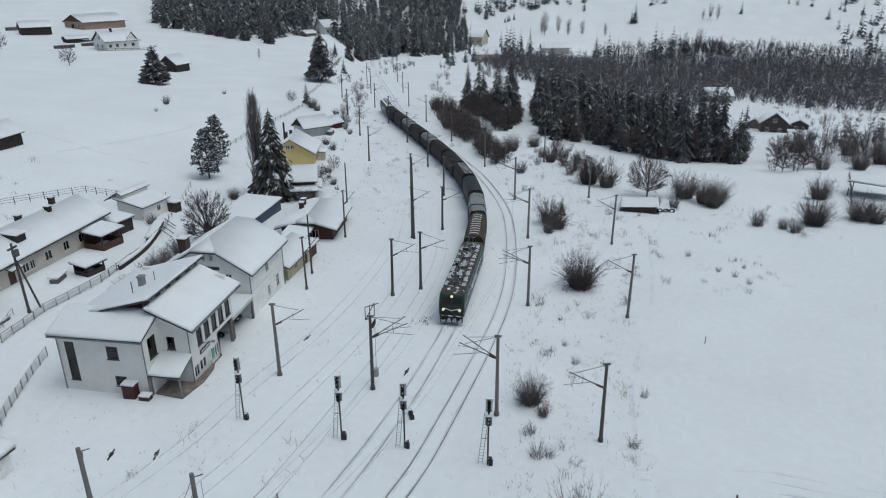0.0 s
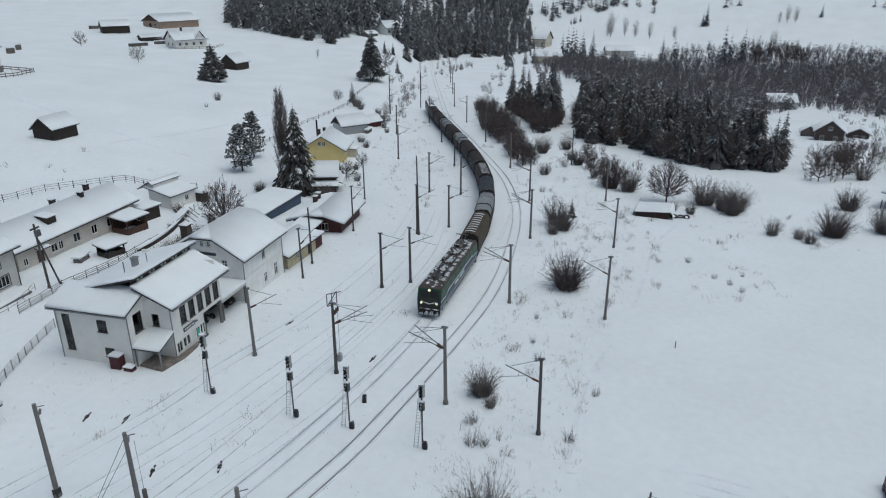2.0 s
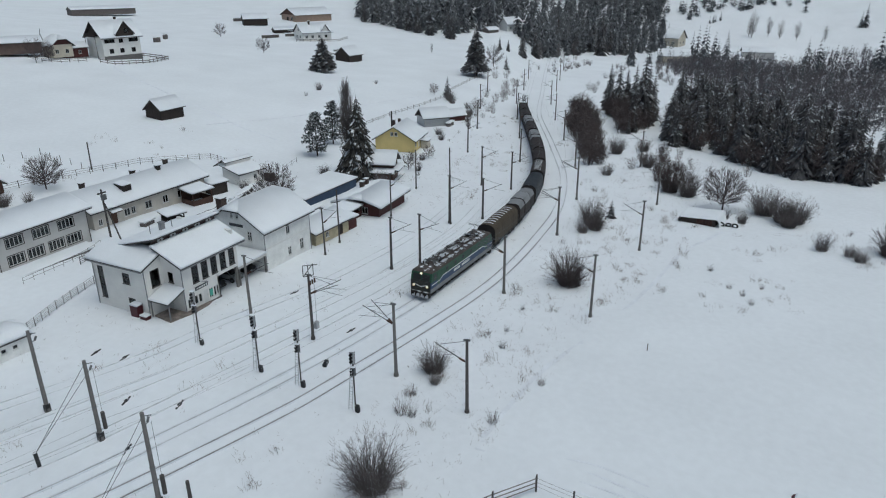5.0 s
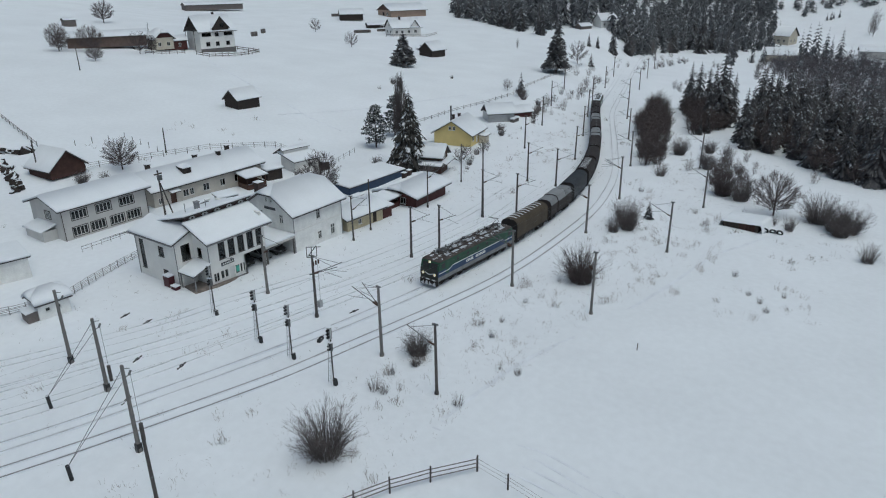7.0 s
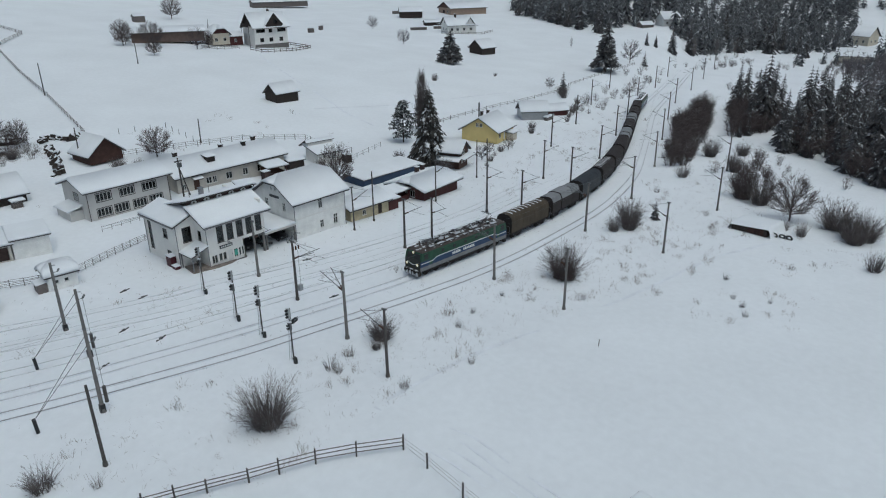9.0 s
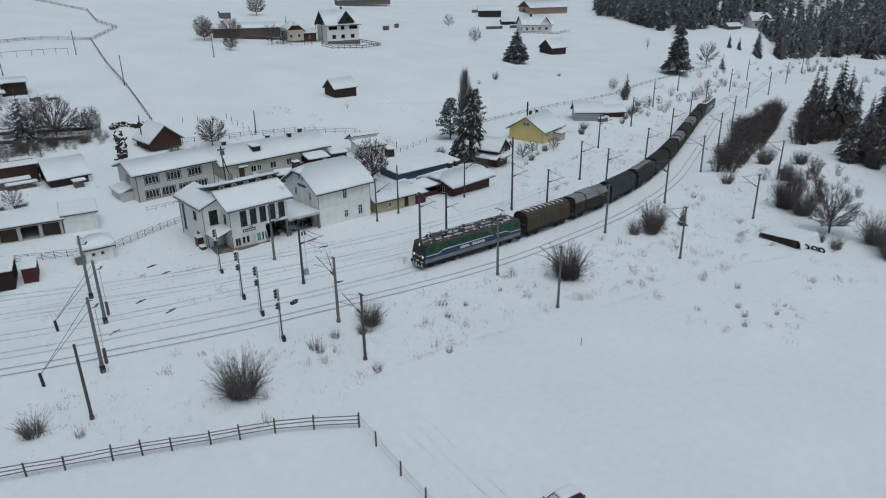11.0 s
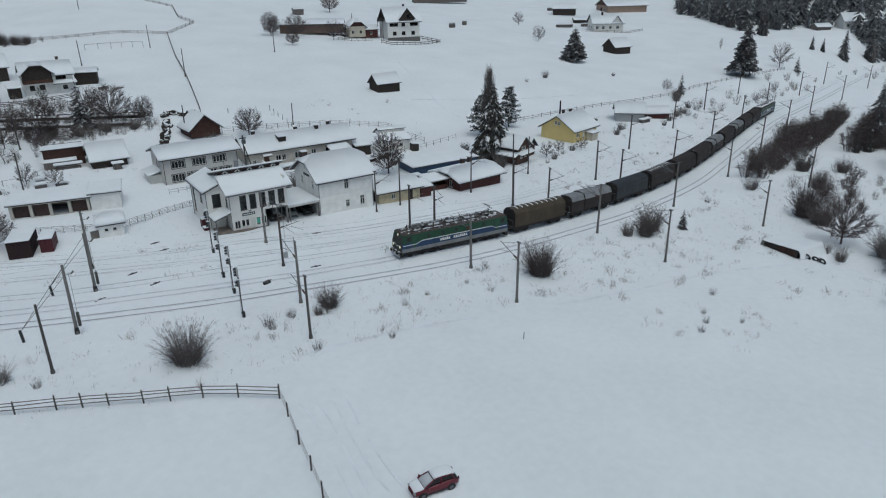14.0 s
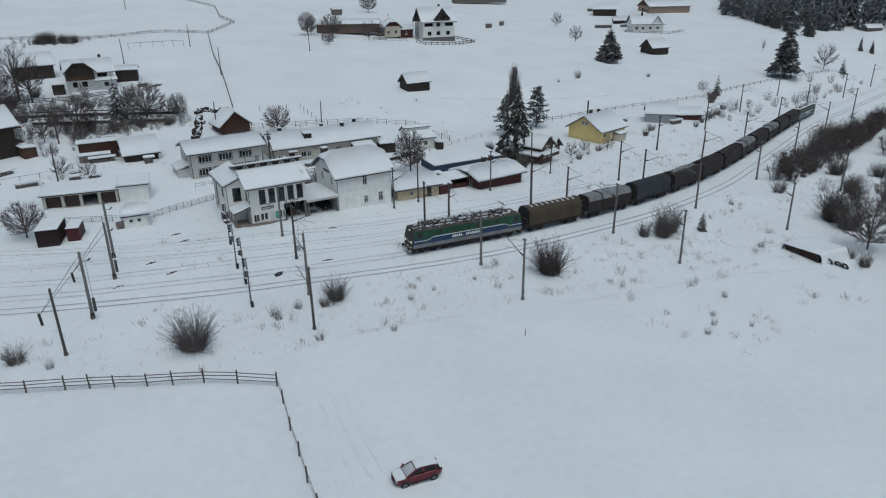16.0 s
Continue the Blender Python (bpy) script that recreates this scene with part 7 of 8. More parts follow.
def crown_mesh(rng, h, r, fork, n, thick, trunk, twigs=9):
    """A trunk whose limbs leave at rising heights and bow outwards to a rounded outline, with forks and fine twigs."""
    bm = B()
    mid, rz = (h + fork) / 2, (h - fork) / 2
    tube(bm, (0, 0, -0.4), (0, 0, fork), trunk, trunk * 0.85, n=7, cap=False)
    tube(bm, (0, 0, fork), (0, 0, mid), trunk * 0.85, trunk * 0.45, n=6, cap=False)
    tube(bm, (0, 0, mid), (0, 0, h * 0.97), trunk * 0.45, 0.01, n=5, cap=False)

    def limb(p, tip, w0, deep):
        c = p.lerp(tip, 0.5) + Vector((rng.gauss(0, 0.04) * r, rng.gauss(0, 0.04) * r, -0.06 * (tip - p).length))
        last = p
        for j in range(1, 5):
            f = j / 4
            e = p * (1 - f) ** 2 + c * 2 * f * (1 - f) + tip * f * f
            tube(bm, last, e, w0 * (1.15 - 0.25 * j + 0.1), w0 * (1.0 - 0.22 * j), n=3, cap=False)
            d = (e - last).normalized()
            if j > 1:
                for _ in range(twigs if deep else twigs // 2):
                    o = last.lerp(e, rng.random())
                    side = Vector((rng.gauss(0, 1), rng.gauss(0, 1), rng.gauss(0.2, 0.7))).normalized()
                    spike3(bm, o, o + (d * 0.9 + side * 0.7).normalized() * r * rng.uniform(0.1, 0.24), thick * 0.4)
                if deep and j < 4:
                    for _ in range(2):
                        side = Vector((rng.gauss(0, 1), rng.gauss(0, 1), rng.gauss(0.1, 0.6))).normalized()
                        limb(e, e + (d + side * 0.7).normalized() * (tip - e).length * rng.uniform(0.7, 1.0), w0 * 0.5, False)
            last = e

    for i in range(n):
        a, w = 2.4 * i + rng.uniform(-0.4, 0.4), -0.75 + 1.7 * (i + rng.random()) / n
        q = math.sqrt(max(0.03, 1 - w * w)) * rng.uniform(0.82, 1.05)
        tip = Vector((math.cos(a) * q * r, math.sin(a) * q * r, mid + rz * w * rng.uniform(0.92, 1.0)))
        z = fork * 0.9 + max(0.0, tip.z - fork) * rng.uniform(0.15, 0.5)
        limb(Vector((0, 0, z)), tip, thick, True)
    return bm


R = random.Random(11)
# bare bushes: four patterns, each copied
BUSH = []
for i, (h, r, n, mt) in enumerate(((5.2, 3.0, 260, TWIGDARK), (4.6, 2.7, 190, TWIG), (3.0, 1.8, 100, TWIG), (1.6, 1.0, 30, TWIG))):
    b = ob_of("bush", round_bush(random.Random(20 + i), h, r, (340, 300, 130, 40)[i], (0.022, 0.019, 0.017, 0.013)[i], (12, 12, 9, 4)[i]), mt)
    BUSH.append((tagged(b, ("dense dark leafless bush rising from the snow", "leafless brown bush in the snow", "small leafless bush in the snow", "low twiggy shrub poking through snow")[i], "bush", "leafless bushes"), h))


FIRST = set()


def plant(idx, x, y, h, rz=0, wide=1.0):
    ob, bh = BUSH[idx]
    m = pose(x, y, gz(x, y) - 0.05, 0, 0, rz)
    s = 1.08 * h / bh
    wide *= 1.08
    if idx not in FIRST:
        FIRST.add(idx)
        c = ob
        c.matrix_basis = m
    else:
        c = copy_thing(ob, m)
    c.scale = (s * wide, s * wide, s)
    return c


for idx, x, y, h in ((0, 13.6, -17.4, 5.4), (1, -15.6, -11.6, 3.3), (1, -33.4, -15.2, 5.0), (1, 41.2, -13.4, 5.0), (1, 38.6, -14.6, 3.6), (2, 36.0, -13.2, 3.0), (1, 64.8, -39.8, 5.8), (1, 61, -42.8, 5.4),
                     (1, 58.5, -44.0, 4.0), (1, 61.5, -45.0, 5.2), (0, 73.2, -21.6, 6.6), (1, 71.6, -25.3, 5.8), (1, 92, -13.6, 4.2), (2, 97.1, -11.6, 3.2),
                     (2, 79.3, -6.9, 3.2), (3, 63.3, -8.3, 1.6), (2, 46, -52.6, 2.3), (2, 47.1, -48.8, 3.4), (0, 49.3, -58.7, 5.2), (2, 44.0, -54.0, 2.6), (1, 53.5, -67.7, 5.4), (1, 52.1, -69.9, 4.4), (1, 68, -66, 5),
                     (2, 96.7, -76.7, 5), (1, 106.7, -94, 6.4), (1, 98, -85.4, 5.6), (1, 121, -78.4, 5), (1, 119, -91, 5.6), (2, 100, 0, 3.2), (1, 110.6, -9.2, 3.8), (1, 104, -3.7, 5), (2, 58, -33.5, 2.2), (2, 56.8, -36.5, 2.8), (3, 3.0, -14.6, 0.9), (3, -3.5, -15.0, 1.0), (3, -7.4, -16.0, 1.2), (3, -21.1, -20.4, 1.5), (3, -23.6, -12.3, 1.9), (3, -12.9, -22.3, 1.2), (3, 21, -38.8, 1.2), (3, 23, -37.0, 1.0), (3, 18.5, -40, 1.1), (3, 25, -41, 0.9), (3, 29, -34, 1.2),
                     (2, -50.0, -8.4, 2.6), (3, -47.0, -11.5, 1.4), (3, -23.5, -13.4, 1.5), (3, -20.4, -11.8, 1.4), (2, -17.5, -12.8, 1.6), (3, 57, 29, 1.4), (2, 61, 31, 2.0), (3, 66, 33.5, 1.6), (2, 70.5, 35, 2.0),
                     (2, 92, 40.5, 2.6), (2, 97.5, 44, 2.4), (2, 118.6, 44.9, 2.2), (2, 125.6, 47.9, 2.4), (2, 130.9, 49.5, 2.6), (2, 138.4, 53.6, 2.6), (2, 112.8, 42, 2), (2, 142, 61, 3), (1, 146, 64, 3.8), (2, 29, 52.6, 2.2), (2, 33, 55, 2.0), (3, 27, 60, 1.8),
                     (2, 26, 44, 2.2), (1, -3, 77, 2.6), (2, 0.5, 75.5, 2.2), (1, 45.6, 31.6, 3.4), (2, 44.5, 30, 2.4), (1, 46.5, 46, 2.6), (3, 109, 97, 1.6), (2, 120, 100, 3), (2, 150, 96, 1.5), (0, -37.5, 230, 4.6), (0, -33.5, 229.5, 4.8), (0, -29.5, 229, 4.2), (0, -35.5, 231.5, 5), (0, -25.8, 228.5, 3.8), (1, -40.5, 106, 3.4), (1, -33, 98, 3.2), (1, -47, 112, 3.6), (1, -28, 95, 2.8), (1, -22, 96.5, 2.8), (1, -16, 95.5, 2.4), (1, -49, 128, 4), (1, -43, 139, 3.6), (2, 4.5, 40.5, 2.4), (1, 8, 40.5, 2.8), (1, 11, 41, 3.0), (2, 14, 41.5, 2.6), (1, 17, 41, 3.2), (1, 2, 40, 3.0), (1, -1, 38.8, 2.8), (1, 5, 38, 3.2)):
    plant(idx, x, y, h, R.uniform(0, 360), R.uniform(0.9, 1.15))

# leafless trees: a wide dense one, a dark oval one, a loose tall one, a slim birch and a small open one
TREES = []
for i, (h, r, fork, n, th, tr, tw, mt, lab) in enumerate(((8.0, 4.2, 0.9, 52, 0.05, 0.17, 9, TWIGDARK, "leafless deciduous tree with a dense rounded crown"),
                                                          (9.0, 3.5, 0.8, 58, 0.05, 0.17, 9, TWIGDARK, "dark leafless tree with a tall oval crown"),
                                                          (12.0, 4.8, 2.4, 30, 0.065, 0.26, 8, TWIGDARK, "large loose leafless tree with long upright limbs"),
                                                          (12.0, 1.7, 0.8, 30, 0.045, 0.12, 6, TWIG, "slim leafless birch on the snowy slope"),
                                                          (7.0, 3.0, 0.7, 26, 0.045, 0.12, 8, TWIGDARK, "small open leafless tree in the snow"))):
    t = thing("bare_tree", lab, "bare tree", pose(0, 0, 0), "leafless trees")
    part("crown", crown_mesh(random.Random(40 + i), h, r, fork, n, th, tr, tw), mt, t)
    TREES.append((t, h))
started = set()
for i, x, y, h in ((0, 64.5, -32.6, 8.4), (1, 21.6, 38.6, 9.4), (0, 6.4, 79.0, 6.9), (0, -19.9, 100.9, 10.3), (1, -11.9, 102.9, 6.4), (4, -14.2, 102.8, 5.6), (2, -47.0, 137.0, 15.5), (2, -52.5, 131.0, 12), (2, -44, 133, 12), (0, -50, 124, 8.5), (4, -44.7, 108.5, 6), (4, -40, 104, 6), (4, -31, 113, 6), (4, -34, 119, 5), (4, -22, 118, 5), (4, -49, 97, 7), (0, -48.3, 34.1, 6.2),
                   (0, -35.6, 96.0, 8.7), (4, -43.2, 92, 6.2), (4, -37.4, 90.7, 4.0), (4, -24.2, 106.4, 9.5), (4, -29.8, 93.1, 3.6), (4, -28, 145, 4.4), (4, -31, 135, 4.0), (2, -51, 112, 9), (4, -41, 112, 5.5),
                   (4, -36, 84, 5), (4, -41.5, 66, 4.5), (4, -37, 62, 4.2), (1, 59.6, 200, 10), (0, 68, 194, 9.5), (4, 62, 203, 8), (0, 59.5, 177.5, 5.6), (4, 80, 184, 8.5), (1, 86, 186, 6.5), (0, 126, 284, 10.5), (4, 225, 240, 8), (3, 262, 130, 6), (4, 186, 178, 8),
                   (4, 152, 73, 4.5), (4, 60.5, 33.2, 4.2), (4, 66.5, 35.5, 3.4), (4, 73, 34.5, 3.8), (4, 243.9, 87.5, 11.1), (3, 361.7, 103.3, 13.6), (3, 385.3, 98.4, 12.6), (3, 401.6, 92.5, 14), (4, 103, -68.5, 7.3), (1, 96.6, -72.5, 7.2), (4, 112.4, -77, 8.4), (3, 118, -84.6, 10.6), (4, 105.7, -89.3, 8.3), (4, 91.7, -66.3, 6.1),
                   (3, 602.6, -8, 25.9), (3, 606.3, -5.3, 19), (3, 614.2, -20.4, 20.1), (3, 614, -29.8, 18.8), (3, 619.7, -43.1, 18.3), (3, 628.1, -65.4, 15.2), (3, 586.1, -144.4, 24.9), (3, 673.3, -169.3, 18.5), (3, 673.9, -176.7, 17.3), (3, 672.1, -162.2, 13.6), (0, 568.3, -151.8, 18.2), (0, 568.8, -164.4, 15), (1, 563.4, -128.3, 16.9)):
    t, bh = TREES[i]
    if i in started:
        put(t, x, y, h / bh, R.uniform(0, 360))
    else:
        started.add(i)
        place_first(t, x, y, h / bh, R.uniform(0, 360))


def poplar(x, y, h):
    t = thing("poplar", "tall narrow leafless poplar with upright twigs", "poplar tree", pose(x, y, gz(x, y)))
    part("trunk", tube(B(), (0, 0, -0.4), (0, 0, h * 0.8), 0.28, 0.05, n=8), BARK, t)
    rng, bm = random.Random(3), B()
    for i in range(520):
        f = rng.random() ** 0.85
        z = h * (0.04 + 0.84 * f)
        a = rng.uniform(0, 6.283)
        wide = 3.0 * (0.5 + 1.1 * f) * (1 - f) ** 0.6 + 0.3
        k = rng.uniform(0.2, 1.0)
        p = Vector((math.cos(a) * wide * k * 0.55, math.sin(a) * wide * k * 0.55, z))
        d = Vector((math.cos(a) * 0.16, math.sin(a) * 0.16, 1)).normalized()
        grow(bm, rng, p, d, h * rng.uniform(0.10, 0.17) * (1.1 - 0.6 * f), 0.035, 1, 0.3, 4, 0.08)
        if i % 3 == 0:
            tube(bm, (0, 0, z - wide * 1.1), p, 0.05, 0.03, n=3, cap=False)
    part("crown", bm, TWIG, t)


poplar(50.4, 42.2, 20.8)

# conifers that stand alone
SP = spruce("spruce", random.Random(1), 15.0, 4.6, 34, 22, "tall spruce with snow-laden drooping boughs", "", SNOWFIR, droop=0.62, low=0.05, slim=0.5)
place_first(SP, 48.8, 38.6, 1.18, 20)
SP2 = spruce("spruce", random.Random(2), 14.0, 5.6, 24, 17, "broad fir standing alone in the snowy meadow", "", NEEDLE, droop=0.12, low=0.14, slim=0.7)
place_first(SP2, 158.0, 125.0, 1.0, 0)
BIGFIR = spruce("spruce", random.Random(5), 22.0, 5.8, 30, 16, "great dark spruce at the meadow's edge", "meadow spruces", NEEDLE, droop=0.22, slim=0.7, low=0.17)
place_first(BIGFIR, 206.0, 80.0, 1.0, 0)
put(BIGFIR, 210.5, 82.8, 0.86, 130)
SMALL = spruce("spruce", random.Random(6), 7.0, 1.7, 13, 9, "small young spruce in the snow", "young spruces", NEEDLE, droop=0.25)
place_first(SMALL, 153.5, 68.4, 1.0, 0)
put(SMALL, 46.8, -15.4, 0.52, 60)
put(SMALL, 252, 84, 1.0, 80)
ivy = put(SMALL, -26.4, 100.4, 1.8, 140)
ivy.scale = (1.7, 1.7, 1.75)


def pine(x, y, h, r, seed):
    """A pine: bare lower trunk and loose clumps of needles."""
    rng = random.Random(seed)
    t = thing("pine", "snow-dusted pine with an open rounded crown", "pine tree", pose(x, y, gz(x, y)), "pines by the lane")
    part("trunk", tube(B(), (0, 0, -0.4), (0, 0, h * 0.95), 0.2, 0.04, n=7), BARK, t)
    bm, limbs = B(), B()
    for i in range(64):
        f = 0.09 + 0.89 * (i + rng.random()) / 64
        a = 2.4 * i + rng.uniform(-0.5, 0.5)
        ln = r * (1.08 - 0.86 * abs(f - 0.34) / 0.66 if f > 0.34 else 0.7 + 1.5 * (f - 0.09)) * rng.uniform(0.72, 1.1)
        d = Vector((math.cos(a), math.sin(a), rng.uniform(-0.05, 0.4)))
        o = Vector((0, 0, h * f * 0.96))
        tube(limbs, o, o + d * ln * 0.8, 0.05, 0.02, n=3, cap=False)
        for c in range(4):
            q = o + d * ln * (0.35 + 0.2 * c) + Vector((rng.gauss(0, 0.12), rng.gauss(0, 0.12), 0.1))
            for _ in range(15):
                v = (Vector((rng.gauss(0, 1), rng.gauss(0, 1), rng.gauss(0.15, 0.6))) + d * 0.5).normalized() * rng.uniform(0.35, 0.8)
                w = v.cross(Vector((rng.gauss(0, 1), rng.gauss(0, 1), rng.gauss(0, 1)))).normalized() * 0.12
                bm.faces.new([bm.verts.new(p) for p in (q, q + v * 0.55 + w, q + v, q + v * 0.55 - w)])
    part("limbs", limbs, BARK, t)
    part("crown", bm, PINE, t)


pine(60.0, 57.6, 10.5, 3.5, 1)
pine(72.4, 61.6, 10.9, 3.2, 2)

# ---- woods ----
FOREST = []
for i in range(5):
    rng = random.Random(60 + i)
    h = rng.uniform(13, 16)
    FOREST.append(spruce("spruce", rng, h, h * rng.uniform(0.18, 0.23), 22, 12, "dark snow-dusted spruce in the wood beside the line", "spruces of the wood", NEEDLE, low=0.04, droop=0.5, slim=0.75))
used = [False] * 5


def inside(x, y, poly):
    c = False
    for (x0, y0), (x1, y1) in zip(poly, poly[1:] + poly[:1]):
        if (y0 > y) != (y1 > y) and x < (x1 - x0) * (y - y0) / (y1 - y0) + x0:
            c = not c
    return c


def scatter(poly, gap, rng, limit):
    """Places in an outline at least gap apart."""
    xs, ys = [p[0] for p in poly], [p[1] for p in poly]
    out, cell = [], {}
    for _ in range(limit * 30):
        x, y = rng.uniform(min(xs), max(xs)), rng.uniform(min(ys), max(ys))
        if not inside(x, y, poly):
            continue
        k = (int(x / gap), int(y / gap))
        if any((x - u) ** 2 + (y - v) ** 2 < gap * gap for i in (-1, 0, 1) for j in (-1, 0, 1) for u, v in cell.get((k[0] + i, k[1] + j), ())):
            continue
        cell.setdefault(k, []).append((x, y))
        out.append((x, y))
        if len(out) >= limit:
            break
    return out


def plant_spruce(x, y, s, rng):
    i = rng.randrange(5)
    if used[i]:
        put(FOREST[i], x, y, s, rng.uniform(0, 360))
    else:
        used[i] = True
        place_first(FOREST[i], x, y, s, rng.uniform(0, 360))


rng = random.Random(77)
WOOD = [(127.4, -12.1), (122, -15.6), (124.8, -24.3), (110.3, -33.6), (101.5, -40.5), (99.1, -51.4), (100.4, -60.1), (110.9, -62.3), (134.6, -56), (173.5, -42.6), (196.1, -24.7), (186.2, -9.5), (170.7, -7.8), (153.4, -10.1)]
for x, y in scatter(WOOD, 4.1, rng, 285):
    plant_spruce(x, y, rng.uniform(0.6, 1.25) * rng.uniform(0.92, 1.12), rng)
for x, y, s in ((182.1, 16.7, 1.17), (184.9, 11.3, 1.11), (175.2, 12, 1.27), (168.4, 5.2, 1.26), (154.2, -0.1, 1.57), (160.1, -0.5, 1.36), (165.5, -1.5, 1.10), (147.5, 1.3, 0.97), (178, 4.9, 1.16), (138.8, -1.1, 0.48), (135, -0.1, 0.37)):
    plant_spruce(x, y, s, rng)


def joined(name, label, category, pieces, material, smooth=False):
    """Many copies of a mesh joined into one object. pieces: (mesh arrays, x, y, scale, turn)."""
    V, F, n = [], [], 0
    for (v, f), x, y, s, a in pieces:
        c, q = math.cos(a), math.sin(a)
        w = v * s
        V.append(np.column_stack((w[:, 0] * c - w[:, 1] * q + x, w[:, 0] * q + w[:, 1] * c + y, w[:, 2] + gz(x, y) - 0.2)))
        F.extend([tuple(k + n for k in face) for face in f])
        n += len(v)
    me = bpy.data.meshes.new(name)
    me.from_pydata(np.concatenate(V).tolist(), [], F)
    me.materials.append(material)
    return tagged(new(name, me), label, category, kind="stuff")


def arrays(bm):
    bm.verts.index_update()
    v = np.array([p.co[:] for p in bm.verts])
    f = [[q.index for q in face.verts] for face in bm.faces]
    bm.free()
    return v, f


FAR = [arrays(spruce_crown(random.Random(80 + i), 17.0, 3.6, 12, 7, 0.02, 0.55, fine=False)) for i in range(4)]
# the hill forest behind the meadow
RIM = [(376, 250), (358, 205), (345, 178), (358, 158), (378, 154), (392, 133), (380, 116), (366, 106), (410, 106), (455, 101), (500, 97), (548, 93), (601, 84), (700, 84), (772, 95), (772, 140), (600, 185), (500, 195), (470, 290), (420, 272)]
FAR2 = [arrays(spruce_crown(random.Random(180 + i), 17.0, 4.0, 7, 6, 0.02, 0.55, fine=False)) for i in range(4)]
pl = [(FAR[rng.randrange(4)], x, y, rng.uniform(0.95, 1.75), rng.uniform(0, 6)) for x, y in scatter(RIM, 7.0, rng, 640)]
BACK = [(470, 290), (500, 195), (600, 185), (772, 140), (830, 130), (870, 420), (800, 515), (600, 390)]
pl += [(FAR2[rng.randrange(4)], x, y, rng.uniform(1.1, 1.9), rng.uniform(0, 6)) for x, y in scatter(BACK, 11.0, rng, 620)]
SPUR = [(470, 82), (500, 66), (535, 58), (610, 67), (660, 80), (700, 84), (601, 86), (548, 93), (500, 97)]
pl += [(FAR[rng.randrange(4)], x, y, rng.uniform(0.8, 1.4), rng.uniform(0, 6)) for x, y in scatter(SPUR, 7.0, random.Random(31), 90)]
joined("hill_forest", "dense snow-dusted spruce forest on the hillside", "forest", pl, HAZED)
# forest rim: trees told apart
for x, y, s in ((373.7, 231.4, 1.16), (369.9, 239.7, 1.01), (358.3, 203.4, 1.12), (352.3, 193.3, 1.22), (346, 183.1, 1.27), (339.6, 170.7, 1.27), (332.1, 151.3, 1.01), (335.3, 155.4, 1.17), (327, 102.8, 1.12), (364.8, 107.8, 1.27), (312.9, 106.5, 0.51), (309.4, 110.3, 0.52), (437.2, 100.9, 1.31), (457.7, 87.4, 2.13), (491.1, 89, 1.50), (481.4, 75.3, 1.36), (459.1, 64.7, 1.08), (481.8, 100, 1.76), (506.8, 115.8, 1.92), (497.6, 133.9, 1.64)):
    plant_spruce(x, y, s, rng)
# tree groups on the far slope
pl = []
for x, y, h in ((458.9, 19.2, 25.0), (470.7, 14.2, 24.5), (481.6, 17.3, 26.0), (465.5, 23.6, 21.0), (469.2, 8.8, 23.0), (494.8, 2.5, 22.0), (492.9, -58.8, 28.0), (497.0, -61.5, 22.0), (571.6, -119.3, 29.0), (566.5, -117.0, 24.0), (591.2, -143.0, 22.0), (493.1, 12.1, 16.76), (510.2, 9.8, 15.52), (547.9, -52.5, 22.74), (558.4, -65.3, 12.37), (536.7, -104.3, 28.14), (541.5, -100.2, 33.81), (531.4, -108.4, 22.47), (591.1, -134.2, 18.96), (664.2, -96.1, 21.26), (662.4, -92.6, 15.05), (573.8, -201.5, 20.94), (576.6, -206.7, 16.72), (689.6, -202.3, 13.26),
                (641, 31.7, 7.85), (643.1, 28.9, 9.14), (649.3, 23.3, 9.33), (645.9, 27.4, 7.81), (650.7, 51.5, 18.08), (677.9, 64.7, 11.20), (642, 79.1, 18.15), (678.8, 7.6, 11.60), (682.5, 3.7, 13.66), (583.7, -285.9, 18.00), (516.9, -127.5, 19.56), (509.3, -118.8, 15.31), (553.6, -184.9, 16.93)):
    pl.append((FAR[rng.randrange(4)], x, y, h / 17.0, rng.uniform(0, 6)))
for x, y, h in ((531, 62, 21), (540, 66, 18), (571, 62, 20), (580, 70, 22), (486, 41, 17), (478, 44, 14), (395, 51, 16), (402, 55, 13), (437, 41, 14), (428, 46, 12), (512, 52, 18), (550, 56, 16), (600, 66, 20), (590, 60, 15), (497, 50, 12)):
    pl.append((FAR[rng.randrange(4)], x, y, h / 17.0, rng.uniform(0, 6)))
for cx, cy, n, r in ((668, 58, 12, 9), (680, 38, 7, 7), (690, 8, 9, 8), (700, -6, 8, 9), (697.4, 31.1, 12, 12), (716, -29.9, 9, 14), (644.1, -305.2, 16, 15), (613.2, -291, 10, 13), (732.3, -131.6, 8, 13), (789.4, -61, 24, 24), (722, -293.9, 20, 22), (789.1, -205.9, 24, 31), (847.7, -380.1, 50, 56), (761.5, -451.1, 40, 43), (640.8, -391.6, 22, 23), (883.9, -92.5, 60, 53)):
    for _ in range(n):
        pl.append((FAR2[rng.randrange(4)], cx + rng.gauss(0, r), cy + rng.gauss(0, r), rng.uniform(0.5, 1.1), rng.uniform(0, 6)))
joined("far_conifers", "scattered groups of dark conifers on the far snowy slope", "trees", pl, HAZED)
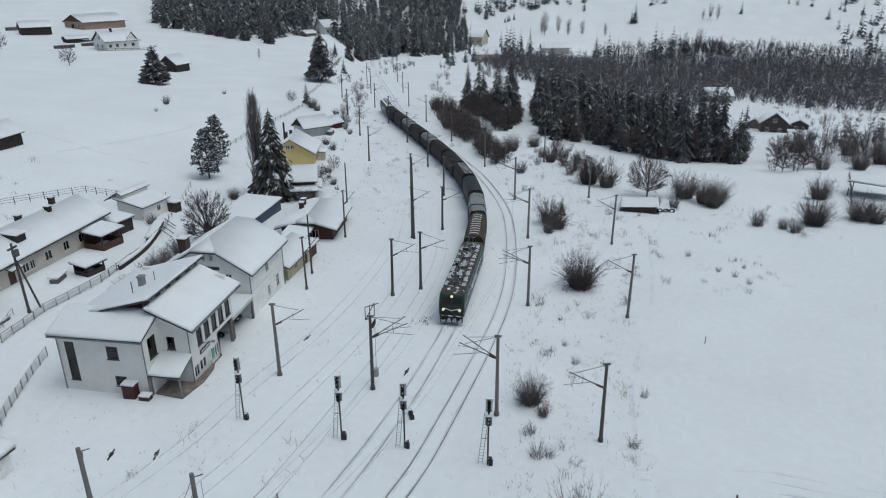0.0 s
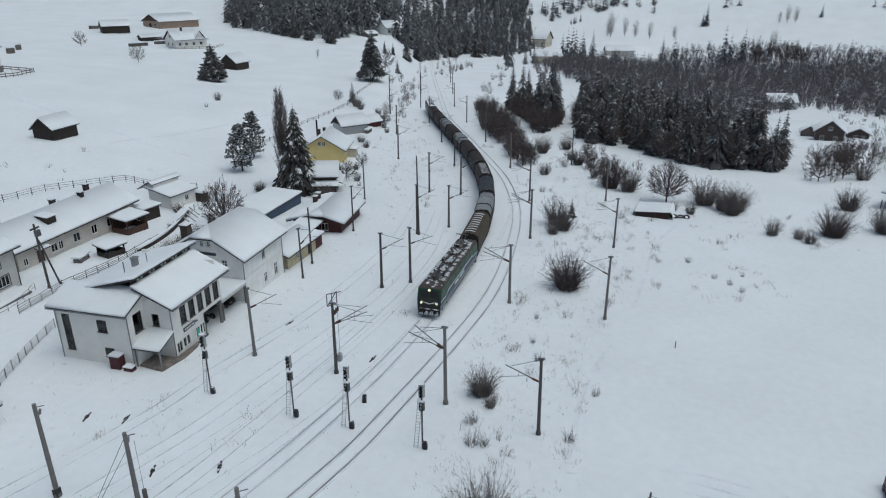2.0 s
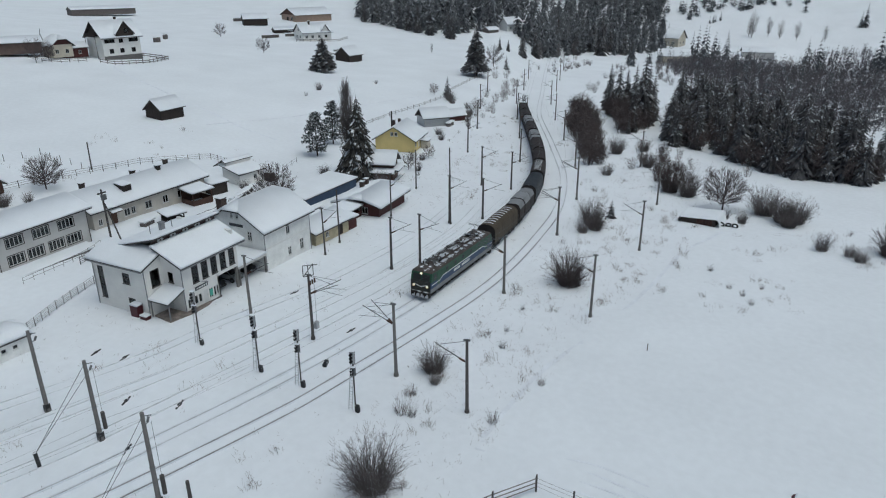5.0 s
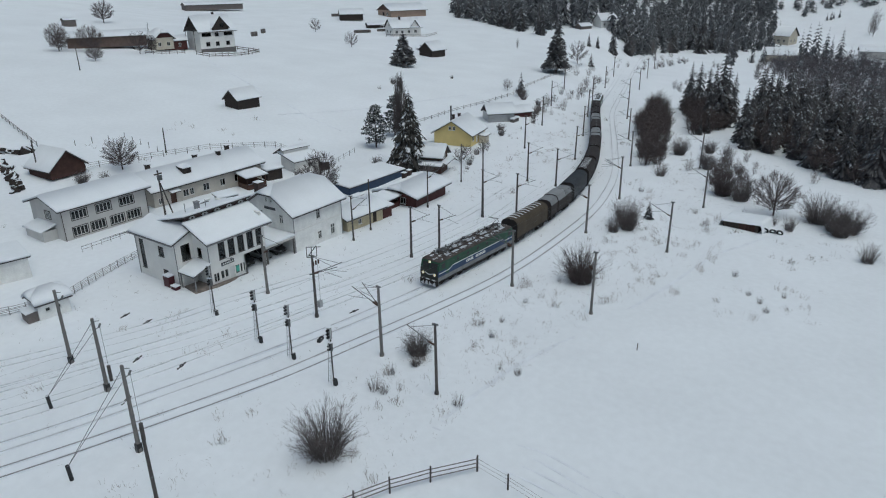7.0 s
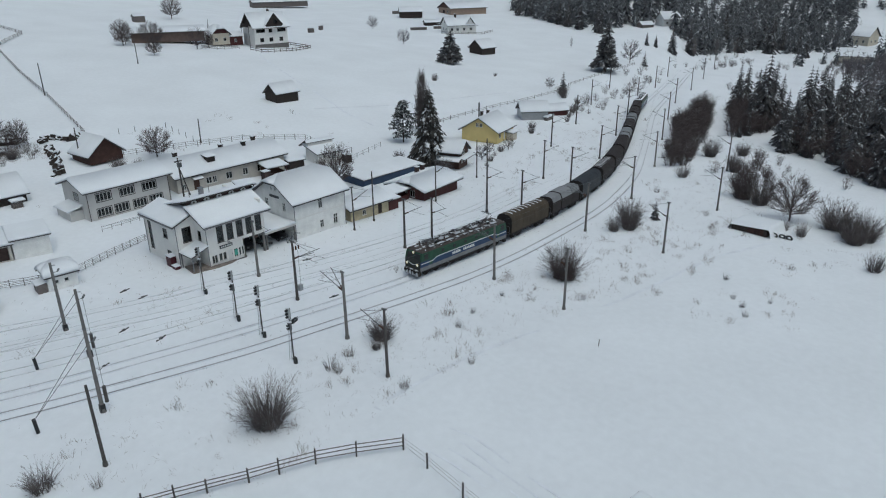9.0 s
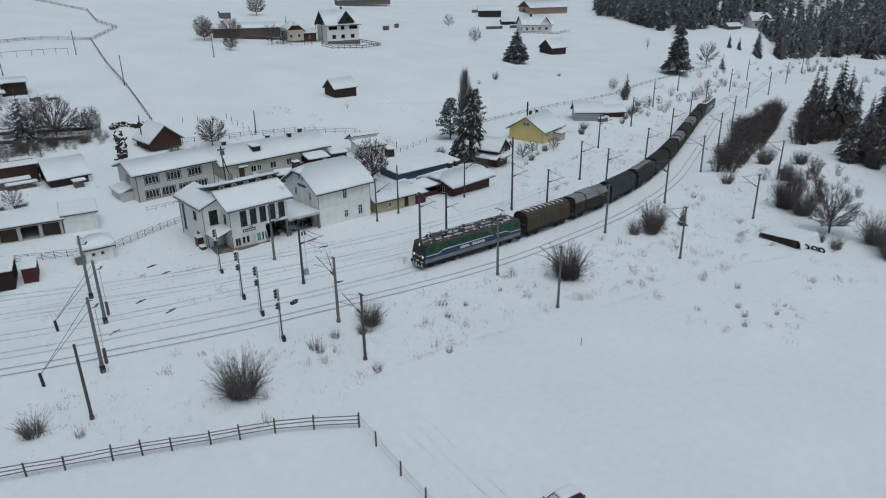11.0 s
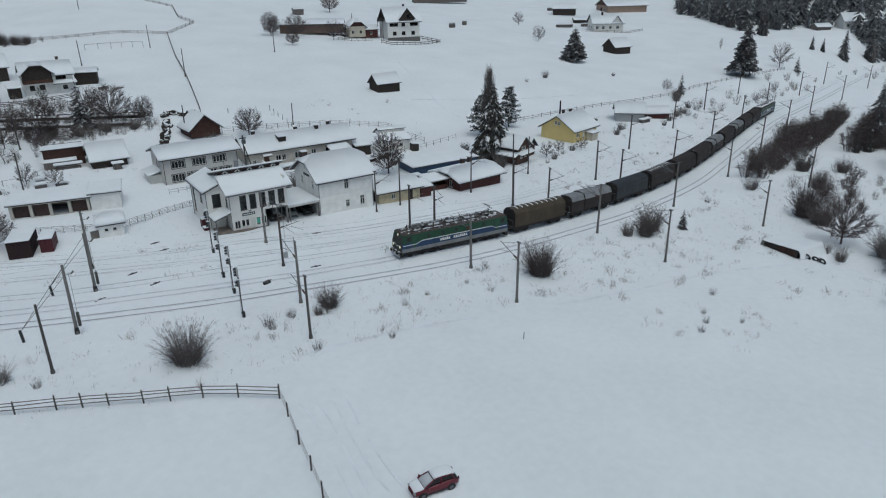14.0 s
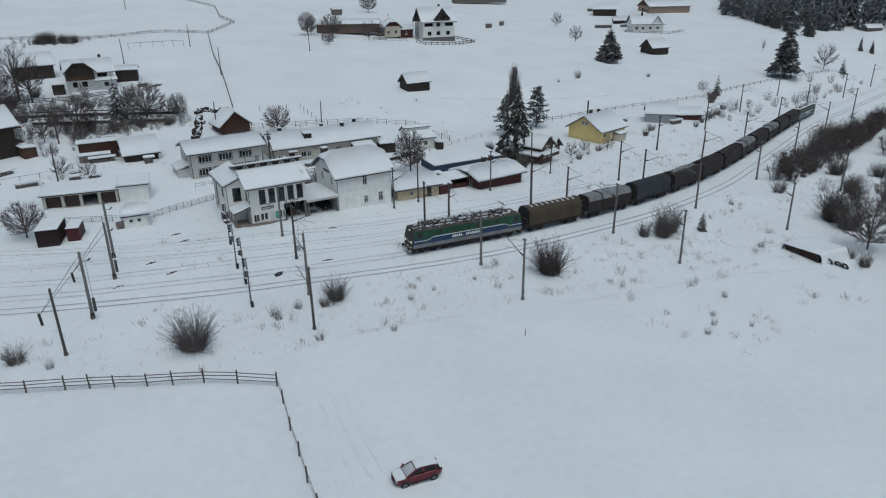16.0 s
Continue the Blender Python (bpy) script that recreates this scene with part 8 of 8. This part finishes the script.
def brush(rng, h, r, stems, twigs, thick, fine=False):
    """A light leafless crown: thin tapered stems that fan out to a rounded top and carry side twigs."""
    V, F = [], []

    def spike(p, q, w, sides=3):
        d = (q - p).normalized()
        a = d.orthogonal().normalized()
        a.rotate(Matrix.Rotation(rng.uniform(0, 3.14), 3, d))
        b = d.cross(a)
        i = len(V)
        for k in range(sides):
            c = 6.283 * k / sides
            V.append((p + (a * math.cos(c) + b * math.sin(c)) * w)[:])
        V.append(q[:])
        F.extend([[i, i + 1, i + 2]] if sides == 2 else [[i, i + 1, i + 3], [i + 1, i + 2, i + 3], [i + 2, i, i + 3]])

    for _ in range(stems):
        a, k = rng.uniform(0, 6.283), math.sqrt(rng.random())
        base = Vector((math.cos(a) * k * r * 0.35, math.sin(a) * k * r * 0.35, -0.2))
        g = k * r * rng.uniform(0.75, 1.1)
        top = Vector((math.cos(a) * g, math.sin(a) * g, h * rng.uniform(0.6, 1.0) * (1 - 0.5 * k * k)))
        mid = base.lerp(top, 0.5) + Vector((rng.gauss(0, 0.06) * r, rng.gauss(0, 0.06) * r, h * 0.04))
        spike(base, mid.lerp(top, 0.3), thick)
        spike(mid, top, thick * 0.6)
        for _ in range(twigs):
            o = base.lerp(mid, rng.uniform(0.3, 1.0)) if rng.random() < 0.45 else mid.lerp(top, rng.uniform(0, 0.9))
            e = o + Vector((rng.gauss(0, 0.9), rng.gauss(0, 0.9), rng.uniform(0.0, 1.0))).normalized() * h * rng.uniform(0.08, 0.22)
            spike(o, e, thick * (0.75 if fine else 0.5), 2 if fine else 3)
    return np.array(V), F


# the leafless wood along the river
BIRCH = [brush(random.Random(90 + i), 9.0, 3.9, 7, 22, 0.085, True) for i in range(4)]
RIVER = [(418.7, 33.6), (454.3, -0.1), (525.1, -50), (588, -58), (617, -121), (612, -181), (592, -299), (430, -312), (262, -170), (286, -132), (306, -113), (276.8, -93.1), (236.3, -69.4), (206.2, -46.4), (208.6, -25.4), (232, -13), (286, -4), (345.1, 17)]
pl = [(BIRCH[rng.randrange(4)], x, y, rng.uniform(0.75, 1.4), rng.uniform(0, 6)) for x, y in scatter(RIVER, 4.9, rng, 3500)]
joined("river_wood", "grey leafless wood along the river", "wood", pl, GREYTWIG)
pl = [(FAR2[rng.randrange(4)], x, y, rng.uniform(0.5, 1.0), rng.uniform(0, 6)) for x, y in scatter(RIVER, 11, rng, 330)]
pl += [(FAR2[rng.randrange(4)], 125 + rng.uniform(0, 40), -90 - rng.uniform(0, 60), rng.uniform(0.4, 0.7), rng.uniform(0, 6)) for _ in range(16)]
joined("river_conifers", "dark conifers mixed into the river wood", "trees", pl, HAZED)
EASTSCRUB = [(107.5, -67.5), (87.1, -64.7), (97, -79.5), (121.7, -96), (192, -137), (260.5, -176.7), (342.8, -204.9), (359.7, -143.6), (302.7, -115.4), (250, -116), (192, -110.8), (137.4, -82.3)]
pl = [(BIRCH[rng.randrange(4)], x, y, rng.uniform(0.3, 0.7), rng.uniform(0, 6)) for x, y in scatter(EASTSCRUB, 8.0, rng, 160)]
SHELTERBELT = [(92, -64), (99, -74), (108, -90), (97, -96), (120, -108), (182, -130), (150, -98), (138, -78), (112, -70)]
pl += [(BIRCH[rng.randrange(4)], x, y, rng.uniform(0.45, 0.85), rng.uniform(0, 6)) for x, y in scatter(SHELTERBELT, 4.2, rng, 90)]
joined("east_scrub", "leafless scrub in the snow beyond the wood", "scrub", pl, TWIG)
# dense thicket beside the line
THICK = [brush(random.Random(95 + i), 8.0, 3.0, 26, 26, 0.055, True) for i in range(4)]
SCRUB = [(84.5, 0.6), (88, -4.2), (106.4, 0.3), (130.4, 7.7), (165.8, 20.6), (187.6, 29.1), (171.1, 28.6), (135.5, 18.1), (113.9, 9.9), (100.2, 4.4)]
pl = [(THICK[rng.randrange(4)], x, y, rng.uniform(0.4, 1.2), rng.uniform(0, 6)) for x, y in scatter(SCRUB, 2.9, rng, 165)]
pl += [(THICK[rng.randrange(4)], x, y, rng.uniform(0.8, 1.3), rng.uniform(0, 6)) for x, y in scatter([(133.6, 1.5), (141.5, -2.5), (153.4, -3.0), (170.5, 0.2), (183.5, 10.1), (172.4, 15.2), (146.8, 3.5)], 2.6, rng, 60)]
pl += [(THICK[rng.randrange(4)], x, y, rng.uniform(0.8, 1.5), rng.uniform(0, 6)) for x, y in scatter(WOOD, 5.0, rng, 110)]
ALDERS = [(74, -20), (80, -17), (90, -15), (104, -13), (106, -17), (92, -22), (80, -27)]
pl += [(THICK[rng.randrange(4)], x, y, rng.uniform(0.45, 0.85), rng.uniform(0, 6)) for x, y in scatter(ALDERS, 4.2, rng, 15)]
joined("thicket", "dense brown leafless thicket beside the railway", "thicket", pl, TWIGDARK)
LIGHT = [brush(random.Random(195 + i), 8.0, 2.8, 13, 18, 0.05, True) for i in range(4)]
LOOSE = [(87.2, -8.6), (113.1, -8), (106.8, -23.7), (96.8, -36.2), (87.1, -30), (82.5, -19.8)]
pl = [(LIGHT[rng.randrange(4)], x, y, rng.uniform(0.25, 0.6), rng.uniform(0, 6)) for x, y in scatter(LOOSE, 5.5, rng, 12)]
for p0, p1, n in (((203.3, 75.3), (401.6, 92.5), 14), ((122.6, 45), (232.1, 70.7), 30), ((291.2, 76.7), (386.6, 74.1), 24), ((197.4, 30.7), (394.4, 55.3), 16), ((417.1, 49.2), (512.1, -1.7), 30), ((282.7, 13.1), (418.7, 36.2), 40)):
    for _ in range(n):
        f = rng.random()
        pl.append((LIGHT[rng.randrange(4)], p0[0] + (p1[0] - p0[0]) * f + rng.uniform(-3, 3), p0[1] + (p1[1] - p0[1]) * f + rng.uniform(-3.5, 3.5), rng.uniform(0.3, 0.7), rng.uniform(0, 6)))
for cx, cy, n, r in ((-35, 97, 30, 3), (-28, 104, 22, 3), (-20, 102, 22, 4), (-42, 122, 20, 4), (-33, 130, 16, 5), (-46, 98, 20, 4), (-26, 118, 14, 4), (-35, 94, 16, 4), (-45, 104, 10, 5), (-35, 230, 34, 5), (-31, 229, 22, 4), (-26, 97, 18, 4), (-18, 97, 18, 4), (-12, 98, 8, 3), (-36, 100, 16, 5), (-30, 90, 8, 4), (-24, 112, 10, 4), (-48, 124, 14, 5), (-47, 136, 12, 4), (-50, 100, 10, 4), (-32, 107, 8, 3), (-40, 82, 6, 3), (-44, 116, 16, 5), (-30, 124, 12, 5), (-38, 108, 14, 5), (-46, 90, 12, 4), (-20, 132, 8, 4)):
    for _ in range(n):
        pl.append((LIGHT[rng.randrange(4)], cx + rng.gauss(0, r), cy + rng.gauss(0, r * 0.6), rng.uniform(0.25, 0.5), rng.uniform(0, 6)))
joined("loose_scrub", "loose leafless scrub along banks and lanes", "scrub", pl, TWIG)

# ---- dry weeds in the snow ----
def weeds():
    rng, V, F = random.Random(9), [], []

    def blade(p, q, w):
        d = Vector(q) - Vector(p)
        a = rng.uniform(0, 6.283)
        side = Vector((math.cos(a), math.sin(a), 0)) * w
        i = len(V)
        V.extend((tuple(Vector(p) - side), tuple(Vector(p) + side), tuple(q)))
        F.append((i, i + 1, i + 2))

    def tuft(x, y, h, n, lean=0.35, twiggy=0.5, spread=0.1):
        """Bent stalks from one root, some of them forked."""
        z = gz(x, y)
        way = rng.uniform(0, 6.283)
        for _ in range(n):
            a, k = way + rng.gauss(0, 1.1), abs(rng.gauss(lean, 0.3))
            l = h * rng.uniform(0.5, 1.1)
            p = Vector((x + rng.gauss(0, spread), y + rng.gauss(0, spread), z - 0.05))
            m = p + Vector((math.cos(a) * k * 0.35, math.sin(a) * k * 0.35, 1)) * l * 0.55
            q = m + Vector((math.cos(a) * k * 1.4, math.sin(a) * k * 1.4, 1)).normalized() * l * 0.5
            w = 0.011 + 0.007 * h
            blade(p, p.lerp(m, 1.2), w)
            blade(p.lerp(m, 0.9), q, w * 0.8)
            while rng.random() < twiggy:
                o = p.lerp(m, rng.uniform(0.4, 1)) if rng.random() < 0.5 else m.lerp(q, rng.random())
                blade(o, o + Vector((rng.gauss(0, 1), rng.gauss(0, 1), rng.uniform(0.3, 1.2))).normalized() * l * 0.35, w * 0.7)

    edge = lambda x: -24.0 if x > 5 else -21.5 - 2.5 * step(-24, 5, x)
    clumps = []
    for x0, x1, ya, yb, n in ((-45, 60, -26, -11, 80), (-30, 12, -23, -11, 26), (-55, 0, -12, 2, 20), (-52, -5, 5, 20, 12), (8, 55, -30, -12, 40), (60, 105, -30, -4, 34), (15, 60, -45, -33, 24), (35, 110, 10, 34, 90), (90, 150, 22, 50, 60), (40, 60, -62, -45, 24), (-10, 40, 76, 100, 14), (20, 60, 62, 92, 8), (-36, -9, 92, 99, 70), (-52, -36, 92, 108, 30), (-46, -20, 60, 72, 16)):
        for _ in range(n):
            clumps.append((rng.uniform(x0, x1), rng.uniform(ya, yb), rng.uniform(0.2, 1.3)))
    for cx, cy, r in clumps:
        if any(abs(cy - y) < 2.0 for y in [min(((p - Vector((cx, cy))).length, p.y) for p in ln[::3])[1] for ln in (NEAR_LINE, TRAIN_LINE)]):
            continue
        if (cx < -26 and cy < -9.6 - (cx + 62) * 0.526) or (cx < 12 and -30 < cy < edge(cx)):
            continue
        big = rng.uniform(0.3, 0.95)
        for _ in range(int(2 + 6 * r)):
            tuft(cx + rng.gauss(0, r * 0.9), cy + rng.gauss(0, r * 0.6), big * rng.uniform(0.4, 1.2), rng.randrange(2, 6), 0.7, 0.5, 0.2)
        if rng.random() < 0.35:
            tuft(cx, cy, rng.uniform(0.7, 1.4), rng.randrange(8, 16), 0.9, 0.8, 0.3)
    for _ in range(2600):
        x, y = rng.uniform(-55, 110), rng.choice((rng.uniform(-26, -9), rng.uniform(-26, -9), rng.uniform(14, 34), rng.uniform(-26, 34)))
        if (x > -26 or y > -9.6 - (x + 62) * 0.526) and (x > 12 or y > edge(x)):
            tuft(x, y, rng.uniform(0.2, 0.6), rng.randrange(2, 5), 1.0, 0.4, 0.2)
    me = bpy.data.meshes.new("dry_weeds")
    me.from_pydata(V, [], F)
    me.materials.append(WEED)
    tagged(new("dry_weeds", me), "dry brown weeds poking through the snow", "weeds", kind="stuff")


weeds()


# ---- the far line across the valley: posts and a cable ----
far_pts = [(418.7, 36.2), (488.1, -6.4), (531.9, -41.1), (553.6, -83.4), (559.1, -135.5), (563.3, -181.7), (567.3, -226.2)]
for x, y in far_pts:
    t = thing("far_mast", "slim grey railway mast across the valley", "mast", pose(x, y, gz(x, y)), "far railway masts")
    part("post", tube(B(), (0, 0, -0.3), (0, 0, 7.4), 0.18, 0.13, n=6), CONCRETE, t)
    part("arm", tube(B(), (0, 0, 6.8), (2.6, 0.4, 7.0), 0.07, 0.06, n=5), STEEL, t)
